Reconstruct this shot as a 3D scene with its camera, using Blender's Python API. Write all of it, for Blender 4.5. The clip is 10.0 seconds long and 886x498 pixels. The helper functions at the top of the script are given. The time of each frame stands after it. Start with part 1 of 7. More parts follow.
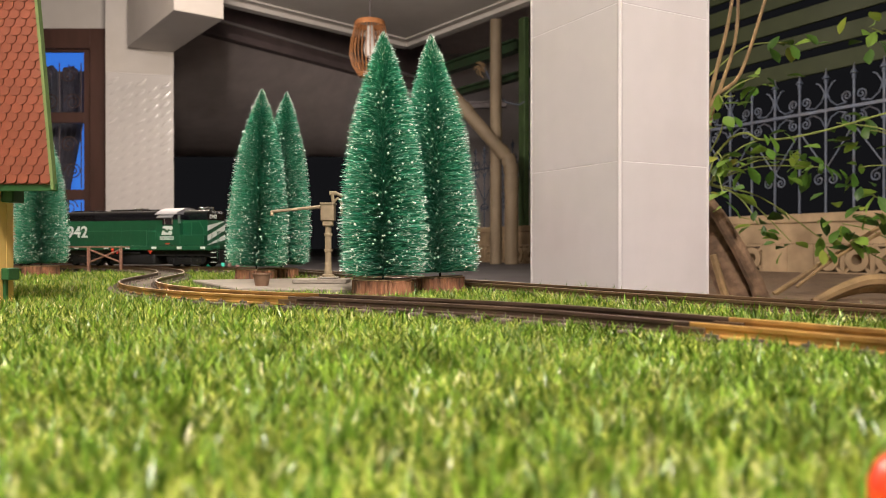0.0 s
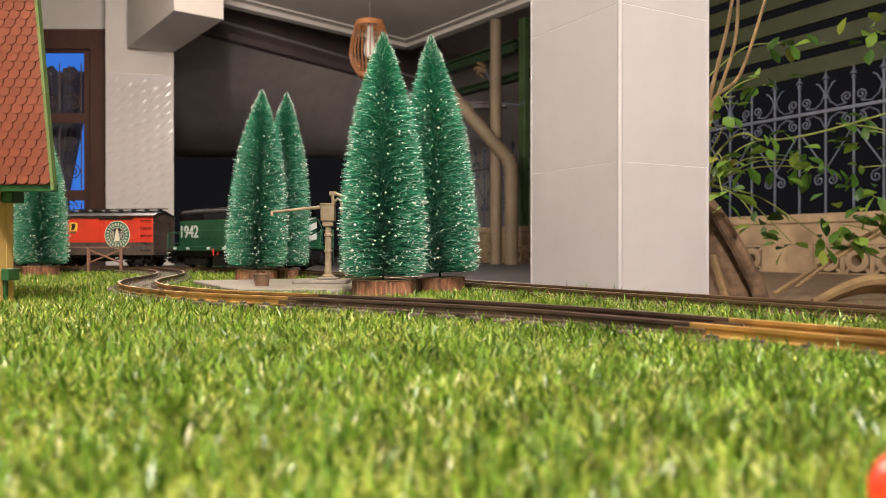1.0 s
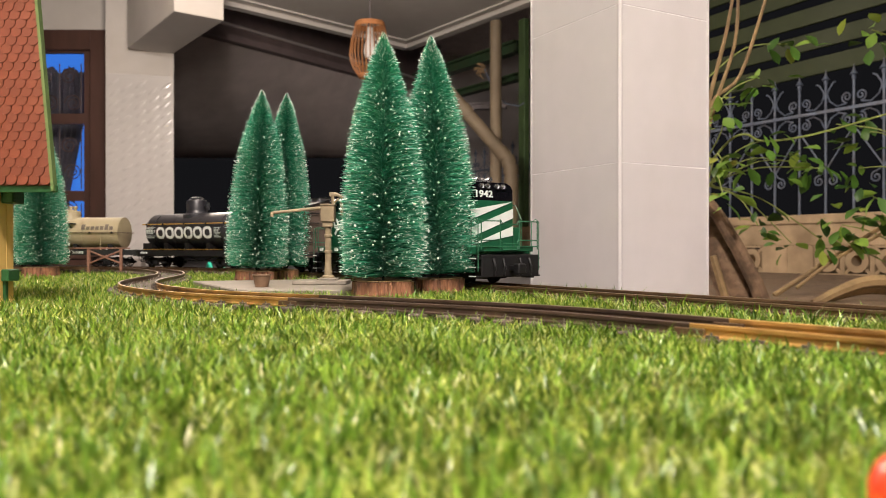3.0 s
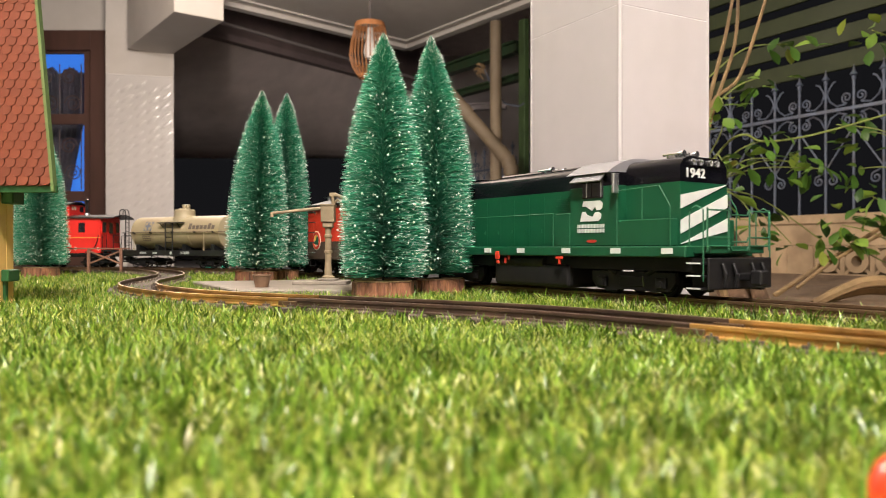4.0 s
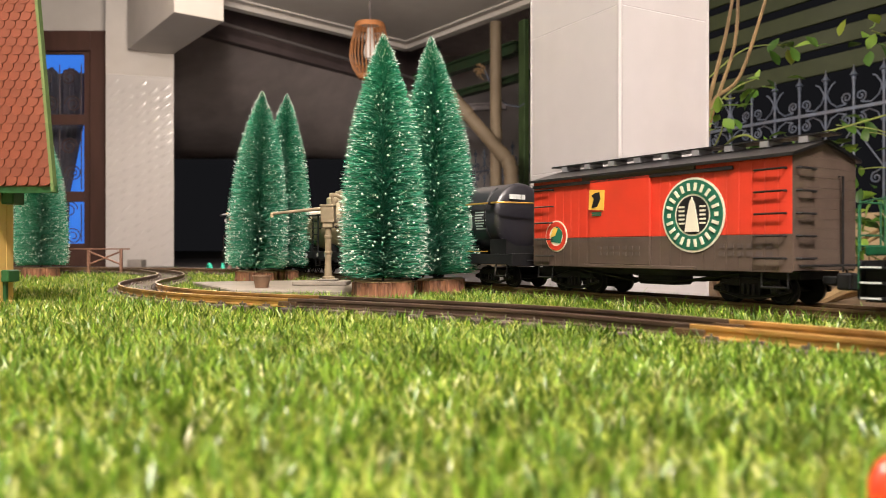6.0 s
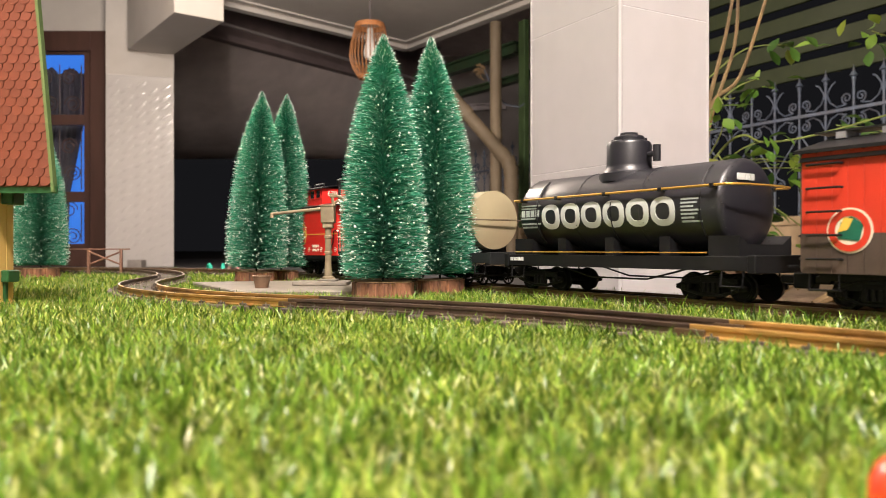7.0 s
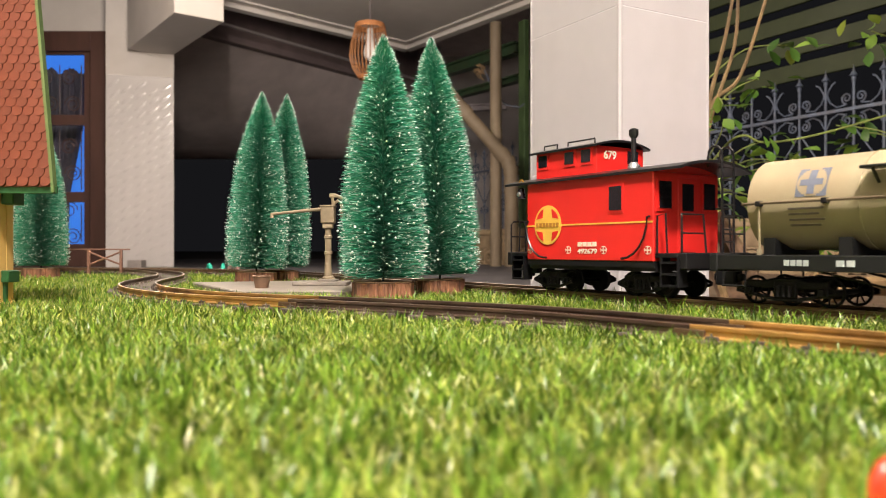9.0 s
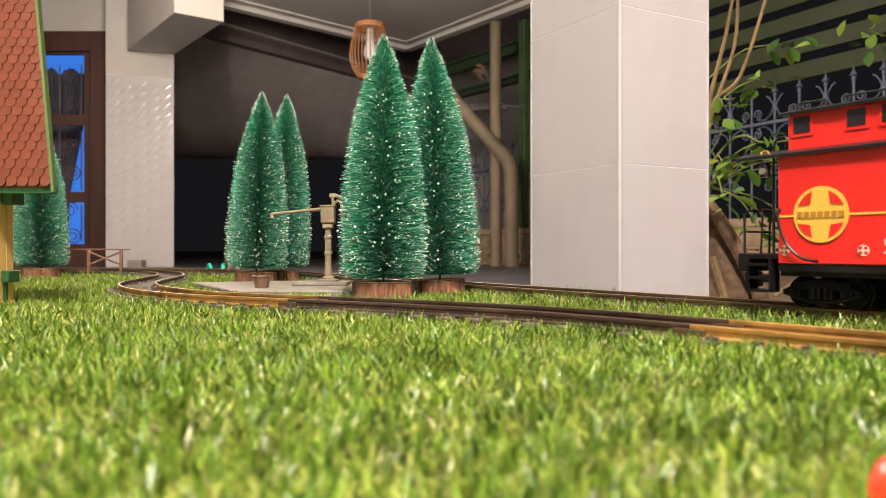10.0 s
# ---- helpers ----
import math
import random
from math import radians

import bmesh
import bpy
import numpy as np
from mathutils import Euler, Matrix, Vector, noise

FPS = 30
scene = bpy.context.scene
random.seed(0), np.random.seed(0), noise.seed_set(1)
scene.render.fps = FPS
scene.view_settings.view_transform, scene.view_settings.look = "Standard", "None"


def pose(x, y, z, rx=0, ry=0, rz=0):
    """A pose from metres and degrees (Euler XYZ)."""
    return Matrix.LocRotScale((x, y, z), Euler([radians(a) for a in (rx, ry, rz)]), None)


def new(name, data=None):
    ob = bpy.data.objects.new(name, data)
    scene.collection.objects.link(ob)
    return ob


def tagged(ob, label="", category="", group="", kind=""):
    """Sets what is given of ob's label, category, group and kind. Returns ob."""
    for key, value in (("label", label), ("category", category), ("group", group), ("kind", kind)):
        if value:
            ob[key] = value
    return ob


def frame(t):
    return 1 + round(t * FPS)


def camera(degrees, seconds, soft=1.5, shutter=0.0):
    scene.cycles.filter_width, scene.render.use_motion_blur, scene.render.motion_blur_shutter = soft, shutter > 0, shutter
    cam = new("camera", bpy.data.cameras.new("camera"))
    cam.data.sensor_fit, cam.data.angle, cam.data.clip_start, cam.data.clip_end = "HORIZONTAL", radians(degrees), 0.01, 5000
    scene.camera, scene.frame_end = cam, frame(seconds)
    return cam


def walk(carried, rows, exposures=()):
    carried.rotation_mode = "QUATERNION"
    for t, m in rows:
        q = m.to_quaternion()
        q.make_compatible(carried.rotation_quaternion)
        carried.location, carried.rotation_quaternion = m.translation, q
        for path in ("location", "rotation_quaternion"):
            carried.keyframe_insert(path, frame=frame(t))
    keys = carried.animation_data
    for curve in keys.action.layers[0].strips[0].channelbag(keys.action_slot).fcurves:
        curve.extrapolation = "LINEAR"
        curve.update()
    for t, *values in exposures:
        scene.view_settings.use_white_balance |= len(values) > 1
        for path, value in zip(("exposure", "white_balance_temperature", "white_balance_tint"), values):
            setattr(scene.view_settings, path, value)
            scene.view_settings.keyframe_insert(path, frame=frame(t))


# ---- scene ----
cam = camera(61.04, 10.0, soft=0.6, shutter=0.1)
cam.data.dof.use_dof = True
cam.data.dof.focus_distance = 0.92
cam.data.dof.aperture_fstop = 11.0
EYE = (0.0, 0.0, 0.070)


def tilt(deg):
    """Camera pose looking along +y, tipped down by deg."""
    return pose(*EYE, 90 - deg, 0, 0)


walk(cam, [(0.0, tilt(0.172)), (1.2, tilt(0.13)), (2.5, tilt(0.095)), (4.5, tilt(0.043)),
           (6.0, tilt(0.02)), (7.5, tilt(0.0)), (10.0, tilt(-0.01))],
     exposures=[(0.0, 0.0), (2.5, 0.0), (4.0, 0.14), (5.5, 0.18), (7.5, 0.2), (9.0, 0.18), (10.0, 0.12)])

# ---- world and lamps: night outside, a lit porch ----
world = bpy.data.worlds.new("night")
scene.world = world
world.use_nodes = True
world.node_tree.nodes["Background"].inputs[0].default_value = (0.007, 0.007, 0.008, 1)
world.node_tree.nodes["Background"].inputs[1].default_value = 1.0


def ceiling_lamp(x, y, z, size, watts, colour):
    """A round globe lamp under the ceiling."""
    data = bpy.data.lights.new("lamp", "POINT")
    data.shadow_soft_size, data.energy, data.color = size, watts, colour
    ob = new("porch_lamp_light", data)
    ob.location = (x, y, z)
    return ob


ceiling_lamp(0.05, -0.85, 2.20, 0.12, 450, (1.0, 0.885, 0.81))
ceiling_lamp(-1.3, 3.9, 1.78, 0.28, 205, (1.0, 0.85, 0.73))


# ---- materials ----
def mat(name, colour, rough=0.5, metal=0.0, vary=0.15, scale=30.0, bump=0.0, bscale=None, island=0.0, obj=0.0,
        spec=0.5, emit=0.0, coat=0.0, stain=None, stain_scale=4.0, stain_amount=0.0, stretch=(1, 1, 1)):
    """A surface with fine grain, broad patches, random change from piece to piece and relief."""
    m = bpy.data.materials.new(name)
    m.use_nodes = True
    nt = m.node_tree
    N, L = nt.nodes, nt.links
    b = N["Principled BSDF"]
    b.inputs["Metallic"].default_value = metal
    b.inputs["Specular IOR Level"].default_value = spec
    b.inputs["Coat Weight"].default_value = coat
    co = N.new("ShaderNodeTexCoord")
    mp = N.new("ShaderNodeMapping")
    mp.inputs["Scale"].default_value = stretch
    L.new(co.outputs["Object"], mp.inputs["Vector"])

    def noise_tex(s, detail=4.0):
        n = N.new("ShaderNodeTexNoise")
        n.inputs["Scale"].default_value, n.inputs["Detail"].default_value = s, detail
        L.new(mp.outputs[0], n.inputs["Vector"])
        return n

    fine, broad = noise_tex(scale), noise_tex(scale * 0.17, 2.0)
    add = N.new("ShaderNodeMath")
    add.operation = "ADD"
    L.new(fine.outputs[0], add.inputs[0])
    L.new(broad.outputs[0], add.inputs[1])
    rng = N.new("ShaderNodeMapRange")
    rng.inputs["From Min"].default_value, rng.inputs["From Max"].default_value = 0.6, 1.4
    rng.inputs["To Min"].default_value, rng.inputs["To Max"].default_value = 1 - vary, 1 + vary
    L.new(add.outputs[0], rng.inputs["Value"])
    value = rng.outputs[0]
    for amount, source in ((island, "island"), (obj, "object")):
        if amount:
            src = N.new("ShaderNodeNewGeometry") if source == "island" else N.new("ShaderNodeObjectInfo")
            r2 = N.new("ShaderNodeMapRange")
            r2.inputs["To Min"].default_value, r2.inputs["To Max"].default_value = 1 - amount, 1 + amount
            L.new(src.outputs["Random Per Island" if source == "island" else "Random"], r2.inputs["Value"])
            mul = N.new("ShaderNodeMath")
            mul.operation = "MULTIPLY"
            L.new(value, mul.inputs[0])
            L.new(r2.outputs[0], mul.inputs[1])
            value = mul.outputs[0]
    base = N.new("ShaderNodeVectorMath")
    base.operation = "SCALE"
    base.inputs[0].default_value = colour
    L.new(value, base.inputs["Scale"])
    out = base.outputs[0]
    if stain:
        sn = noise_tex(stain_scale, 6.0)
        sr = N.new("ShaderNodeMapRange")
        sr.inputs["From Min"].default_value, sr.inputs["From Max"].default_value = 0.45, 0.7
        sr.inputs["To Max"].default_value = stain_amount
        L.new(sn.outputs[0], sr.inputs["Value"])
        mx = N.new("ShaderNodeMix")
        mx.data_type = "RGBA"
        L.new(sr.outputs[0], mx.inputs[0])
        L.new(out, mx.inputs[6])
        mx.inputs[7].default_value = (*stain, 1)
        out = mx.outputs[2]
    L.new(out, b.inputs["Base Color"])
    rr = N.new("ShaderNodeMapRange")
    rr.inputs["From Min"].default_value, rr.inputs["From Max"].default_value = 0.3, 0.7
    rr.inputs["To Min"].default_value, rr.inputs["To Max"].default_value = max(0.02, rough - 0.08), min(1, rough + 0.08)
    L.new(broad.outputs[0], rr.inputs["Value"])
    L.new(rr.outputs[0], b.inputs["Roughness"])
    if bump:
        bn = noise_tex(bscale or scale * 2, 5.0)
        bp = N.new("ShaderNodeBump")
        bp.inputs["Strength"].default_value, bp.inputs["Distance"].default_value = 0.6, bump
        L.new(bn.outputs[0], bp.inputs["Height"])
        L.new(bp.outputs[0], b.inputs["Normal"])
    if emit:
        b.inputs["Emission Color"].default_value = (*colour, 1)
        b.inputs["Emission Strength"].default_value = emit
    return m


def ramp_mat(name, stops, rough=0.5, source="island", spec=0.3, translucent=0.0, patches=0.0, patch_scale=20.0):
    """Colours picked at random for each blade, bristle or leaf."""
    m = bpy.data.materials.new(name)
    m.use_nodes = True
    N, L = m.node_tree.nodes, m.node_tree.links
    b = N["Principled BSDF"]
    src = N.new("ShaderNodeNewGeometry") if source == "island" else N.new("ShaderNodeObjectInfo")
    cr = N.new("ShaderNodeValToRGB")
    els = cr.color_ramp.elements
    els[0].position, els[0].color = stops[0][0], (*stops[0][1], 1)
    els[1].position, els[1].color = stops[-1][0], (*stops[-1][1], 1)
    for p, c in stops[1:-1]:
        els.new(p).color = (*c, 1)
    L.new(src.outputs["Random Per Island" if source == "island" else "Random"], cr.inputs[0])
    colour = cr.outputs[0]
    if patches:
        co, no, mr, sc = (N.new("ShaderNode" + k) for k in ("TexCoord", "TexNoise", "MapRange", "VectorMath"))
        no.inputs["Scale"].default_value = patch_scale
        L.new(co.outputs["Object"], no.inputs["Vector"])
        mr.inputs["From Min"].default_value, mr.inputs["From Max"].default_value = 0.35, 0.65
        mr.inputs["To Min"].default_value, mr.inputs["To Max"].default_value = 1 - patches, 1 + patches
        L.new(no.outputs[0], mr.inputs["Value"])
        sc.operation = "SCALE"
        L.new(colour, sc.inputs[0])
        L.new(mr.outputs[0], sc.inputs["Scale"])
        colour = sc.outputs[0]
    L.new(colour, b.inputs["Base Color"])
    b.inputs["Roughness"].default_value = rough
    b.inputs["Specular IOR Level"].default_value = spec
    if translucent:
        tr, mix = N.new("ShaderNodeBsdfTranslucent"), N.new("ShaderNodeMixShader")
        L.new(colour, tr.inputs[0])
        mix.inputs[0].default_value = translucent
        L.new(b.outputs[0], mix.inputs[1])
        L.new(tr.outputs[0], mix.inputs[2])
        L.new(mix.outputs[0], N["Material Output"].inputs[0])
    return m


GRASS = ramp_mat("turf_blades", [(0.0, (0.090, 0.140, 0.018)), (0.25, (0.200, 0.275, 0.034)), (0.58, (0.334, 0.402, 0.062)),
                                 (0.86, (0.425, 0.470, 0.110)), (0.95, (0.55, 0.54, 0.24)), (1.0, (0.76, 0.73, 0.50))], 0.30, translucent=0.26, patches=0.22,
                 patch_scale=36)
GRASS_DEEP = ramp_mat("deep_green_blades", [(0.0, (0.052, 0.115, 0.010)), (0.6, (0.118, 0.225, 0.020)), (1.0, (0.225, 0.345, 0.042))], 0.32, translucent=0.22,
                      patches=0.2, patch_scale=36)
TURF_BASE = mat("turf_backing", (0.21, 0.27, 0.06), 0.9, vary=0.5, scale=180, bump=0.002, bscale=400)
BRISTLE = ramp_mat("green_bristles", [(0, (0.012, 0.16, 0.088)), (0.45, (0.026, 0.29, 0.160)), (0.8, (0.062, 0.45, 0.27)),
                                      (1, (0.30, 0.66, 0.49))], 0.33, spec=0.5, translucent=0.28)
TIPS = ramp_mat("pale_bristle_tips", [(0, (0.018, 0.23, 0.125)), (0.45, (0.055, 0.42, 0.255)), (0.78, (0.13, 0.54, 0.35)),
                                     (0.93, (0.45, 0.72, 0.58)), (1, (0.92, 0.95, 0.90))], 0.35, spec=0.5, translucent=0.25)
FROST = mat("white_frost", (0.85, 0.87, 0.85), 0.7, vary=0.1, scale=400)
WIRE = mat("dark_wire", (0.03, 0.04, 0.03), 0.5, 0.6)
BARK = mat("reddish_bark", (0.26, 0.115, 0.060), 0.85, vary=0.6, scale=120, bump=0.004, bscale=200, stretch=(1, 1, 0.25),
           stain=(0.045, 0.02, 0.013), stain_scale=130, stain_amount=0.95)
CUTWOOD = mat("cut_wood", (0.46, 0.31, 0.17), 0.8, vary=0.3, scale=60, bump=0.0006)
BRASS = mat("aged_brass_rail", (0.52, 0.30, 0.09), 0.36, 0.65, vary=0.35, scale=40, bump=0.0002,
            stain=(0.10, 0.05, 0.02), stain_scale=25, stain_amount=0.75)
STEEL_DARK = mat("dark_brown_rail", (0.085, 0.055, 0.042), 0.42, 0.6, vary=0.35, scale=60, bump=0.0002,
                 stain=(0.16, 0.10, 0.06), stain_scale=30, stain_amount=0.5)
RAIL_MID = mat("brown_rail", (0.17, 0.105, 0.06), 0.4, 0.65, vary=0.35, scale=50, bump=0.0002,
               stain=(0.07, 0.045, 0.03), stain_scale=25, stain_amount=0.6)
TIE = mat("dusty_brown_plastic_tie", (0.060, 0.045, 0.034), 0.75, vary=0.4, scale=120, bump=0.0006, obj=0.35,
          stain=(0.19, 0.15, 0.105), stain_scale=70, stain_amount=0.55)
TILE_WHITE = mat("glossy_white_tile", (0.495, 0.475, 0.480), 0.15, vary=0.035, scale=25, spec=0.5,
                 stain=(0.445, 0.420, 0.418), stain_scale=5, stain_amount=0.7)
GLAZE = mat("white_glaze", (0.58, 0.555, 0.54), 0.12, vary=0.04, scale=6, spec=0.6)
GROUT = mat("pale_grout", (0.62, 0.60, 0.61), 0.6, vary=0.2, scale=80)
PLASTER = mat("white_plaster", (0.60, 0.565, 0.53), 0.85, vary=0.06, scale=8, bump=0.001, bscale=60,
              stain=(0.50, 0.455, 0.41), stain_scale=1.2, stain_amount=0.5)
CEILING_WHITE = mat("white_ceiling_paint", (0.82, 0.775, 0.73), 0.85, vary=0.05, scale=6, bump=0.0006, bscale=60, stain=(0.70, 0.65, 0.60),
                    stain_scale=1.1, stain_amount=0.4)
DARKWALL = mat("dim_grey_wall", (0.53, 0.49, 0.485), 0.85, vary=0.15, scale=3, stain=(0.40, 0.365, 0.365), stain_scale=0.9,
               stain_amount=0.7)
FLOOR = mat("concrete_floor", (0.30, 0.28, 0.26), 0.75, vary=0.2, scale=9, bump=0.001, stain=(0.16, 0.15, 0.14),
            stain_scale=2, stain_amount=0.6)
# carport floor colour set dark to stand for the shade lying over it
CARPORT = mat("shade_toned_carport_floor", (0.075, 0.072, 0.078), 0.6, vary=0.25, scale=7, stain=(0.045, 0.042, 0.042), stain_scale=2, stain_amount=0.6)
BED = mat("brown_leaf_litter", (0.17, 0.115, 0.07), 0.95, vary=0.5, scale=30, bump=0.01, bscale=50)
TRUNK = mat("rough_brown_bark", (0.20, 0.125, 0.075), 0.9, vary=0.5, scale=40, bump=0.012, bscale=45, stain=(0.055, 0.035, 0.022), stain_scale=22, stain_amount=0.85)
ROOFGREY = mat("dim_roof_underside", (0.80, 0.72, 0.70), 0.8, vary=0.15, scale=5)
BROWNWOOD = mat("dark_brown_door_wood", (0.075, 0.035, 0.026), 0.45, vary=0.3, scale=14, stretch=(1, 1, 0.15), bump=0.0008)
GREENSTEEL = mat("dark_green_painted_steel", (0.035, 0.075, 0.035), 0.5, vary=0.25, scale=20, stain=(0.05, 0.04, 0.02),
                 stain_scale=7, stain_amount=0.5)
SLATGREEN = mat("olive_green_slat", (0.032, 0.044, 0.012), 0.6, vary=0.2, scale=12, stain=(0.020, 0.028, 0.009), stain_scale=4,
                stain_amount=0.6)
POSTGREEN = mat("light_green_post", (0.15, 0.27, 0.075), 0.6, vary=0.2, scale=12, stain=(0.08, 0.14, 0.04), stain_scale=5, stain_amount=0.6)
DARKSTEEL = mat("dark_steel", (0.22, 0.19, 0.20), 0.5, 0.1, vary=0.3, scale=20)
PIPE = mat("beige_painted_pipe", (0.27, 0.212, 0.142), 0.55, vary=0.2, scale=10, stain=(0.17, 0.125, 0.08), stain_scale=5,
           stain_amount=0.6)
FENCEWALL = mat("beige_rendered_wall", (0.42, 0.31, 0.19), 0.85, vary=0.2, scale=14, bump=0.002, bscale=70,
                stain=(0.20, 0.14, 0.08), stain_scale=4, stain_amount=0.7)
IRON = mat("grey_painted_iron", (0.118, 0.145, 0.205), 0.5, 0.1, vary=0.25, scale=30, stain=(0.12, 0.10, 0.09), stain_scale=14,
           stain_amount=0.5)
WICKER = mat("honey_rattan", (0.52, 0.23, 0.09), 0.6, vary=0.3, scale=60, island=0.25)
BULB = mat("frosted_bulb", (0.85, 0.83, 0.80), 0.3, vary=0.02)
LIMB = mat("pale_brown_bark", (0.29, 0.195, 0.090), 0.85, vary=0.4, scale=30, bump=0.004, bscale=50, stain=(0.14, 0.09, 0.05),
           stain_scale=9, stain_amount=0.7)
LEAF = ramp_mat("shrub_leaf", [(0, (0.025, 0.075, 0.010)), (0.5, (0.095, 0.215, 0.028)), (0.9, (0.25, 0.41, 0.06)),
                               (1, (0.36, 0.36, 0.06))], 0.4, source="object", spec=0.5, translucent=0.3)
SOIL = mat("dark_soil", (0.06, 0.045, 0.03), 0.95, vary=0.5, scale=20, bump=0.01, bscale=40)
BLUEGLOW = mat("blue_glow_sheet", (0.06, 0.24, 0.80), 0.8, emit=0.75, vary=0.3, scale=2)


# ---- building helpers ----
def B():
    return bmesh.new()


def box(bm, x0, x1, y0, y1, z0, z1, bevel=0.0, seg=1, m=None):
    g = bmesh.ops.create_cube(bm, size=1.0)
    vs = g["verts"]
    for v in vs:
        v.co = Vector(((x0 + x1) / 2 + v.co.x * (x1 - x0), (y0 + y1) / 2 + v.co.y * (y1 - y0), (z0 + z1) / 2 + v.co.z * (z1 - z0)))
        if m:
            v.co = m @ v.co
    if bevel:
        es = list({e for v in vs for e in v.link_edges})
        bmesh.ops.bevel(bm, geom=es, offset=bevel, segments=seg, affect="EDGES", profile=0.5)
    return bm


def rod(bm, p0, p1, r0, r1=None, seg=8, caps=True):
    p0, p1 = Vector(p0), Vector(p1)
    d = p1 - p0
    m = Matrix.Translation((p0 + p1) / 2) @ d.to_track_quat("Z", "Y").to_matrix().to_4x4()
    bmesh.ops.create_cone(bm, cap_ends=caps, segments=seg, radius1=r0, radius2=r0 if r1 is None else r1, depth=d.length, matrix=m)
    return bm


def tube(bm, pts, r, seg=6, closed=False):
    """A round bar along points; r is a number or one radius a point."""
    pts = [Vector(p) for p in pts]
    n = len(pts)
    rs = list(r) if isinstance(r, (list, tuple)) else [r] * n
    rings = []
    up = Vector((0.13, 0.21, 0.97)).normalized()
    for i, p in enumerate(pts):
        a = pts[i - 1] if (i or closed) else p
        c = pts[(i + 1) % n] if (i < n - 1 or closed) else p
        t = (c - a).normalized()
        u = t.cross(up)
        if u.length < 0.05:
            u = t.cross(Vector((1, 0, 0)))
        u.normalize()
        w = t.cross(u)
        rings.append([bm.verts.new(p + (u * math.cos(k * math.tau / seg) + w * math.sin(k * math.tau / seg)) * rs[i]) for k in range(seg)])
    for i in range(n if closed else n - 1):
        a, c = rings[i], rings[(i + 1) % n]
        for k in range(seg):
            bm.faces.new((a[k], a[(k + 1) % seg], c[(k + 1) % seg], c[k]))
    if not closed:
        bm.faces.new(rings[0][::-1])
        bm.faces.new(rings[-1])
    return bm


def lathe(bm, prof, seg=24, m=None):
    """Turns (r, z) pairs about z."""
    m = m or Matrix.Identity(4)
    rings = []
    for r, z in prof:
        if r < 1e-6:
            rings.append([bm.verts.new(m @ Vector((0, 0, z)))])
        else:
            rings.append([bm.verts.new(m @ Vector((r * math.cos(k * math.tau / seg), r * math.sin(k * math.tau / seg), z))) for k in range(seg)])
    for a, c in zip(rings, rings[1:]):
        for k in range(seg):
            k2 = (k + 1) % seg
            if len(a) == 1 and len(c) > 1:
                bm.faces.new((a[0], c[k2], c[k]))
            elif len(c) == 1 and len(a) > 1:
                bm.faces.new((a[k], a[k2], c[0]))
            elif len(a) > 1:
                bm.faces.new((a[k], a[k2], c[k2], c[k]))
    if len(rings[0]) > 1:
        bm.faces.new(rings[0][::-1])
    if len(rings[-1]) > 1:
        bm.faces.new(rings[-1])
    return bm


def prism(bm, outline, y0, y1, m=None):
    """Extrudes an (x, z) outline from y0 to y1."""
    m = m or Matrix.Identity(4)
    a = [bm.verts.new(m @ Vector((x, y0, z))) for x, z in outline]
    c = [bm.verts.new(m @ Vector((x, y1, z))) for x, z in outline]
    n = len(a)
    bm.faces.new(a)
    bm.faces.new(c[::-1])
    for i in range(n):
        bm.faces.new((a[i], c[i], c[(i + 1) % n], a[(i + 1) % n]))
    return bm


def as_mesh(name, bm, material, smooth=None):
    bmesh.ops.recalc_face_normals(bm, faces=bm.faces)
    me = bpy.data.meshes.new(name)
    bm.to_mesh(me)
    bm.free()
    me.materials.append(material)
    if smooth:
        for p in me.polygons:
            p.use_smooth = True
        me.set_sharp_from_angle(angle=radians(smooth))
    return me


def part(name, bm, material, parent=None, label="", smooth=35, at=None):
    """One mesh object, under a thing or a part where one is given."""
    ob = new(name, bm if isinstance(bm, bpy.types.Mesh) else as_mesh(name, bm, material, smooth))
    if parent:
        ob.parent = parent
    if at:
        ob.matrix_basis = at
    if label:
        ob["label"] = label
    return ob


def thing(name, label, category, group="", kind="", at=None):
    ob = tagged(new(name), label, category, group, kind)
    ob.empty_display_size = 0.02
    if at:
        ob.matrix_basis = at
    return ob


def solid(name, bm, material, label, category="", group="", kind="", at=None, smooth=35):
    ob = part(name, bm, material, None, "", smooth, at)
    return tagged(ob, label, category, group, kind)


def lettering(text, size, material, parent, m, name="lettering", width=None):
    """Raised letters, as a mesh; m places their middle, x along the line and z out of the surface."""
    cu = bpy.data.curves.new("letters", "FONT")
    cu.body, cu.size, cu.align_x, cu.align_y, cu.extrude = text, size, "CENTER", "CENTER", 0.0003
    cu.offset = size * 0.022
    tmp = new("letters", cu)
    bpy.context.view_layer.update()
    me = bpy.data.meshes.new_from_object(tmp.evaluated_get(bpy.context.evaluated_depsgraph_get()))
    bpy.data.objects.remove(tmp)
    me.materials.clear()
    me.materials.append(material)
    if width:
        xs = [v.co.x for v in me.vertices]
        k, mid = width / (max(xs) - min(xs)), (max(xs) + min(xs)) / 2
        for v in me.vertices:
            v.co.x = (v.co.x - mid) * k
    ob = new(name, me)
    ob.parent, ob.matrix_basis = parent, m
    return ob


# ---- the ways of the two tracks (rail tops at z = RAIL) ----
RAIL = 0.022
START, TURN, CURVE = Vector((-0.3063, 1.5737)), 0.97939, 1.19007


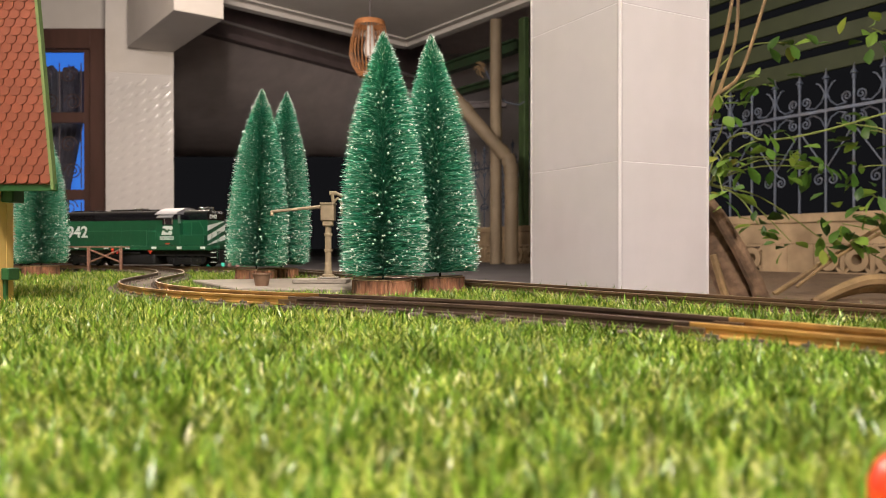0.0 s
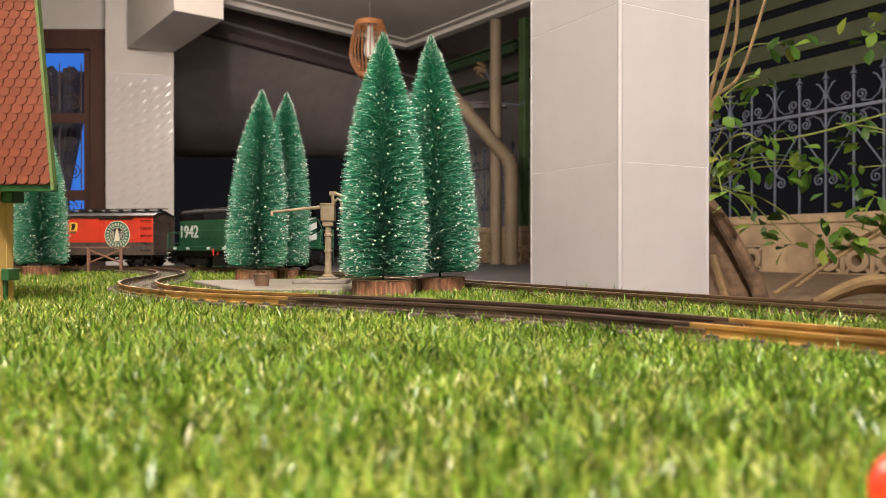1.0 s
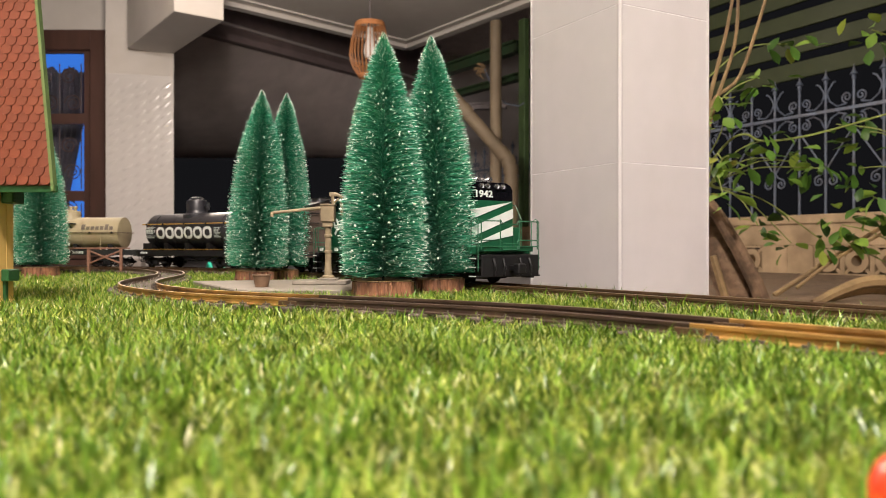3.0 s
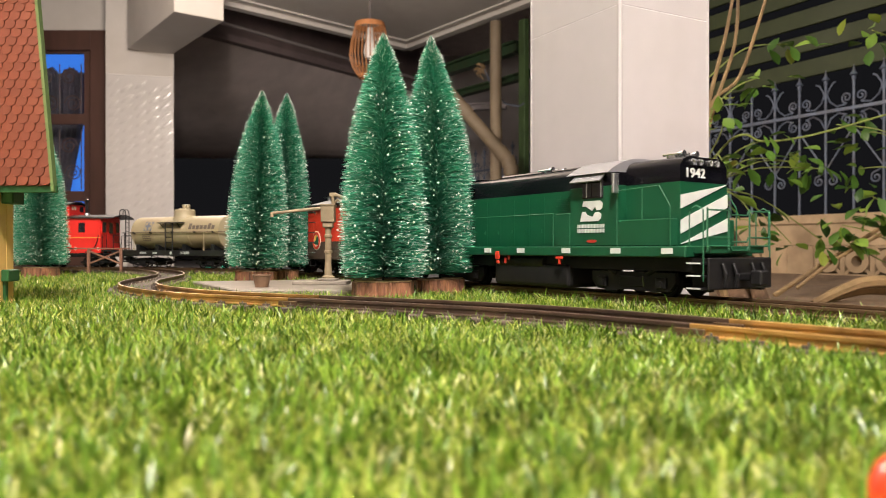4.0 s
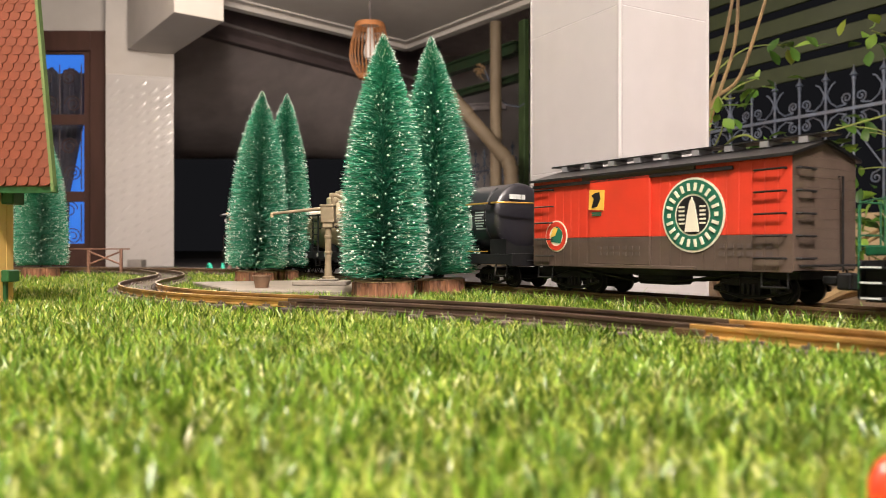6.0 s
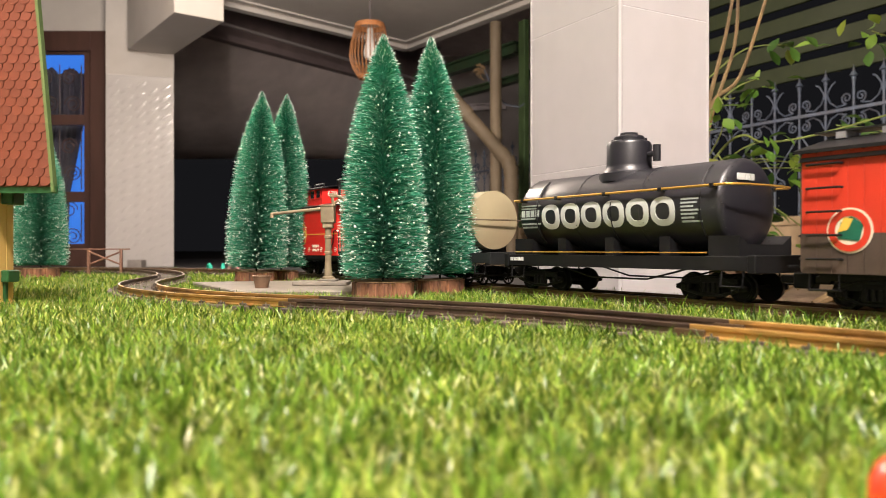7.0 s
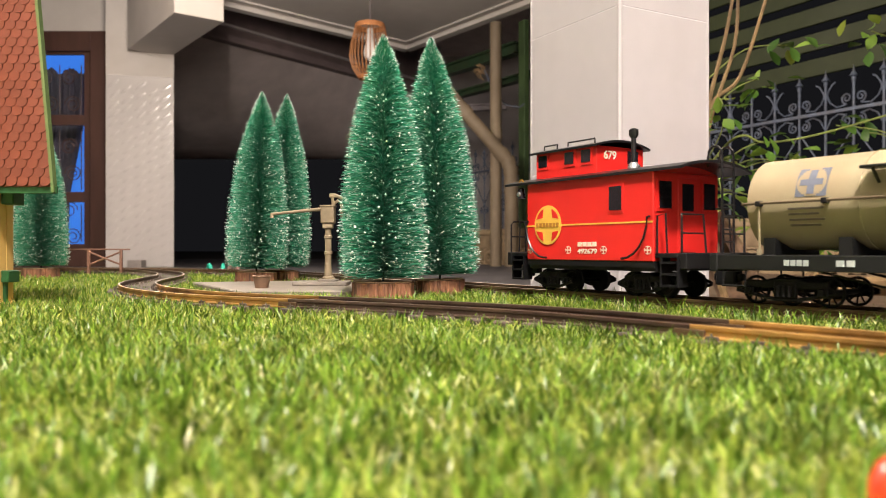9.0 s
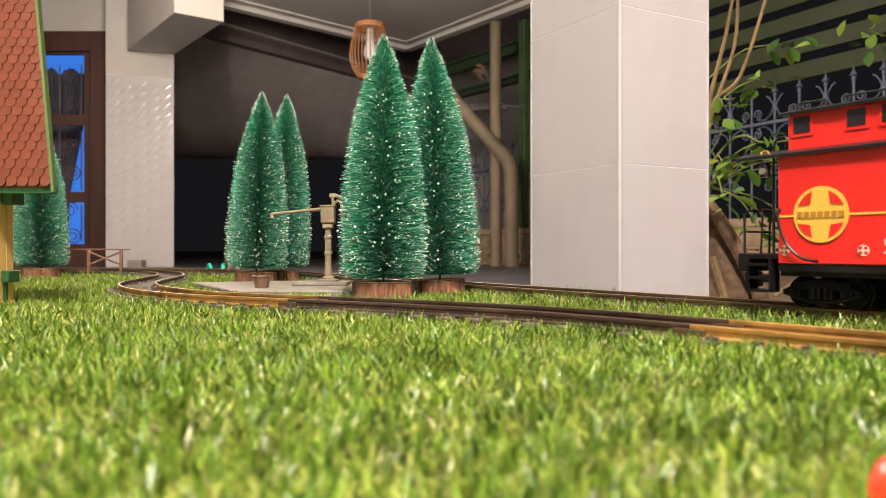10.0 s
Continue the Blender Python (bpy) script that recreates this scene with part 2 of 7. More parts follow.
def main_line(s):
    """Place and heading on the line that the train takes: an arc, then a straight."""
    if s >= 0:
        return START + s * Vector((math.cos(TURN), -math.sin(TURN))), TURN
    th = TURN + s * CURVE
    c = START + Vector((-math.sin(TURN), -math.cos(TURN))) / CURVE
    return c + Vector((math.sin(th), math.cos(th))) / CURVE, th


SIDING = [Vector(p) for p in ((0.42, 0.215), (0.335, 0.31), (0.252, 0.405), (0.168, 0.508), (0.085, 0.602), (0.005, 0.664), (-0.09, 0.723),
                              (-0.20, 0.785), (-0.295, 0.856), (-0.375, 0.953), (-0.430, 1.058), (-0.464, 1.17), (-0.488, 1.30),
                              (-0.522, 1.44), (-0.580, 1.58), (-0.668, 1.73), (-0.770, 1.858), (-0.872, 1.938))]


def spline(pts, steps=8):
    out = []
    for i in range(len(pts) - 1):
        a, b, c, d = pts[max(i - 1, 0)], pts[i], pts[i + 1], pts[min(i + 2, len(pts) - 1)]
        for k in range(steps):
            t = k / steps
            out.append(0.5 * ((2 * b) + (c - a) * t + (2 * a - 5 * b + 4 * c - d) * t * t + (3 * b - a - 3 * c + d) * t ** 3))
    out.append(pts[-1].copy())
    return out


def evenly(pts, step):
    """Points at even steps along a line, with their headings."""
    out, want, gone = [], 0.0, 0.0
    for a, b in zip(pts, pts[1:]):
        d = (b - a).length
        while want <= gone + d:
            out.append((a.lerp(b, (want - gone) / d), (b - a).normalized()))
            want += step
        gone += d
    return out


SIDING_LINE = evenly(spline(SIDING), 0.006)
MAIN_LINE = evenly([main_line(-2.5 + 0.01 * i)[0] for i in range(460)], 0.006)


# ---- ground, floors ----
def sheet(bm, pts, z):
    bm.faces.new([bm.verts.new((x, y, z)) for x, y in pts])
    return bm


solid("ground", sheet(B(), [(-60, -60), (60, -60), (60, 60), (-60, 60)], -0.104), SOIL, "dark earth lying outside the porch at night",
      "ground", kind="structure")
solid("floor", box(B(), -9, 1.9, -4.0, 13, -0.2, -0.10), CARPORT, "carport floor a low step down, its grey darkened for shade", "floor", kind="structure")


def beside_track(off):
    """An outline that follows the main line at that distance on its far side, closed behind the eye."""
    pts = []
    for k in range(41):
        s = -1.55 + k * 0.0825
        c, th = main_line(s)
        pts.append((c.x + math.sin(th) * off, c.y + math.cos(th) * off))
    return [(-3.2, -0.6), (-3.2, 1.2)] + pts + [(1.3, -0.6)]


def slab_from(pts, z0, z1):
    bm = B()
    lo, hi = [bm.verts.new((x, y, z0)) for x, y in pts], [bm.verts.new((x, y, z1)) for x, y in pts]
    bm.faces.new(lo[::-1])
    bm.faces.new(hi)
    for i in range(len(pts)):
        bm.faces.new((lo[i], lo[(i + 1) % len(pts)], hi[(i + 1) % len(pts)], hi[i]))
    return bm


TURF_EDGE = beside_track(0.062)
solid("porch_floor", slab_from(beside_track(0.085), -0.099, -0.004), FLOOR, "concrete porch slab under the artificial turf", "floor", kind="structure")
turf = solid("turf_mat", slab_from(TURF_EDGE, -0.0035, 0.0035), TURF_BASE, "green artificial turf mat backing on the porch", "turf", kind="structure")


def grass():
    """Turf blades in one mesh: each is a bent strip of three triangles, denser and finer near by."""
    rg = np.random.default_rng(7)
    bands = [(0.10, 0.55, 190000, 1.0), (0.55, 1.0, 145000, 1.05), (1.0, 1.7, 130000, 1.15), (1.7, 2.75, 60000, 1.4)]
    px, py, wide = [], [], []
    for y0, y1, n, w in bands:
        y = np.sqrt(rg.uniform(y0 ** 2, y1 ** 2, n))
        x = rg.uniform(-1, 1, n) * (y * 0.66 + 0.10)
        px.append(x), py.append(y), wide.append(np.full(n, w))
    px, py, wide = np.concatenate(px), np.concatenate(py), np.concatenate(wide)
    # inside the mat
    keep = inside(px, py, TURF_EDGE)
    px, py, wide = px[keep], py[keep], wide[keep]
    # flattened under rails and ties
    def distance(line):
        d = np.full(len(px), 9.0)
        for c, _ in line[::2]:
            if -2 < c.x < 1.6 and c.y < 3:
                d = np.minimum(d, (px - c.x) ** 2 + (py - c.y) ** 2)
        return np.sqrt(d)

    aside, amain = distance(SIDING_LINE), distance(MAIN_LINE)
    near = np.minimum(aside, amain)
    tall = (0.0060 + 0.0095 * rg.random(len(px)) ** 1.4) * (0.92 + 0.15 * np.sin(px * 37 + 2 * np.sin(py * 29)) * np.sin(py * 41 + 1.3))
    # it grows over the tie ends of the main line, and is pressed down along the siding
    tall = np.where((amain < aside) & (amain < 0.07), tall * 1.25, tall)
    tall = np.where(aside < 0.042, np.clip(tall * 1.15, 0.0080, 0.0138), np.where(amain < 0.036, np.minimum(tall, 0.0165), tall))
    keep = ((aside > 0.0290) & (amain > 0.0262)) | ((near < 0.017) & (rg.random(len(px)) < 0.6))
    tall = np.where(near < 0.018, np.minimum(tall, 0.011), tall)
    for x, y, r in ((-0.075, 0.935, 0.038), (0.0, 1.01, 0.033), (-0.335, 1.36, 0.034), (-0.309, 1.43, 0.032), (-0.85, 1.60, 0.036)):
        keep &= (px - x) ** 2 + (py - y) ** 2 > r * r
    keep &= ~((px < -0.454) & (px > -0.8) & (py > 0.795) & (py < 0.835))
    keep &= ~inside(px, py, SLAB)
    px, py, wide, tall = px[keep], py[keep], wide[keep], tall[keep]
    n = len(px)
    az, lean = rg.uniform(0, math.tau, n), 0.28 + 0.95 * rg.random(n)
    # a share of longer, deeper green blades in uneven tufts
    tuft = 0.5 + 0.5 * np.sin(px * 61 + 3 * np.sin(py * 43)) * np.sin(py * 57 + 2 * np.sin(px * 35))
    deep = rg.random(n) < 0.12 + 0.20 * tuft ** 2 + np.where(py < 0.42, 0.12 * tuft, 0)
    tall = np.where(deep, tall * rg.uniform(1.10, 1.40, n), tall)
    lean = np.where(deep, lean * 0.65, lean)
    ux, uy = np.cos(az), np.sin(az)
    tw = az + math.pi / 2 + rg.normal(0, 0.6, n)
    w = 0.00062 * wide * rg.uniform(0.65, 1.3, n) * np.where(deep, 1.2, 1.0)
    sx, sy = np.cos(tw) * w, np.sin(tw) * w
    v = np.zeros((n, 5, 3), np.float32)
    z0 = np.full(n, 0.003)
    midf, topf = 0.55, 1.0
    out1, out2 = tall * lean * 0.35, tall * lean * 1.05
    zt = tall * np.sqrt(np.clip(1 - (lean * 0.75) ** 2, 0.15, 1))
    v[:, 0] = np.stack([px - sx, py - sy, z0], 1)
    v[:, 1] = np.stack([px + sx, py + sy, z0], 1)
    v[:, 2] = np.stack([px + ux * out1 + sx, py + uy * out1 + sy, z0 + zt * 0.62], 1)
    v[:, 3] = np.stack([px + ux * out1 - sx, py + uy * out1 - sy, z0 + zt * 0.62], 1)
    v[:, 4] = np.stack([px + ux * out2, py + uy * out2, z0 + zt], 1)
    base = np.arange(n)[:, None] * 5
    tri = np.concatenate([base + [0, 1, 2], base + [0, 2, 3], base + [3, 2, 4]], 1).reshape(-1)
    me = bpy.data.meshes.new("turf_blades")
    me.vertices.add(n * 5)
    me.vertices.foreach_set("co", v.reshape(-1))
    me.loops.add(len(tri))
    me.loops.foreach_set("vertex_index", tri.astype(np.int32))
    me.polygons.add(len(tri) // 3)
    me.polygons.foreach_set("loop_start", np.arange(0, len(tri), 3, dtype=np.int32))
    me.update(calc_edges=True)
    me.materials.append(GRASS)
    me.materials.append(GRASS_DEEP)
    me.polygons.foreach_set("material_index", np.repeat(deep.astype(np.int32), 3))
    tagged(new("turf_blades", me), "short light green artificial grass blades of the mat", "grass", kind="stuff")


SLAB = [(-0.40, 1.20), (-0.265, 0.955), (-0.085, 0.945), (-0.10, 1.16), (-0.24, 1.26)]


def inside(px, py, poly):
    hit = np.zeros(len(px), bool)
    for (x0, y0), (x1, y1) in zip(poly, poly[1:] + poly[:1]):
        cross = ((y0 > py) != (y1 > py)) & (px < (x1 - x0) * (py - y0) / (y1 - y0 + 1e-9) + x0)
        hit ^= cross
    return hit


# ---- tracks ----
def rail_strip(line, side, i0, i1):
    """A rail of T section along line[i0:i1]."""
    prof = [(-0.0035, -0.0084), (0.0035, -0.0084), (0.0035, -0.0076), (0.0007, -0.0064), (0.0007, -0.0034), (0.0016, -0.0026),
            (0.0016, -0.0004), (0.0011, 0.0), (-0.0011, 0.0), (-0.0016, -0.0004), (-0.0016, -0.0026), (-0.0007, -0.0034),
            (-0.0007, -0.0064), (-0.0035, -0.0076)]
    bm = B()
    rings = []
    for c, d in line[i0:i1]:
        n = Vector((d.y, -d.x)) * side
        q = c + n * 0.0241
        rings.append([bm.verts.new((q.x + n.x * a, q.y + n.y * a, RAIL + z)) for a, z in prof])
    for a, b in zip(rings, rings[1:]):
        for k in range(len(prof)):
            bm.faces.new((a[k], a[(k + 1) % len(prof)], b[(k + 1) % len(prof)], b[k]))
    bm.faces.new(rings[0])
    bm.faces.new(rings[-1][::-1])
    return bm


def tie_mesh():
    bm = B()
    box(bm, -0.0065, 0.0065, -0.039, 0.039, 0.0055, RAIL - 0.0084, 0.0012)
    for s in (-1, 1):
        for e in (-1, 1):
            box(bm, -0.004, 0.004, s * 0.0241 + e * 0.0048 - 0.0012, s * 0.0241 + e * 0.0048 + 0.0012, 0.012, RAIL - 0.0062)
            rod(bm, (0, s * 0.0241 + e * 0.0056, 0.013), (0, s * 0.0241 + e * 0.0056, RAIL - 0.0042), 0.0011, 0.0006, 6)
    return as_mesh("tie", bm, TIE, 35)


def track(name, label, line, sections, first, last, step=5):
    th = thing(name, label, "railway track", kind="")
    for i0, i1, material in sections:
        for side in (-1, 1):
            part("rail", rail_strip(line, side, max(i0, 0), min(i1 + 1, len(line))), material, th)
            if i0 > 0:
                c, d = line[i0]
                bm = box(B(), -0.011, 0.011, -0.0032, 0.0032, -0.0079, -0.0030, 0.0005)
                n = Vector((d.y, -d.x)) * side
                part("rail_joiner", bm, RAIL_MID, th, "metal joiner",
                     at=pose(c.x + n.x * 0.0241, c.y + n.y * 0.0241, RAIL, 0, 0, math.degrees(math.atan2(d.y, d.x))))
    me = tie_mesh()
    for c, d in line[first:last:step]:
        part("tie", me, TIE, th, at=pose(c.x, c.y, 0, 0, 0, math.degrees(math.atan2(d.y, d.x))))
    return th


near_track = track("siding_track", "narrow model track curving through turf, brass and dark rails", SIDING_LINE,
                   [(0, 62, BRASS), (62, 130, STEEL_DARK), (130, 195, BRASS), (195, 9999, RAIL_MID)], 4, 372)
main_track = track("main_track", "brown model railway track laid across the turf", MAIN_LINE,
                   [(0, 300, RAIL_MID), (300, 480, RAIL_MID), (480, 620, RAIL_MID), (620, 9999, RAIL_MID)], 150, 640)


# ---- the porch and what lies behind it ----
def column():
    """Square pillar clad in white tiles, turned a quarter towards the eye."""
    at = pose(0.278, 1.183, 0, 0, 0, 28.9)
    core = solid("column", box(B(), 0.0004, 0.1996, 0.0004, 0.2396, -0.10, 2.62), GROUT, "square porch column clad in glossy white tiles", "column",
                 kind="structure", at=at)
    # joints at these heights
    first = 0.205
    for k in range(-1, 10):
        z0, z1 = max(first + 0.25 * (k - 0) - 0.0, -0.004), first + 0.25 * (k + 1)
        if k == -1:
            z0 = -0.099
        for name, dims in (("tile", (0.0035, 0.1965, 0.0, 0.0045)), ("tile", (0.0035, 0.1965, 0.2355, 0.240))):
            part(name, box(B(), dims[0], dims[1], dims[2], dims[3], z0 + 0.0007, z1 - 0.0007, 0.0004), TILE_WHITE, core)
        for dims in ((0.0, 0.0045, 0.0035, 0.2365), (0.1955, 0.2, 0.0035, 0.2365)):
            part("tile", box(B(), dims[0], dims[1], dims[2], dims[3], z0 + 0.0007, z1 - 0.0007, 0.0004), TILE_WHITE, core)
    for x, y in ((0.0, 0.0), (0.2, 0.0), (0.0, 0.24), (0.2, 0.24)):
        part("corner_trim", rod(B(), (x + (0.003 if x == 0 else -0.003), y + (0.003 if y == 0 else -0.003), -0.099),
                                (x + (0.003 if x == 0 else -0.003), y + (0.003 if y == 0 else -0.003), 2.6), 0.0044, seg=12), TILE_WHITE, core)


def ceiling():
    # white porch ceiling with a cornice along its two far edges
    bm = B()
    pts = [(-0.43, 9.03), (2.9, 4.64), (5.2, 1.6), (3.0, -4.0), (-7.5, -4.0), (-7.5, 2.35)]
    lo = [bm.verts.new((x, y, 2.5)) for x, y in pts]
    hi = [bm.verts.new((x, y, 2.62)) for x, y in pts]
    bm.faces.new(lo)
    bm.faces.new(hi[::-1])
    for i in range(len(pts)):
        bm.faces.new((lo[i], hi[i], hi[(i + 1) % len(pts)], lo[(i + 1) % len(pts)]))
    # two mouldings
    for inset, drop, w in ((0.0, 0.05, 0.10), (0.16, 0.015, 0.05)):
        for (xa, ya), (xb, yb) in (((-0.43, 9.03 - inset * 1.4), (-7.5, 2.35 - inset * 1.4)), ((-0.43, 9.03 - inset * 1.4), (5.2, 1.6 - inset * 1.4))):
            d = Vector((xb - xa, yb - ya, 0))
            ang = math.degrees(math.atan2(d.y, d.x))
            box(bm, 0, d.length, -w / 2, w / 2, 2.5 - drop, 2.499, m=pose(xa, ya, 0, 0, 0, ang))
    solid("ceiling", bm, CEILING_WHITE, "white plastered porch ceiling with a moulded edge", "ceiling", kind="structure")


def pillar_and_beam():
    at = pose(-3.142, 7.0, 0, 0, 0, 15)
    bm = prism(B(), [(0.0, 0.0), (0.60, 0.0), (0.48, 0.4), (0.10, 0.4)], -0.1, 2.55, Matrix(((1, 0, 0, 0), (0, 0, 1, 0), (0, 1, 0, 0), (0, 0, 0, 1))))
    p = solid("pillar", bm, PLASTER, "wide white pillar of the house, its lower part glazed", "column", kind="structure", at=at)
    rg = random.Random(4)
    part("glazed_facing", box(B(), 0.002, 0.598, -0.010, -0.001, -0.1, 1.70, 0.003), GLAZE, p, "glossy white glazed facing")
    bm = B()
    for j in range(19):
        for i in range(5):
            x, z = 0.07 + i * 0.115 + rg.uniform(-0.012, 0.012), -0.05 + j * 0.092 + (i % 2) * 0.046 + rg.uniform(-0.01, 0.01)
            if z > 1.64:
                continue
            m = pose(x, -0.010, z, 0, -40 + rg.uniform(-3, 3), 0)
            w = rg.uniform(0.8, 1.1)
            lathe(bm, [(0.0, -0.07), (0.008, -0.055), (0.0145, -0.03), (0.017, 0.0), (0.0145, 0.03), (0.008, 0.055), (0.0, 0.07)], 14, m @ pose(0, 0, 0, 0, 90, 0) @ Matrix.Diagonal((w, 0.15, w, 1)))
    tagged(part("relief_ridge", bm, GLAZE, p, smooth=89), kind="stuff")
    bm = box(B(), 0, 1.36, -0.20, 0.20, 1.92, 2.5, 0.004, m=pose(-2.76, 7.08, 0, 0, 0, -53))
    solid("beam", bm, PLASTER, "white beam running out from the pillar", "beam", kind="structure")
    # wall with the door
    # unseen walls and ceiling added to keep the blue glow off the carport
    solid("wall_side", box(B(), -3.15, -3.05, 7.5, 8.45, -0.1, 3.2), DARKWALL, "unseen side wall added to hold in the blue glow", "wall", kind="structure")
    solid("room_rear", box(box(B(), -5.4, -3.15, 8.34, 8.45, -0.1, 3.2), -5.4, -5.25, 7.45, 8.34, -0.1, 3.2), PLASTER, "unseen plain walls added round the blue glow behind the door", "wall", kind="structure")
    solid("room_ceiling", box(B(), -5.25, -3.15, 7.45, 8.34, 2.5, 2.55), PLASTER, "unseen plain ceiling added over the blue glow behind the door", "ceiling", kind="structure")
    bm = B()
    box(bm, -6.5, -4.30, 7.2, 7.45, -0.1, 2.5)
    box(bm, -4.30, -3.142, 7.2, 7.45, 2.15, 2.5)
    solid("wall_house", bm, PLASTER, "white plastered house wall around the door", "wall", kind="structure")


def house_door():
    d = thing("door_1", "dark brown wooden house door with glass panes lit blue from inside", "door", kind="structure", at=pose(-4.30, 7.16, -0.1))
    w, h = 1.155, 2.25
    part("door_frame", box(box(box(B(), 0, 0.10, 0, 0.14, 0, h, 0.004), w - 0.22, w, 0, 0.14, 0, h, 0.004), 0.10, w - 0.22, 0, 0.14, h - 0.19, h, 0.004), BROWNWOOD, d)
    leaf = part("door_leaf", box(B(), 0.10, 0.30, 0.05, 0.10, 0, h - 0.19, 0.003), BROWNWOOD, d)
    bm = B()
    for z, t in ((0.0, 0.22), (0.62, 0.10), (1.36, 0.10), (2.04, 0.02)):
        box(bm, 0.30, w - 0.22, 0.052, 0.098, z, z + t, 0.003)
    box(bm, w - 0.30, w - 0.22, 0.05, 0.10, 0, h - 0.19, 0.003)
    part("door_rail", bm, BROWNWOOD, leaf)
    for z0, z1 in ((0.22, 0.62), (0.72, 1.36), (1.46, 2.04)):
        bm = box(B(), 0.30, w - 0.30, 0.070, 0.076, z0, z1)
        pane = part("pane", bm, bpy.data.materials["door_glass"], leaf)
        pane.visible_shadow = False
    # iron scrolls behind the panes
    bm = B()
    for z0, z1 in ((0.24, 0.60), (0.74, 1.32), (1.45, 1.95)):
        for xc in (0.48, 0.70):
            for s in (-1, 1):
                pts = []
                for k in range(26):
                    a = k / 25 * 3.6 * math.pi
                    r = 0.085 * (1 - 0.75 * k / 25)
                    pts.append((xc + s * (r * math.cos(a) - 0.02), 0.115, (z0 + z1) / 2 + s * 0.13 + r * math.sin(a)))
                tube(bm, pts, 0.006, 5)
        for xc in (0.40, 0.59, 0.80):
            rod(bm, (xc, 0.115, z0), (xc, 0.115, z1), 0.006, seg=5)
    part("scroll_bar", bm, BROWNWOOD, d)
    # a glowing sheet stands in for the room's blue light, a curtain half across it
    solid("backdrop", box(B(), -5.2, -3.16, 8.3, 8.32, -0.1, 2.3), BLUEGLOW, "glowing blue sheet put in for the room behind the door", "backdrop", kind="structure")
    bm = B()
    n = 56
    heights = [-0.1 + 0.1 * j for j in range(20)] + [1.91]

    def fold(k, z):
        edge = float(np.interp(z, [-0.1, 0.63, 1.33, 1.5], [-3.885, -3.86, -3.72, -3.70]))
        return (-4.30 + (edge + 4.30) * k / n, 7.75 + 0.028 * math.sin(k * 1.15), z + (0.030 * math.sin(k * 0.33) + 0.012 * math.sin(k * 1.7) if z > 1.85 else 0.0))

    grid = [[bm.verts.new(fold(k, z)) for k in range(n + 1)] for z in heights]
    for lo, hi in zip(grid, grid[1:]):
        for k in range(n):
            bm.faces.new((lo[k], lo[k + 1], hi[k + 1], hi[k]))
    bmesh.ops.remove_doubles(bm, verts=bm.verts, dist=0.0005)
    bmesh.ops.solidify(bm, geom=bm.faces[:], thickness=0.004)
    solid("curtain", bm, mat("dim_curtain", (0.10, 0.09, 0.11), 0.9, vary=0.2), "dim grey curtain pulled aside behind the door", "curtain")


def door_glass():
    m = bpy.data.materials.new("door_glass")
    m.use_nodes = True
    b = m.node_tree.nodes["Principled BSDF"]
    b.inputs["Base Color"].default_value = (0.85, 0.9, 0.95, 1)
    b.inputs["Roughness"].default_value = 0.03
    b.inputs["Transmission Weight"].default_value = 1.0
    b.inputs["IOR"].default_value = 1.05


def dark_background():
    solid("wall_back", box(box(box(B(), -7, -4.6, 12.2, 12.4, -0.1, 1.55), -0.55, 2.0, 12.2, 12.4, -0.1, 1.55), -7, 2.0, 12.2, 12.4, 1.55, 3.2), DARKWALL,
          "unlit grey wall over a wide dark opening behind the carport", "wall", kind="structure")
    bm = B()
    n = 12
    rows = []
    for j in range(n + 1):
        f = j / n
        row = []
        for i in range(n + 1):
            g = i / n
            fx, fy = -2.957 + 2.88 * g, 7.85 + 3.84 * g
            bx, by = -5.6 + 6.0 * g, 11.75
            row.append(bm.verts.new((fx + (bx - fx) * f, fy + (by - fy) * f, 2.43 - 0.95 * (1 - (1 - f) ** 2.6))))
        rows.append(row)
    for ra, rb in zip(rows, rows[1:]):
        for i in range(n):
            bm.faces.new((ra[i], ra[i + 1], rb[i + 1], rb[i]))
    bmesh.ops.solidify(bm, geom=bm.faces[:], thickness=0.02)
    solid("carport_ceiling", bm, ROOFGREY, "grey sloping sheet ceiling of the dim carport", "ceiling", kind="structure")
    # carport roof sheet and beams under it
    solid("carport_roof", box(B(), -7, 3.0, 7.9, 12.4, 3.2, 3.25), ROOFGREY, "dark carport roof sheet", "roof", kind="structure")
    for name, p0, p1, w, z0, z1, material in (
            ("steel_beam", (-0.35, 9.6), (0.80, 8.0), 0.06, 2.15, 2.28, GREENSTEEL), ("steel_beam", (-0.2, 9.4), (0.95, 7.8), 0.05, 1.85, 1.93, GREENSTEEL),
            ("steel_beam", (-0.6, 9.2), (0.75, 8.9), 0.05, 1.72, 1.80, DARKSTEEL)):
        d = Vector((p1[0] - p0[0], p1[1] - p0[1]))
        bm = B()
        m = pose(p0[0], p0[1], 0, 0, 0, math.degrees(math.atan2(d.y, d.x)))
        box(bm, 0, d.length, -w, w, z1 - 0.02, z1, m=m)
        box(bm, 0, d.length, -w, w, z0, z0 + 0.02, m=m)
        box(bm, 0, d.length, -0.012, 0.012, z0 + 0.019, z1 - 0.019, m=m)
        solid(name, bm, material, "steel beam under the carport roof", "beam", "carport beams", kind="structure")


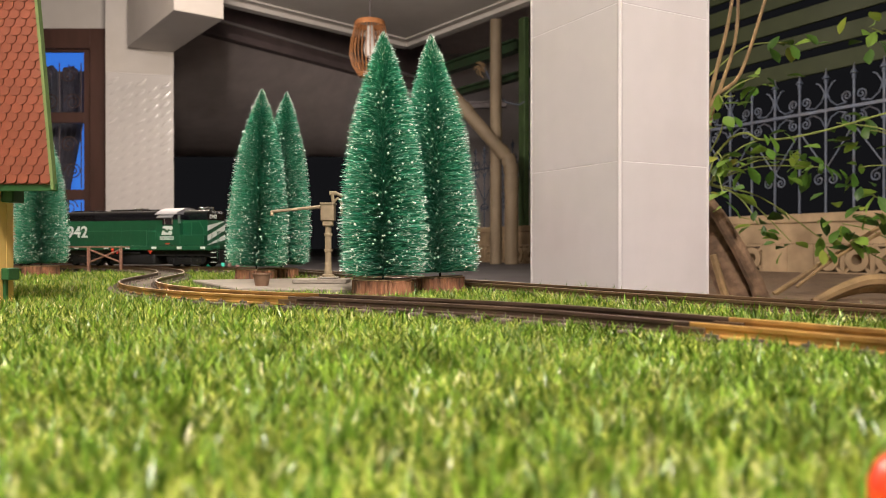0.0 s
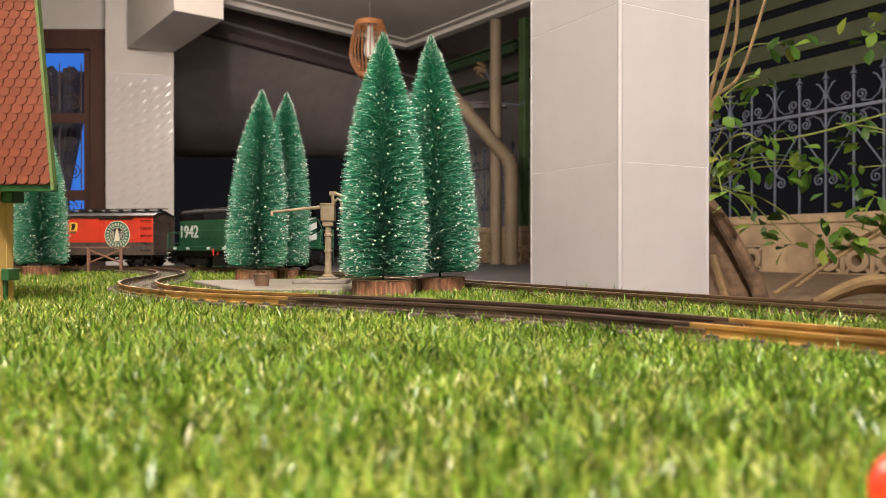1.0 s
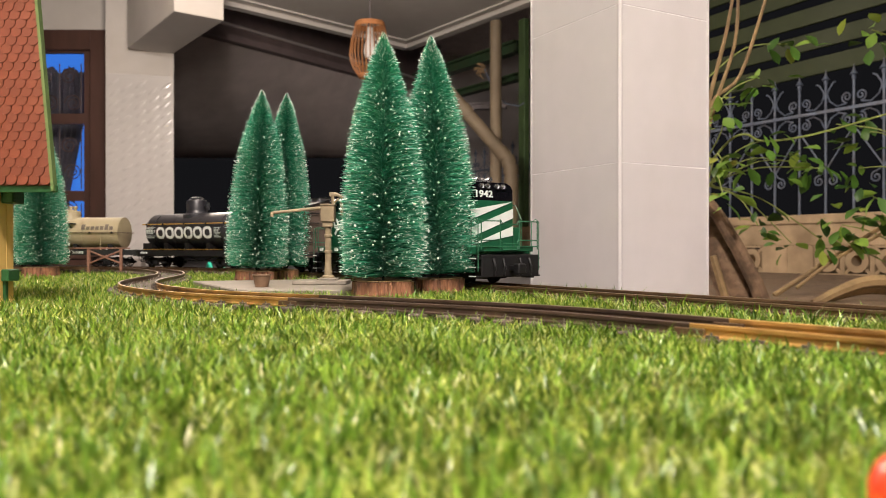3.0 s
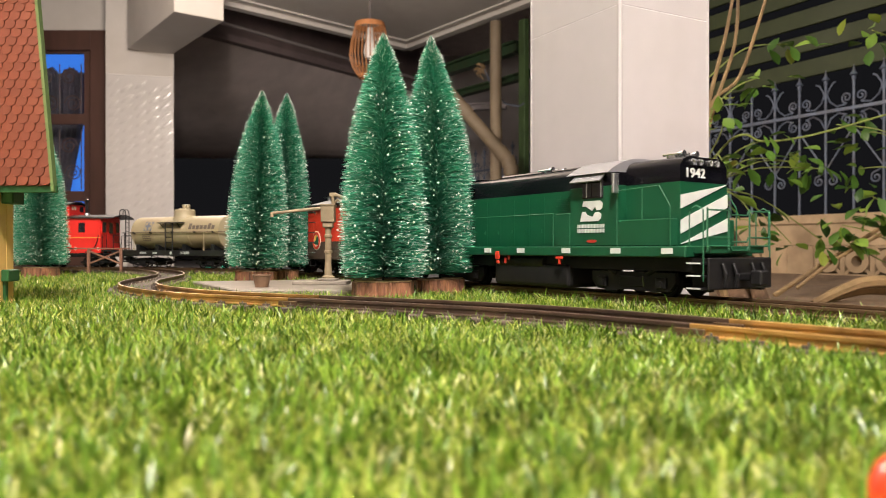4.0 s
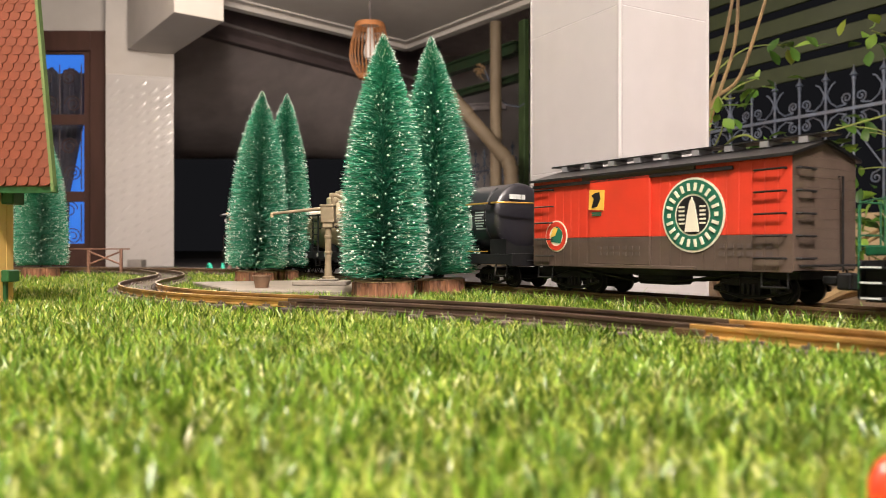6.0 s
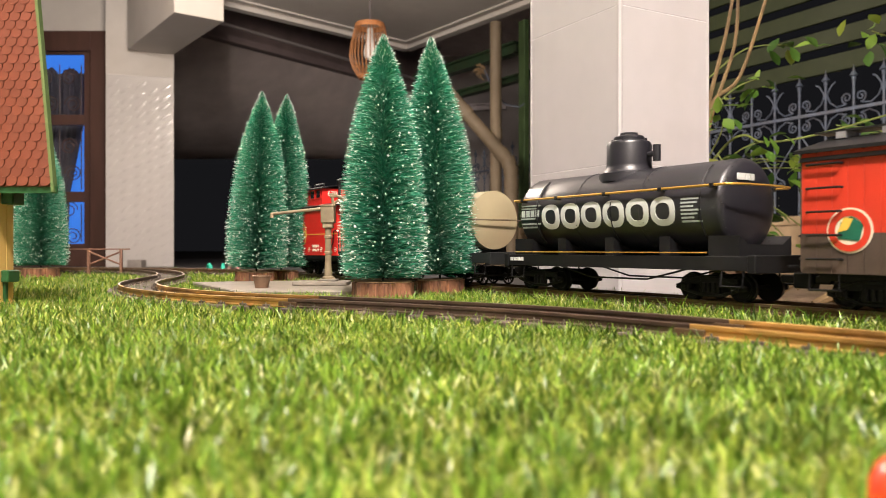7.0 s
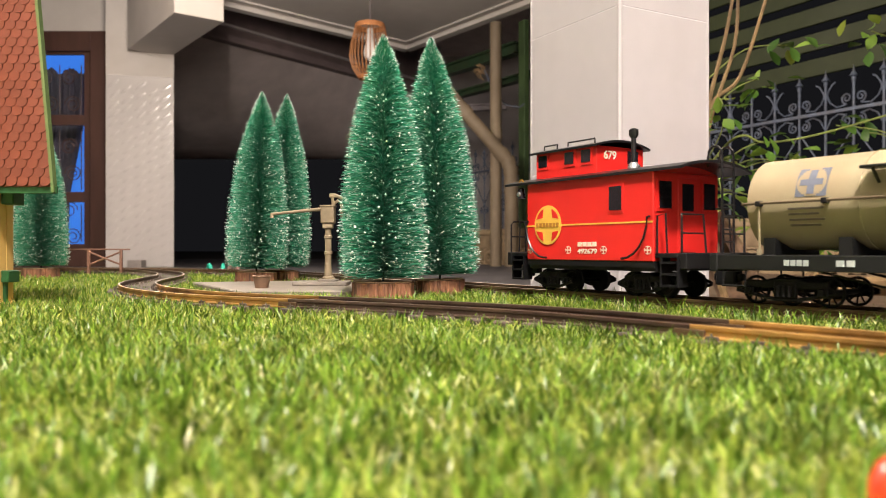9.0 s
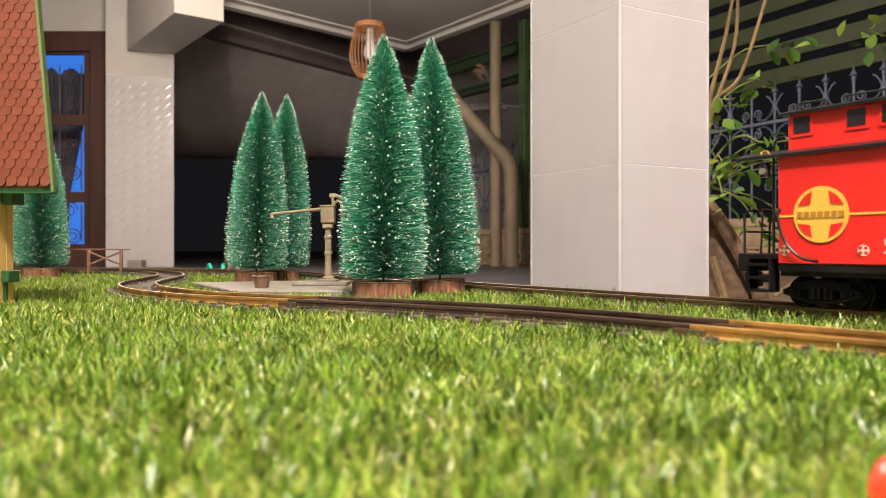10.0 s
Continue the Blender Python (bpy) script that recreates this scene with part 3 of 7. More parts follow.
def deep_beam():
    """Brown edge beam of the carport, with a pale strip along its web."""
    d = Vector((0.6, 0.8))
    at = pose(-2.657, 8.2, 0, 0, 0, math.degrees(math.atan2(d.y, d.x)))
    bm = box(B(), -0.5, 4.3, -0.05, 0.05, 2.40, 3.19, 0.004)
    box(bm, -0.5, 4.3, -0.075, -0.0502, 2.40, 2.425, 0.003)
    beam = solid("edge_beam", bm, mat("dark_brown_beam_paint", (0.19, 0.145, 0.145), 0.6, vary=0.25, scale=6), "deep dark brown steel edge beam of the carport", "beam",
                 "carport beams", kind="structure", at=at)
    part("strip", box(B(), -0.5, 4.3, -0.085, -0.0503, 2.562, 2.592, 0.003), DARKWALL, beam, "pale grey strip along the web")


def pendant():
    """Open rattan shade round a white bulb."""
    th = thing("pendant_lamp", "woven honey rattan pendant lamp with a white bulb, hanging unlit", "lamp", at=pose(-0.68, 7.0, 0))
    zt, zb = 2.16, 1.66
    n = 30
    shape = [(0.0, 0.13), (0.12, 0.145), (0.35, 0.175), (0.6, 0.19), (0.8, 0.165), (1.0, 0.10)]

    def rad(u):
        return float(np.interp(u, [a for a, _ in shape], [b for _, b in shape]))

    shade = None
    for u in (0.03, 0.0, 0.06, 0.97, 1.0):
        bm = B()
        tube(bm, [(rad(u) * math.cos(k * math.tau / 28), rad(u) * math.sin(k * math.tau / 28), zt + (zb - zt) * u) for k in range(28)], 0.010, 5, True)
        if shade:
            part("rattan_ring", bm, WICKER, shade)
        else:
            shade = part("shade", bm, WICKER, th)
    for k in range(n):
        bm = B()
        a = k * math.tau / n
        tube(bm, [(rad(u / 10) * math.cos(a), rad(u / 10) * math.sin(a), zt + (zb - zt) * u / 10) for u in range(11)], 0.0052, 4)
        part("rattan_stave", bm, WICKER, shade)
    part("bulb", lathe(B(), [(0, 1.82), (0.045, 1.84), (0.062, 1.89), (0.055, 1.95), (0.032, 2.03), (0.03, 2.12), (0, 2.13)], 20), BULB, th)
    bm = rod(B(), (0, 0, 2.12), (0, 0, 2.5), 0.006, seg=6)
    lathe(bm, [(0.06, 2.47), (0.06, 2.499), (0, 2.499)], 20)
    part("cord", bm, DARKSTEEL, th)


FENCE = pose(2.0, 5.59, 0, 0, 0, -61.1)


def pipes():
    def drain(name, pts, r, label):
        bm = tube(B(), pts, r, 14)
        for p, q in zip(pts[1:-1], pts[2:]):
            d = (Vector(q) - Vector(p)).normalized() * 0.045
            rod(bm, Vector(p) - d, Vector(p) + d, r * 1.12, seg=14)
        for z in (0.15, 0.62):
            lathe(bm, [(r * 1.12, z - 0.015), (r * 1.12, z + 0.015)], 14, Matrix.Translation((pts[-1][0], pts[-1][1], 0)))
        solid(name, bm, PIPE, label, "pipe", "drain pipes")

    Y = 7.4
    drain("drain_pipe", [(0.52, Y, 2.3), (0.52, Y, 1.2), (0.52, Y, -0.1)], 0.058, "beige painted drain pipe standing by the fence wall")
    drain("drain_pipe", [(-0.10, Y - 0.1, 1.77), (0.22, Y - 0.1, 1.395), (0.58, Y - 0.1, 0.985), (0.635, Y - 0.1, 0.915), (0.66, Y - 0.1, 0.83), (0.665, Y - 0.1, 0.70), (0.665, Y - 0.1, -0.1)], 0.066,
          "beige painted drain pipe with a slanting upper run")
    solid("green_post", box(B(), -2.44, -2.335, -0.055, 0.005, 0.2852, 2.40, 0.004), mat("dull_green_post", (0.07, 0.125, 0.045), 0.6, vary=0.25, scale=9, stain=(0.04, 0.07, 0.03), stain_scale=3, stain_amount=0.7), "green painted steel post standing on the low wall", "post", at=FENCE)
    bm = B()
    rg = random.Random(8)
    for k in range(26):
        a, r = rg.uniform(0, 6.28), rg.uniform(0.02, 0.09)
        tube(bm, [(0.39, 7.6, 1.86), (0.39 + r * math.cos(a) * 0.6, 7.6, 1.86 + r * math.sin(a) * 0.6), (0.39 + r * math.cos(a + 0.6), 7.6, 1.86 + r * math.sin(a + 0.6))], 0.007, 4)
    solid("dry_flower", bm, LIMB, "small dry brown flower bunch hanging on a beam", "ornament")
    solid("cable", tube(B(), [(0.42, 7.6, 1.88), (0.50, 7.5, 1.66), (0.62, 7.45, 1.50), (0.75, 7.42, 1.47), (0.80, 7.40, 1.50)], 0.008, 6), IRON,
          "thin grey cable sagging between beam and post", "cable")


# ---- the fence: low pierced wall, iron grille, green slats ----


def fence():
    wall = thing("fence_wall", "low beige rendered wall with ring-shaped breeze blocks", "wall", kind="structure", at=FENCE)
    bm = box(B(), -4.2, 2.6, -0.06, 0.10, 0.225, 0.285, 0.006)
    part("coping", bm, FENCEWALL, wall)
    part("band", box(B(), -4.2, 2.6, -0.045, 0.085, 0.087, 0.224, 0.003), FENCEWALL, wall)
    # breeze blocks
    bm = B()
    h = 0.095
    for s in (-1, 1):
        box(bm, min(s * h, s * (h - 0.016)), max(s * h, s * (h - 0.016)), -0.04, 0.08, -0.104, 0.086, 0.003)
    box(bm, -h + 0.016, h - 0.016, -0.04, 0.08, -0.104, -0.089)
    box(bm, -h + 0.016, h - 0.016, -0.04, 0.08, 0.071, 0.086)
    seg = 20
    for r0, r1 in ((0.034, 0.074),):
        rings = [[bm.verts.new((r * math.cos(k * math.tau / seg), y, -0.009 + r * math.sin(k * math.tau / seg))) for k in range(seg)] for r, y in ((r0, -0.045), (r1, -0.045), (r1, 0.08), (r0, 0.08))]
        for i in range(4):
            for k in range(seg):
                bm.faces.new((rings[i][k], rings[i][(k + 1) % seg], rings[(i + 1) % 4][(k + 1) % seg], rings[(i + 1) % 4][k]))
    for k in range(4):
        a = math.pi / 4 + k * math.pi / 2
        box(bm, 0.070, 0.115, -0.035, 0.075, -0.010, 0.010, m=Matrix.Translation((0, 0, -0.009)) @ Matrix.Rotation(a, 4, "Y"))
    me = as_mesh("breeze_block", bm, FENCEWALL, 35)
    for k in range(-22, 12):
        x = 0.385 + k * 0.1895
        if k in (1, 2, -2, -3, -7, -8, -12, -13):
            part("wall_pier", box(B(), x - 0.094, x + 0.094, -0.048, 0.088, -0.104, 0.086, 0.003), FENCEWALL, wall)
        else:
            part("breeze_block", me, FENCEWALL, wall, at=pose(x, 0, 0))

    grille = thing("iron_grille", "grey painted wrought-iron grille with scrolls on the low wall", "fence", at=FENCE)

    def spiral(cx, cz, r, turns, start, way):
        return [(cx + r * (1 - 0.82 * k / 22) * math.cos(start + way * k / 22 * turns * math.tau), 0.02, cz + r * (1 - 0.82 * k / 22) * math.sin(start + way * k / 22 * turns * math.tau)) for k in range(23)]

    upright = B()
    rod(upright, (0, 0.02, 0.285), (0, 0.02, 1.13), 0.0085, seg=6)
    lathe(upright, [(0.0, 1.215), (0.010, 1.17), (0.026, 1.145), (0.012, 1.14), (0.013, 1.12), (0.008, 1.11)], 8, pose(0, 0.02, 0))
    upright = as_mesh("upright_bar", upright, IRON, 40)
    low, high = B(), B()
    step = 0.187
    for s in (-1, 1):
        # foot scroll with a V of straight bars rising to the neighbours
        tube(low, spiral(s * 0.046, 0.500, 0.036, 1.4, math.pi / 2, -s), 0.006, 5)
        tube(low, [(s * 0.046, 0.02, 0.536), (s * 0.020, 0.02, 0.550), (s * 0.008, 0.02, 0.575), (s * (step - 0.01), 0.02, 0.815)], 0.0058, 5)
        tube(low, [(s * 0.006, 0.02, 1.02), (s * 0.016, 0.02, 1.07), (s * 0.045, 0.02, 1.115), (s * 0.066, 0.02, 1.125)], 0.0055, 5)
        tube(low, [(s * 0.006, 0.02, 1.06), (s * 0.030, 0.02, 1.00), (s * 0.075, 0.02, 0.965), (s * (step - 0.05), 0.02, 0.972)], 0.0055, 5)
        # scroll pairs over and under the cross bar
        tube(high, spiral(s * 0.046, 1.012, 0.036, 1.5, -math.pi / 2, s), 0.006, 5)
        tube(high, spiral(s * 0.046, 0.872, 0.036, 1.5, math.pi / 2, -s), 0.006, 5)
        tube(high, [(s * 0.046, 0.02, 0.908), (s * 0.10, 0.02, 0.922), (s * 0.150, 0.02, 0.895), (s * 0.178, 0.02, 0.84)], 0.0055, 5)
    low, high = as_mesh("foot_scroll", low, IRON, 40), as_mesh("cross_scroll", high, IRON, 40)
    for k in range(-20, 14):
        x = 0.150 + k * step
        part("upright_bar", upright, IRON, grille, at=pose(x, 0, 0))
        part("foot_scroll" if k % 2 == 0 else "cross_scroll", low if k % 2 == 0 else high, IRON, grille, at=pose(x, 0, 0))
    part("cross_bar", box(B(), -3.8, 2.5, 0.008, 0.030, 0.932, 0.952), IRON, grille)

    slats = thing("slat_fence", "olive green horizontal slats above the grille", "fence", at=FENCE)
    for k in range(9):
        z = 1.225 + k * 0.172
        part("slat", box(B(), -1.4, 2.5, 0.14, 0.165, z, z + 0.113, 0.003), SLATGREEN, slats)
    for x in (-1.40, 1.40):
        part("post", box(B(), x - 0.045, x + 0.045, 0.05 if x > 0 else 0.17, 0.135 if x > 0 else 0.25, -0.1, 2.7, 0.003), POSTGREEN, slats, "light green post")


# ---- the shrub between column and fence ----
def shrub():
    th = thing("shrub", "leafy shrub with bare pale stems growing before the fence", "shrub")
    rg = random.Random(12)

    def spot(px, pz, y):
        return Vector(((px - 784) / 1330 * y, y, 0.07 + (441 - pz) / 1330 * y))

    Y = 2.5
    trunk = tube(B(), [spot(1330, 580, Y), spot(1308, 520, Y), spot(1280, 465, Y), spot(1246, 415, Y), spot(1225, 340, Y)], [0.075, 0.066, 0.058, 0.05, 0.035], 14)
    tube(trunk, [spot(1358, 560, 2.4), spot(1338, 505, 2.4), spot(1305, 440, 2.4), spot(1272, 385, 2.4), spot(1246, 350, 2.4)], [0.026, 0.024, 0.023, 0.021, 0.018], 10)
    part("trunk", trunk, TRUNK, th)

    VINE = mat("green_vine", (0.20, 0.24, 0.06), 0.7, vary=0.3, scale=40)

    def limb(pts, r0, r1, material=LIMB):
        pts = [Vector(p) for p in pts]
        mid = spline(pts, 5)
        n = len(mid)
        part("branch", tube(B(), mid, [r0 + (r1 - r0) * k / (n - 1) for k in range(n)], 6), material, th)

    root = spot(1248, 330, Y)
    limb([root, spot(1252, 200, Y), spot(1285, 60, Y), spot(1303, -40, Y)], 0.0085, 0.0050)
    limb([root, spot(1256, 220, Y), spot(1300, 80, Y), spot(1306, -30, Y)], 0.0070, 0.0048)
    limb([root, spot(1258, 190, Y), spot(1310, 135, Y), spot(1358, -10, Y)], 0.0080, 0.0048)
    leaf = B()
    rows = [(0.0, 0.0, 0.0), (0.28, 0.17, 0.01), (0.62, 0.25, 0.02), (0.86, 0.15, -0.02), (1.0, 0.0, -0.06)]
    left = [leaf.verts.new((u, w, z + w * 0.25)) for u, w, z in rows]
    mid = [leaf.verts.new((u, 0, z)) for u, w, z in rows[1:-1]]
    right = [leaf.verts.new((u, -w, z + w * 0.25)) for u, w, z in rows[1:-1]]
    for side in (left[1:-1], right):
        a = [left[0], *side, left[-1]]
        c = [left[0], *mid, left[-1]]
        for i in range(4):
            q = []
            for v in (a[i], a[i + 1], c[i + 1], c[i]):
                if v not in q:
                    q.append(v)
            if len(q) > 2:
                leaf.faces.new(q)
    leaf_me = as_mesh("leaf", leaf, LEAF, 60)
    # (place in the view at depth y, number of leaves, spread)
    tufts = [(1393, 80, 2.5, 8, 0.055), (1340, 140, 2.45, 10, 0.06), (1280, 215, 2.4, 8, 0.05), (1278, 285, 2.4, 10, 0.06), (1307, 282, 2.4, 5, 0.05), (1352, 250, 2.4, 7, 0.045),
             (1385, 285, 2.6, 9, 0.07), (1420, 290, 2.7, 9, 0.07), (1450, 300, 2.7, 7, 0.06), (1342, 402, 2.4, 9, 0.055), (1525, 235, 2.8, 9, 0.07), (1480, 222, 2.7, 3, 0.04),
             (1543, 55, 2.4, 12, 0.09), (1545, 350, 2.4, 13, 0.08), (1490, 400, 2.6, 11, 0.065), (1560, 390, 2.4, 8, 0.07), (1280, 350, 2.3, 7, 0.045), (1455, 428, 2.6, 6, 0.05),
             (1400, 432, 2.6, 6, 0.045), (1280, 185, 2.4, 4, 0.04), (1520, 300, 2.6, 5, 0.05), (1500, 430, 2.5, 5, 0.05)]
    limb([spot(1250, 300, Y), spot(1290, 252, 2.45), spot(1320, 240, 2.4), spot(1352, 252, 2.4), spot(1440, 240, 2.4), spot(1600, 195, 2.4)], 0.0042, 0.0032, VINE)
    for px, pz, y, n, spread in tufts:
        p = spot(px, pz, y)
        start = spot(1250 + rg.uniform(-4, 10), min(pz + 60, 330), Y) if px < 1470 else spot(1640, pz + 70, Y)
        bow = (start + p) / 2 + Vector((0, rg.uniform(-0.05, 0.05), rg.uniform(0.0, 0.07)))
        limb([start, bow, p], 0.0030, 0.0018, VINE)
        for k in range(int(n * 1.25)):
            q = p + Vector((rg.gauss(0, spread * 0.55), rg.gauss(0, spread * 0.6), rg.gauss(0, spread * 0.45)))
            size = rg.uniform(0.042, 0.080)
            ang = math.degrees(math.atan2(q.y - p.y, q.x - p.x)) if rg.random() < 0.7 else rg.uniform(0, 360)
            ob = part("leaf", leaf_me, LEAF, th, at=pose(q.x, q.y, q.z, rg.uniform(-50, 50), rg.uniform(-15, 65), ang) @ Matrix.Scale(size, 4))
    # dry stalks and roots lying across
    stalks = thing("dry_stalks", "pale dry stalks and roots lying at the foot of the shrub", "branches")
    for pts, r0, r1 in (([spot(1370, 525, 2.6), spot(1440, 480, 2.6), spot(1590, 385, 2.6)], 0.010, 0.007), ([spot(1410, 512, 2.55), spot(1480, 460, 2.55), spot(1590, 400, 2.55)], 0.006, 0.006),
                        ([spot(1440, 540, 2.3), spot(1490, 515, 2.3), spot(1540, 500, 2.3), spot(1610, 502, 2.3)], 0.014, 0.022), ([spot(1450, 535, 2.36), spot(1530, 515, 2.36), spot(1610, 520, 2.36)], 0.014, 0.016),
                        ([spot(1262, 455, 2.3), spot(1272, 490, 2.3), spot(1287, 540, 2.3)], 0.011, 0.012)):
        mid = spline([Vector(p) for p in pts], 6)
        n = len(mid)
        part("stalk", tube(B(), mid, [r0 + (r1 - r0) * k / (n - 1) for k in range(n)], 7), LIMB, stalks)


# ---- on the turf: bottle-brush trees, crane, slab, house ----
def brush_mesh():
    """Bristles wound round a wire: each is a thin strip, in one mesh."""
    rg = np.random.default_rng(3)
    n = 40000
    us, rs = [0, 0.04, 0.2, 0.4, 0.6, 0.7, 0.8, 0.9, 0.95, 1.0], [0.94, 0.98, 1.0, 0.92, 0.765, 0.64, 0.48, 0.27, 0.14, 0.03]
    u = rg.random(n * 2)
    keep = rg.random(n * 2) < (0.25 + 0.75 * np.interp(u, us, rs))
    u = u[keep][:n]
    n = len(u)
    u = np.sort(u)
    a = u * 46 * math.tau + rg.normal(0, 0.55, n) + rg.integers(0, 2, n) * math.pi
    u = u + rg.normal(0, 0.002, n)
    r = np.interp(u, us, rs) * 0.0560 * rg.uniform(0.80, 1.06, n)
    z = 0.030 + u * 0.292
    lift = rg.normal(0.06, 0.055, n) + 0.65 * np.clip((u - 0.82) / 0.18, 0, 1)
    tip = np.stack([np.cos(a) * r, np.sin(a) * r, z + r * lift], 1)
    droop = np.stack([np.cos(a + rg.normal(0, .03, n)) * r * 0.78, np.sin(a + rg.normal(0, .03, n)) * r * 0.78, z + r * 0.78 * lift + 0.0006], 1)
    root = np.stack([np.zeros(n), np.zeros(n), z], 1)
    side = np.stack([-np.sin(a), np.cos(a), rg.normal(0, 0.9, n)], 1)
    side /= np.linalg.norm(side, axis=1)[:, None]
    w = rg.uniform(0.00022, 0.00040, n)[:, None]
    v = np.zeros((n, 5, 3))
    v[:, 0], v[:, 1] = root - side * w, root + side * w
    v[:, 2], v[:, 3] = droop + side * w, droop - side * w
    v[:, 4] = tip
    base = np.arange(n)[:, None] * 5
    tri = np.concatenate([base + [0, 1, 2], base + [0, 2, 3]], 1).reshape(-1, 3)
    me = bpy.data.meshes.new("bristles")
    me.from_pydata(v.reshape(-1, 3).tolist(), [], tri.tolist())
    me.materials.append(BRISTLE)
    tm = bpy.data.meshes.new("bristle_tips")
    tm.from_pydata(v[:, 2:5].reshape(-1, 3).tolist(), [], (np.arange(n)[:, None] * 3 + [1, 0, 2]).tolist())
    tm.materials.append(TIPS)
    # frost on the tips of some
    bm = B()
    odds = np.clip(1.10 - u, 0.10, 1.0) + np.where(u > 0.86, 0.9, 0.0)
    pick = rg.choice(n, 2700, replace=False, p=odds / odds.sum())
    fv, ff = [], []
    for m, i in enumerate(pick):
        blob = m % 4 == 0 and u[i] < 0.75
        back = tip[i] - (tip[i] - root[i]) * (rg.uniform(0.0, 0.25) if blob else 0.04)
        s = rg.uniform(0.0006, 0.0020) if blob else rg.uniform(0.00026, 0.00050)
        long = 1.3 if blob else rg.uniform(4, 8)
        d = (tip[i] - root[i]) / np.linalg.norm(tip[i] - root[i])
        e1 = np.cross(d, (0, 0, 1.0)) + 1e-6
        e1 /= np.linalg.norm(e1)
        e2 = np.cross(d, e1)
        k = len(fv)
        fv += [back + d * s * long, back - d * s * long, back + e1 * s, back - e1 * s, back + e2 * s, back - e2 * s]
        ff += [(k + p, k + q, k + t) for p, q, t in ((0, 2, 4), (0, 4, 3), (0, 3, 5), (0, 5, 2), (1, 4, 2), (1, 3, 4), (1, 5, 3), (1, 2, 5))]
    bm.free()
    fm = bpy.data.meshes.new("frost")
    fm.from_pydata([tuple(x) for x in fv], [], ff)
    fm.materials.append(FROST)
    return me, tm, fm


def stump_mesh(seed):
    bm = B()
    rg = random.Random(seed)
    seg = 84
    wob = [1 + 0.03 * math.sin(i * 0.45) + rg.uniform(-0.05, 0.03) for i in range(seg)]
    rings = []
    for z, k in ((0.0, 1.0), (0.008, 1.02), (0.016, 0.99), (0.0245, 1.0)):
        rings.append([bm.verts.new((0.039 * wob[i] * (k + rg.uniform(-0.012, 0.012)) * math.cos(i * math.tau / seg), 0.039 * wob[i] * k * math.sin(i * math.tau / seg), z)) for i in range(seg)])
    for a, b2 in zip(rings, rings[1:]):
        for k in range(seg):
            bm.faces.new((a[k], a[(k + 1) % seg], b2[(k + 1) % seg], b2[k]))
    bm.faces.new(rings[0][::-1])
    bm.faces.new(rings[-1])
    bark = as_mesh("bark", bm, BARK, 50)
    bm = B()
    bm.faces.new([bm.verts.new((0.036 * wob[i] * math.cos(i * math.tau / seg), 0.036 * wob[i] * math.sin(i * math.tau / seg), 0.0250)) for i in range(seg)])
    r = bmesh.ops.extrude_face_region(bm, geom=bm.faces[:])
    for g in r["geom"]:
        if isinstance(g, bmesh.types.BMVert):
            g.co.z = 0.0262
    return bark, as_mesh("cut_face", bm, CUTWOOD, 30)


def brush_trees():
    bristles, tips, frost = brush_mesh()
    bark, cut = stump_mesh(5)
    # place, width, height, turn, lean
    for x, y, w, h, rz, lean, stump in ((-0.0745, 0.935, 1.0, 1.03, 20, 0.1, 1.0), (-0.003, 1.010, 1.0, 1.085, 130, -2.2, 0.86),
                                 (-0.335, 1.345, 1.0, 1.075, 75, 1.9, 0.90), (-0.309, 1.430, 0.98, 1.115, 210, 1.95, 0.86), (-0.856, 1.600, 1.0, 1.06, 160, 0.0, 0.95)):
        th = thing("bottle_brush_tree", "frosted green bottle-brush fir on a bark-covered wood slice", "toy tree", "bottle-brush trees", at=pose(x, y, 0.004, 0, lean, 0) @ pose(0, 0, 0, 0, 0, rz))
        s = part("stump", bark, BARK, th, "slice of wood with reddish bark", at=pose(0, 0, 0) @ Matrix.Diagonal((stump, stump, 1, 1)))
        part("cut_face", cut, CUTWOOD, s)
        m = Matrix.Diagonal((w, w, h, 1))
        part("stem", rod(B(), (0, 0, 0.024), (0, 0, 0.322), 0.0016, 0.0008, 6), WIRE, th, at=m)
        part("bristles", bristles, BRISTLE, th, at=m)
        part("outer_fringe", tips, TIPS, th, "paler bristle tips", at=m)
        part("frost", frost, FROST, th, "white frost specks", at=m)


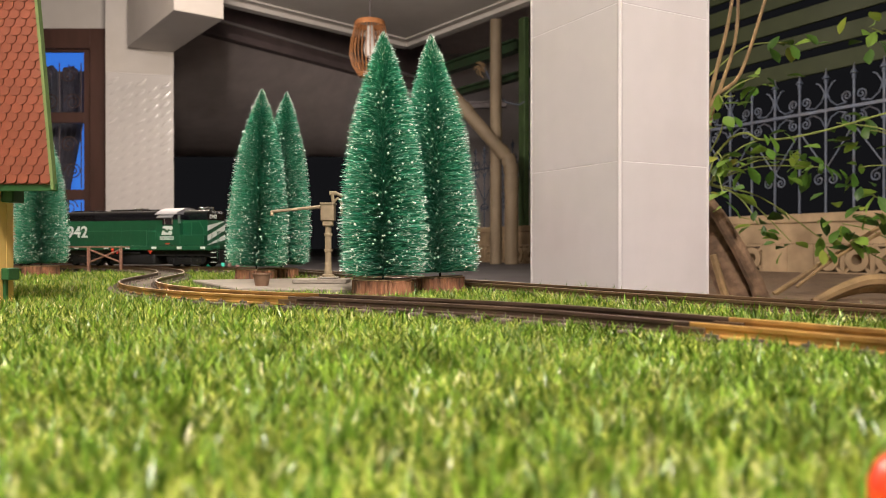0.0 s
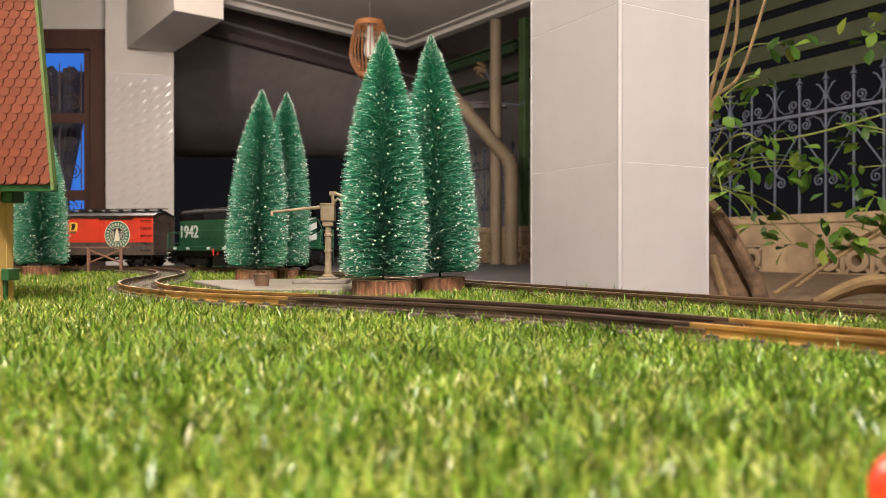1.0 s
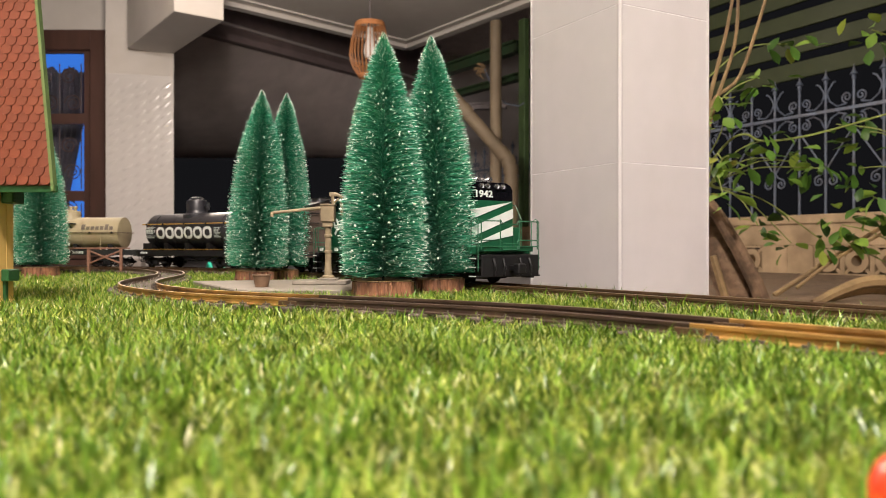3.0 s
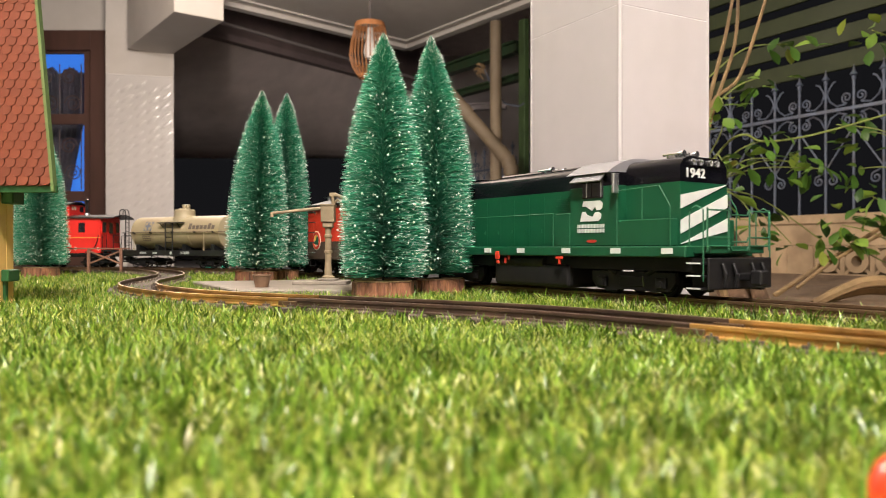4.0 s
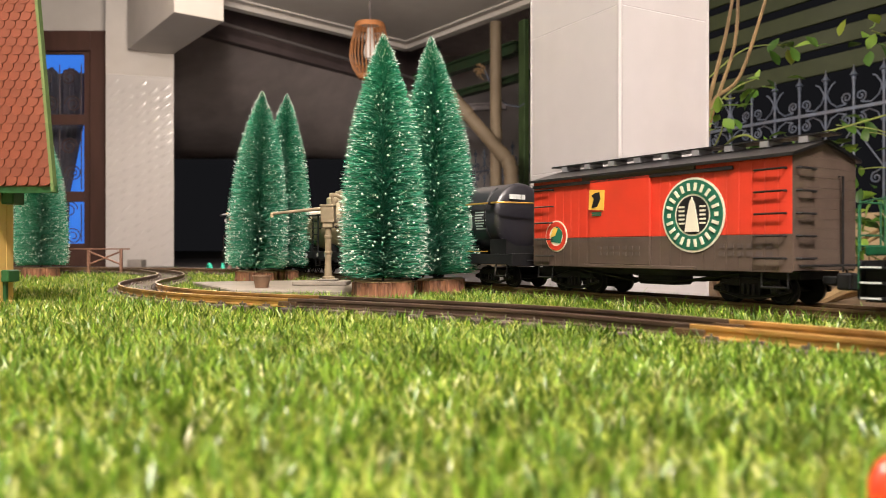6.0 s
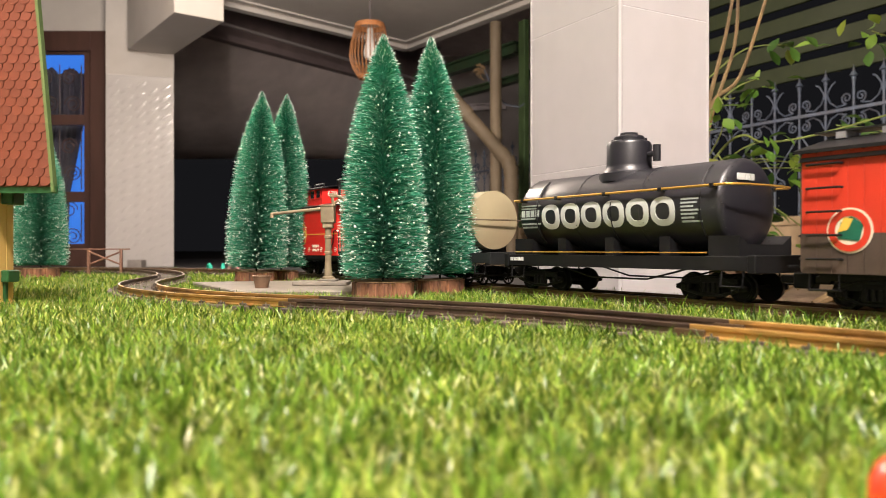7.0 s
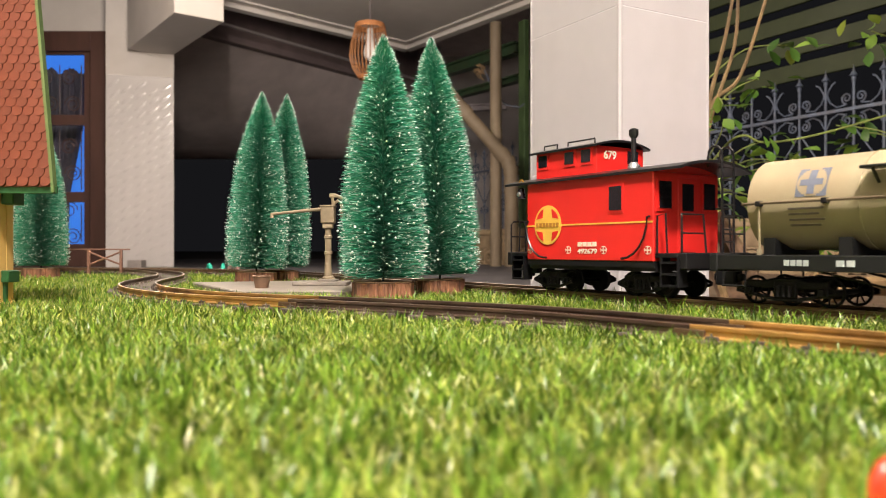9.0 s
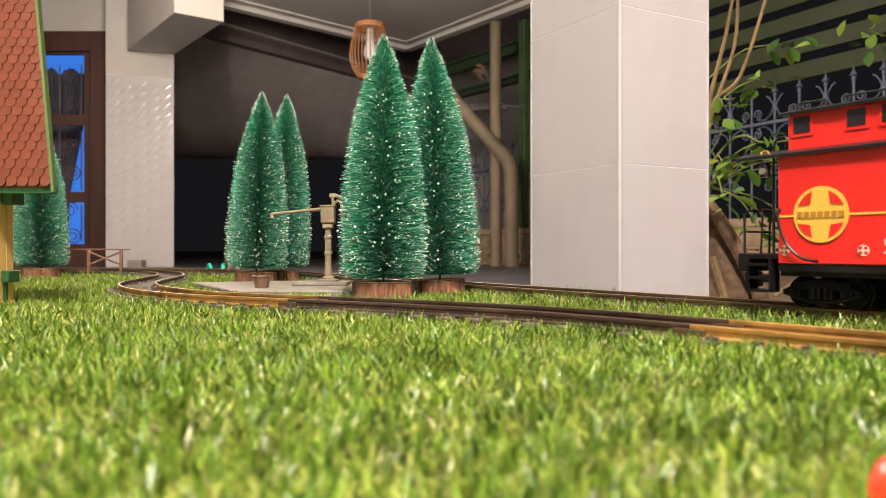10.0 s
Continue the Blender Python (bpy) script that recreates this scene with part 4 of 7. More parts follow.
def slab_and_crane():
    STONE = mat("grey_stone_slab", (0.225, 0.198, 0.163), 0.85, vary=0.15, scale=60, bump=0.0005, stain=(0.17, 0.15, 0.13), stain_scale=25, stain_amount=0.6)
    bm = B()
    lo = [bm.verts.new((x, y, 0.0)) for x, y in SLAB]
    hi = [bm.verts.new((x, y, 0.0172)) for x, y in SLAB]
    bm.faces.new(lo[::-1])
    top = bm.faces.new(hi)
    for i in range(len(lo)):
        bm.faces.new((lo[i], lo[(i + 1) % len(lo)], hi[(i + 1) % len(lo)], hi[i]))
    bmesh.ops.bevel(bm, geom=list(top.edges), offset=0.0015, segments=1, affect="EDGES")
    solid("stone_slab", bm, STONE, "flat grey stone slab set into the turf", "slab")
    CRANE = mat("khaki_crane_paint", (0.25, 0.20, 0.125), 0.55, vary=0.2, scale=80, stain=(0.15, 0.115, 0.07), stain_scale=60, stain_amount=0.5)
    th = thing("water_crane", "khaki model water crane with a long spout on a stepped base", "toy water crane", at=pose(-0.168, 1.10, 0.0172))
    bm = box(B(), -0.048, 0.030, -0.026, 0.026, 0, 0.0060, 0.001)
    box(bm, -0.014, 0.014, -0.014, 0.014, 0.006, 0.0090, 0.001)
    part("base", bm, STONE, th, "stepped grey stone base")
    bm = lathe(B(), [(0.0095, 0.009), (0.0095, 0.0115), (0.0060, 0.0135), (0.0047, 0.030), (0.0047, 0.0455), (0.0062, 0.046), (0.0062, 0.049), (0.0047, 0.0495), (0.0047, 0.068), (0.0060, 0.069),
                     (0.0060, 0.072), (0.0047, 0.073), (0.0047, 0.090)], 16)
    part("post", bm, CRANE, th)
    bm = box(B(), -0.0100, 0.0100, -0.009, 0.009, 0.0905, 0.1150, 0.0012)
    box(bm, -0.0075, 0.0075, -0.007, 0.007, 0.0830, 0.0905, 0.001)
    box(bm, -0.0110, 0.0110, -0.010, 0.010, 0.1145, 0.1170, 0.0005)
    part("valve_box", bm, CRANE, th)
    bm = tube(B(), [(-0.008, 0, 0.1115), (-0.045, 0, 0.1080), (-0.083, 0, 0.1040)], [0.0028, 0.0024, 0.0022], 8)
    rod(bm, (-0.0825, 0, 0.1055), (-0.0825, 0, 0.0985), 0.0022, 0.0028, 8)
    part("spout", bm, CRANE, th)
    bm = tube(B(), [(0.008, 0, 0.115), (0.006, -0.002, 0.130), (0.010, -0.002, 0.132), (0.022, -0.002, 0.126)], 0.0026, 8)
    tube(bm, [(0.008, 0.0, 0.118), (0.014, 0, 0.124), (0.019, 0.0, 0.120), (0.020, 0, 0.100)], 0.0022, 8)
    box(bm, 0.002, 0.012, -0.004, 0.002, 0.128, 0.134, 0.0008)
    part("counter_lever", bm, CRANE, th)
    bm = lathe(B(), [(0.0088, 0), (0.0096, 0.004), (0.0118, 0.0150), (0.0128, 0.0152), (0.0128, 0.0170), (0.0108, 0.0170), (0.0080, 0.002), (0, 0.002)], 20)
    solid("bucket", bm, mat("brown_bucket", (0.17, 0.10, 0.06), 0.6, vary=0.25, scale=90), "small brown bucket standing on the slab", "bucket", at=pose(-0.246, 1.02, 0.0172))


def little_house():
    YEL = mat("yellow_board", (0.70, 0.45, 0.14), 0.55, vary=0.10, scale=60, obj=0.06)
    GRN = mat("dark_green_trim", (0.015, 0.08, 0.022), 0.45, vary=0.15, scale=60)
    LGR = mat("sage_green_bargeboard", (0.095, 0.150, 0.045), 0.5, vary=0.15, scale=60)
    ROOFT = mat("brick_red_roof_tile", (0.140, 0.033, 0.013), 0.45, vary=0.16, scale=80, obj=0.10, island=0.08)
    h = thing("toy_house", "yellow toy house with a steep red scalloped roof and green trim", "toy house")
    core = part("wall", box(B(), -0.79, -0.4785, 0.8035, 0.832, 0.0, 0.134), YEL, h)
    for k in range(20):
        x1 = -0.475 - k * 0.0162
        part("board", box(B(), x1 - 0.0156, x1, 0.8000, 0.8033, 0.012, 0.134, 0.0007), YEL, core)
    for k in range(2):
        y0 = 0.8035 + k * 0.0142
        part("board", box(B(), -0.4783, -0.475, y0 + 0.0002, y0 + 0.0139, 0.012, 0.134, 0.0007), YEL, core)
    part("footing", box(B(), -0.79, -0.4725, 0.7970, 0.833, 0.0, 0.0135, 0.001), YEL, h)
    part("eave_board", box(B(), -0.79, -0.399, 0.7765, 0.7795, 0.1275, 0.1350, 0.0006), GRN, h)
    bm = B()
    prism(bm, [(-0.79, 0.780), (-0.401, 0.780), (-0.428, 0.832), (-0.79, 0.832)], 0.1345, 0.1375, Matrix(((1, 0, 0, 0), (0, 0, 1, 0), (0, 1, 0, 0), (0, 0, 0, 1))))
    part("soffit", bm, GRN, h)
    part("bracket", box(B(), -0.4745, -0.461, 0.806, 0.828, 0.118, 0.1343, 0.001), GRN, h)
    part("bench", box(box(B(), -0.4745, -0.4665, 0.806, 0.828, 0.034, 0.047, 0.001), -0.4745, -0.4715, 0.81, 0.815, 0.004, 0.034), GRN, h)
    # roof: steep slope facing the eye, its free edge leaning in
    e0, e1 = Vector((-0.4035, 0.7755, 0.1345)), Vector((-0.4400, 0.806, 0.376))
    up = (e1 - e0)
    rows_n = 26
    deck = B()
    a = [e0, e1, Vector((-0.80, e1.y, e1.z)), Vector((-0.80, e0.y, e0.z))]
    f = deck.faces.new([deck.verts.new(p) for p in a])
    r = bmesh.ops.extrude_face_region(deck, geom=[f])
    for g in r["geom"]:
        if isinstance(g, bmesh.types.BMVert):
            g.co += Vector((-0.003, 0.006, -0.001))
    roof = part("roof", deck, ROOFT, h)
    tile = B()
    w, l, t = 0.0116, 0.0138, 0.0018
    outline = [(-w / 2 + 0.0004, l), (-w / 2 + 0.0004, 0.0040)] + [(-(w / 2 - 0.0004) * math.cos(k / 6 * math.pi), 0.0040 * (1 - math.sin(k / 6 * math.pi))) for k in range(1, 6)] + \
              [(w / 2 - 0.0004, 0.0040), (w / 2 - 0.0004, l)]
    prism(tile, outline, -t, 0.0)
    tile = as_mesh("roof_tile", tile, ROOFT, 30)
    half = prism(B(), [q for q in outline if q[0] < 0.0001] + [(0.0, l)], -t, 0.0)
    half_tile = as_mesh("half_roof_tile", half, ROOFT, 30)
    rest = B()
    for j in range(rows_n):
        p = e0 + up * (j / rows_n)
        for i in range(-1, 28):
            x = p.x - 0.0003 - (i + (0.5 if j % 2 else 0.0)) * w - w / 2
            if i < 0 and j % 2 == 0 or x < -0.79:
                continue
            m = pose(x, p.y - 0.0012, p.z, -7.2 - 4.5, 0, 0)
            if i < 10:
                part("roof_tile", half_tile if i < 0 else tile, ROOFT, roof, at=m)
            else:
                prism(rest, outline, -t, 0.0, m)
    tagged(part("far_roof_tiles", rest, ROOFT, roof), kind="stuff")
    edge = B()
    d = up.normalized()
    for s, q in ((1, 0.0),):
        n = Vector((0, -0.992, 0.12))
        side = Vector((1, 0, 0))
        pts = [e0 - d * 0.006, e1 + d * 0.01]
        vs = []
        for p in pts:
            for o1, o2 in ((0, 0.003), (0.0030, 0.003), (0.0024, -0.006), (0, -0.006)):
                vs.append(edge.verts.new(p + side * o1 + n * o2))
        for k in range(4):
            edge.faces.new((vs[k], vs[(k + 1) % 4], vs[4 + (k + 1) % 4], vs[4 + k]))
        edge.faces.new(vs[:4])
        edge.faces.new(vs[4:][::-1])
    part("bargeboard", edge, LGR, h, "sage green edge board")
    bm = B()
    v = [bm.verts.new(p) for p in ((-0.80, 0.808, 0.374), (-0.442, 0.808, 0.374), (-0.80, 0.834, 0.138), (-0.430, 0.834, 0.138), (-0.80, 0.79, 0.138), (-0.415, 0.79, 0.138))]
    for f in ((0, 1, 3, 2), (2, 3, 5, 4), (4, 5, 1, 0), (0, 2, 4), (1, 5, 3)):
        bm.faces.new([v[i] for i in f])
    part("back_roof", bm, ROOFT, h)


def barrier():
    BW = mat("red_brown_wood", (0.22, 0.11, 0.075), 0.7, vary=0.25, scale=120)
    y = 1.83
    th = thing("model_barrier", "small red-brown wooden barrier with crossed braces", "toy fence")
    bm = box(B(), -0.920, -0.763, y - 0.003, y + 0.003, 0.0677, 0.0710, 0.0005)
    part("top_rail", bm, BW, th)
    for x in (-0.863, -0.784):
        part("post", box(B(), x - 0.003, x + 0.003, y - 0.003, y + 0.003, 0.0, 0.0677), BW, th)
    for a, b in (((-0.863, 0.064), (-0.784, 0.032)), ((-0.863, 0.032), (-0.784, 0.064))):
        part("brace", rod(B(), (a[0], y - 0.002 if a[1] > 0.05 else y + 0.002, a[1]), (b[0], y - 0.002 if a[1] > 0.05 else y + 0.002, b[1]), 0.0022, seg=6), BW, th)


def small_things():
    # sandals on the carport floor
    for x, rz, colour, name in ((-1.585, 30, (0.02, 0.42, 0.30), "mint green"), (-1.495, 15, (0.02, 0.42, 0.30), "mint green"), (-1.415, 60, (0.45, 0.22, 0.22), "dusty pink")):
        th = thing("sandal", name + " plastic sandal lying on the carport floor", "sandal", "sandals", at=pose(x, 5.0, -0.1, 0, 0, rz))
        m = mat("sandal_" + name.replace(" ", "_"), colour, 0.5)
        bm = lathe(B(), [(0.045, 0), (0.048, 0.01), (0.045, 0.022), (0, 0.022)], 20, Matrix.Diagonal((2.4, 1, 1, 1)))
        part("sole", bm, m, th)
        part("strap", tube(B(), [(0.03, 0.045 * math.cos(k / 8 * math.pi), 0.02 + 0.045 * math.sin(k / 8 * math.pi)) for k in range(9)], 0.012, 8), m, th)
    # grey box at the foot of the pillar
    solid("small_box", box(B(), -2.86, -2.73, 6.80, 6.92, -0.1, -0.03, 0.004), mat("grey_card", (0.30, 0.27, 0.25), 0.8), "small grey box on the floor by the pillar", "box")
    # red plastic toy close by
    bm = lathe(B(), [(0.0, 0.0), (0.011, 0.0), (0.012, 0.002), (0.0115, 0.008), (0.0085, 0.016), (0.0045, 0.0195), (0, 0.0205)], 24)
    solid("red_marker", bm, mat("glossy_red_plastic", (0.75, 0.045, 0.012), 0.3, vary=0.05), "glossy orange-red plastic marker standing in the turf", "toy marker", at=pose(0.1100, 0.170, 0.0) @ Matrix.Scale(1.25, 4))


door_glass()
column()
ceiling()
pillar_and_beam()
house_door()
dark_background()
deep_beam()
pendant()
pipes()
fence()
shrub()
brush_trees()
slab_and_crane()
little_house()
barrier()
small_things()
grass()
bm = B()
f = bm.faces.new([bm.verts.new((x, y, -0.097)) for x, y in ((0.52, 1.10), (1.2, 0.2), (3.4, -0.6), (3.4, 4.2), (2.0, 5.5), (1.1, 3.6), (0.62, 1.9))])
solid("planting_bed", bm, BED, "brown leaf litter and soil under the shrub", "soil", kind="structure")
# unseen walls added to close the place behind the eye and return light
solid("wall_behind", box(B(), -7.5, 5.5, -4.1, -3.9, -0.2, 2.62), PLASTER, "unseen white plastered wall added behind the porch", "wall", kind="structure")
solid("wall_left", box(B(), -7.6, -7.4, -4.0, 7.4, -0.2, 2.62), PLASTER, "unseen white plastered wall added beside the porch", "wall", kind="structure")


# ---- the train ----
# each car: x forward along the track, the rail tops at z = 0
LOCO_GREEN = mat("loco_green_paint", (0.0048, 0.070, 0.030), 0.36, vary=0.10, scale=40, spec=0.5, stain=(0.0048, 0.052, 0.023),
                 stain_scale=14, stain_amount=0.5)
LOCO_BLACK = mat("loco_black_paint", (0.004, 0.004, 0.006), 0.20, vary=0.25, scale=40, spec=0.35)
CAR_BLACK = mat("car_black_plastic", (0.0075, 0.0075, 0.0085), 0.5, vary=0.3, scale=60, spec=0.25, stain=(0.014, 0.013, 0.012), stain_scale=35,
                stain_amount=0.5)
TANK_BLACK = mat("tank_black_paint", (0.015, 0.0145, 0.020), 0.39, vary=0.2, scale=25, spec=0.6)
CAB_GREY = mat("silver_grey_paint", (0.26, 0.26, 0.275), 0.35, 0.3, vary=0.12, scale=40)
WHITE_PAINT = mat("white_paint", (0.60, 0.62, 0.61), 0.5, vary=0.08, scale=80)
SILVER = mat("silver_metal", (0.62, 0.63, 0.65), 0.28, 0.9, vary=0.1, scale=60)
GREY_PRINT = mat("grey_print", (0.45, 0.50, 0.48), 0.6, vary=0.25, scale=200)
RED_BOX = mat("orange_red_paint", (0.57, 0.037, 0.015), 0.5, vary=0.10, scale=30, stain=(0.42, 0.035, 0.015), stain_scale=18,
              stain_amount=0.6)
BROWN_BOX = mat("weathered_brown_paint", (0.068, 0.046, 0.034), 0.66, vary=0.3, scale=50, bump=0.0003, stain=(0.085, 0.060, 0.047),
                stain_scale=22, stain_amount=0.6)
ROOF_BLACK = mat("dull_black_roof", (0.010, 0.0095, 0.011), 0.36, vary=0.3, scale=40, spec=0.45)
RED_CAB = mat("bright_red_paint", (0.68, 0.022, 0.018), 0.36, vary=0.07, scale=30, spec=0.5)
RED_DARK = mat("small_red_paint", (0.5, 0.03, 0.02), 0.4)
YELLOW = mat("yellow_print", (0.72, 0.46, 0.07), 0.5, vary=0.06, scale=80)
GOLD = mat("brass_yellow_rod", (0.60, 0.34, 0.06), 0.35, 0.5, vary=0.1, scale=60)
BROWN_RAIL = mat("brown_handrail", (0.13, 0.095, 0.055), 0.5, vary=0.3, scale=60)
CREAM = mat("cream_tank_paint", (0.345, 0.295, 0.185), 0.5, vary=0.09, scale=24, stain=(0.30, 0.215, 0.125), stain_scale=11,
            stain_amount=0.75)
GREEN_RING = mat("green_print", (0.010, 0.12, 0.07), 0.5, vary=0.1, scale=60)
CREAM_PRINT = mat("cream_print", (0.72, 0.68, 0.55), 0.5, vary=0.08, scale=90)
BLUE_GREY = mat("blue_grey_print", (0.13, 0.15, 0.20), 0.6, vary=0.2, scale=90)
BROWN_PRINT = mat("brown_grey_print", (0.125, 0.100, 0.080), 0.6, vary=0.2, scale=90)
DARK_GREY = mat("dark_grey_frame", (0.007, 0.008, 0.0085), 0.5, vary=0.25, scale=40)
CABGLASS = mat("cab_glass", (0.015, 0.012, 0.016), 0.10, vary=0.1)
WHEEL_R = 0.0125
WHEELS = []


def wheel_mesh(spokes):
    bm = B()
    rod(bm, (0, -0.026, 0), (0, 0.026, 0), 0.0024, seg=8)
    for s in (-1, 1):
        if spokes:
            pts = [(0.0116 * math.cos(k * math.tau / 20), s * 0.0215, 0.0116 * math.sin(k * math.tau / 20)) for k in range(20)]
            tube(bm, pts, 0.0014, 5, True)
            rod(bm, (0, s * 0.0200, 0), (0, s * 0.0235, 0), 0.0034, seg=10)
            for k in range(10):
                a = k * math.tau / 10
                rod(bm, (0, s * 0.0217, 0), (0.011 * math.cos(a), s * 0.0217, 0.011 * math.sin(a)), 0.0008, seg=4)
        else:
            m = Matrix.Rotation(radians(-90 * s), 4, "X")
            lathe(bm, [(0.0139, 0.0185), (0.0139, 0.0200), (WHEEL_R, 0.0206), (WHEEL_R - 0.0003, 0.0250), (0.0105, 0.0250), (0.0095, 0.0238),
                       (0.0045, 0.0236), (0.004, 0.0255), (0, 0.0255)], 20, m)
    return as_mesh("wheelset", bm, CAR_BLACK, 35)


DISC_WHEEL, SPOKE_WHEEL = wheel_mesh(False), wheel_mesh(True)


def bogie(car, x, base, axles, spokes=False, side=0.031, loco=False):
    """A truck with its side frames, springs and wheelsets."""
    half = base / 2
    bog = part("bogie", box(B(), -0.010, 0.010, -side, side, 0.014, 0.024, 0.001), CAR_BLACK, car, at=pose(x, 0, 0))
    for s in (-1, 1):
        bm = B()
        y0, y1 = (s * side, s * (side + 0.005)) if s > 0 else (s * (side + 0.005), s * side)
        if loco:
            prism(bm, [(-half - 0.016, 0.024), (-half - 0.016, 0.014), (-half - 0.008, 0.006), (-half + 0.010, 0.004), (-0.012, 0.006), (0.012, 0.006),
                       (half - 0.010, 0.004), (half + 0.008, 0.006), (half + 0.016, 0.014), (half + 0.016, 0.024)], y0, y1)
            box(bm, -0.016, 0.016, y0 - 0.001, y1 + 0.001, 0.009, 0.020, 0.001)
            for e in (-1, 1):
                box(bm, e * half - 0.006, e * half + 0.006, min(y0, y1) - 0.003, max(y0, y1) + 0.003, 0.008, 0.019, 0.001)
                rod(bm, (e * half, s * (side + 0.002), 0.0125), (e * half, s * (side + 0.009), 0.0125), 0.004, 0.0035, 10)
                rod(bm, (e * (half - 0.018), s * (side + 0.004), 0.022), (e * (half - 0.004), s * (side + 0.006), 0.030), 0.0028, seg=8)
        else:
            # arch-bar frame
            for pts in ([(-half - 0.007, 0.013), (-0.010, 0.022), (0.010, 0.022), (half + 0.007, 0.013)],
                        [(-half - 0.007, 0.012), (-0.010, 0.0055), (0.010, 0.0055), (half + 0.007, 0.012)]):
                for (xa, za), (xb, zb) in zip(pts, pts[1:]):
                    rod(bm, (xa, s * side, za), (xb, s * side, zb), 0.0017, seg=6)
            box(bm, -0.010, 0.010, s * side - 0.0022, s * side + 0.0022, 0.007, 0.0215, 0.0008)
            box(bm, -half + 0.002, half - 0.002, s * side - 0.0012, s * side + 0.0012, 0.0150, 0.0212, 0.0005)
            for k in (-0.005, 0.0, 0.005):
                rod(bm, (k, s * (side + 0.003), 0.008), (k, s * (side + 0.003), 0.017), 0.0019, seg=7)
            for a in axles:
                box(bm, a - 0.0045, a + 0.0045, s * side - 0.003, s * side + 0.003, 0.009, 0.016, 0.001)
                rod(bm, (a, s * side, 0.0125), (a, s * (side + 0.0045), 0.0125), 0.003, 0.0025, 8)
        part("side_frame", bm, CAR_BLACK, bog)
    for a in axles:
        w = part("wheelset", SPOKE_WHEEL if spokes else DISC_WHEEL, CAR_BLACK, bog, at=pose(a, 0, WHEEL_R))
        WHEELS.append((w, a))
    return bog


def coupler(car, x, way):
    bm = box(B(), min(x, x + way * 0.022), max(x, x + way * 0.022), -0.004, 0.004, 0.018, 0.025, 0.001)
    box(bm, x + way * 0.020 - 0.006, x + way * 0.020 + 0.006, -0.008, 0.005, 0.014, 0.028, 0.0015)
    part("coupler", bm, CAR_BLACK, car)


def bars(car, x0, x1, z0, z1, y, material, rows=1, cols=1, name="print_bar", gap=0.35):
    """Plain bars in place of small print on a side at y."""
    dx, dz = (x1 - x0) / cols, (z1 - z0) / rows
    for i in range(cols):
        for j in range(rows):
            bm = B()
            box(bm, x0 + dx * i + dx * gap / 2, x0 + dx * (i + 1) - dx * gap / 2, y - 0.0005, y + 0.0005, z0 + dz * j + dz * gap / 2, z0 + dz * (j + 1) - dz * gap / 2)
            part(name, bm, material, car)


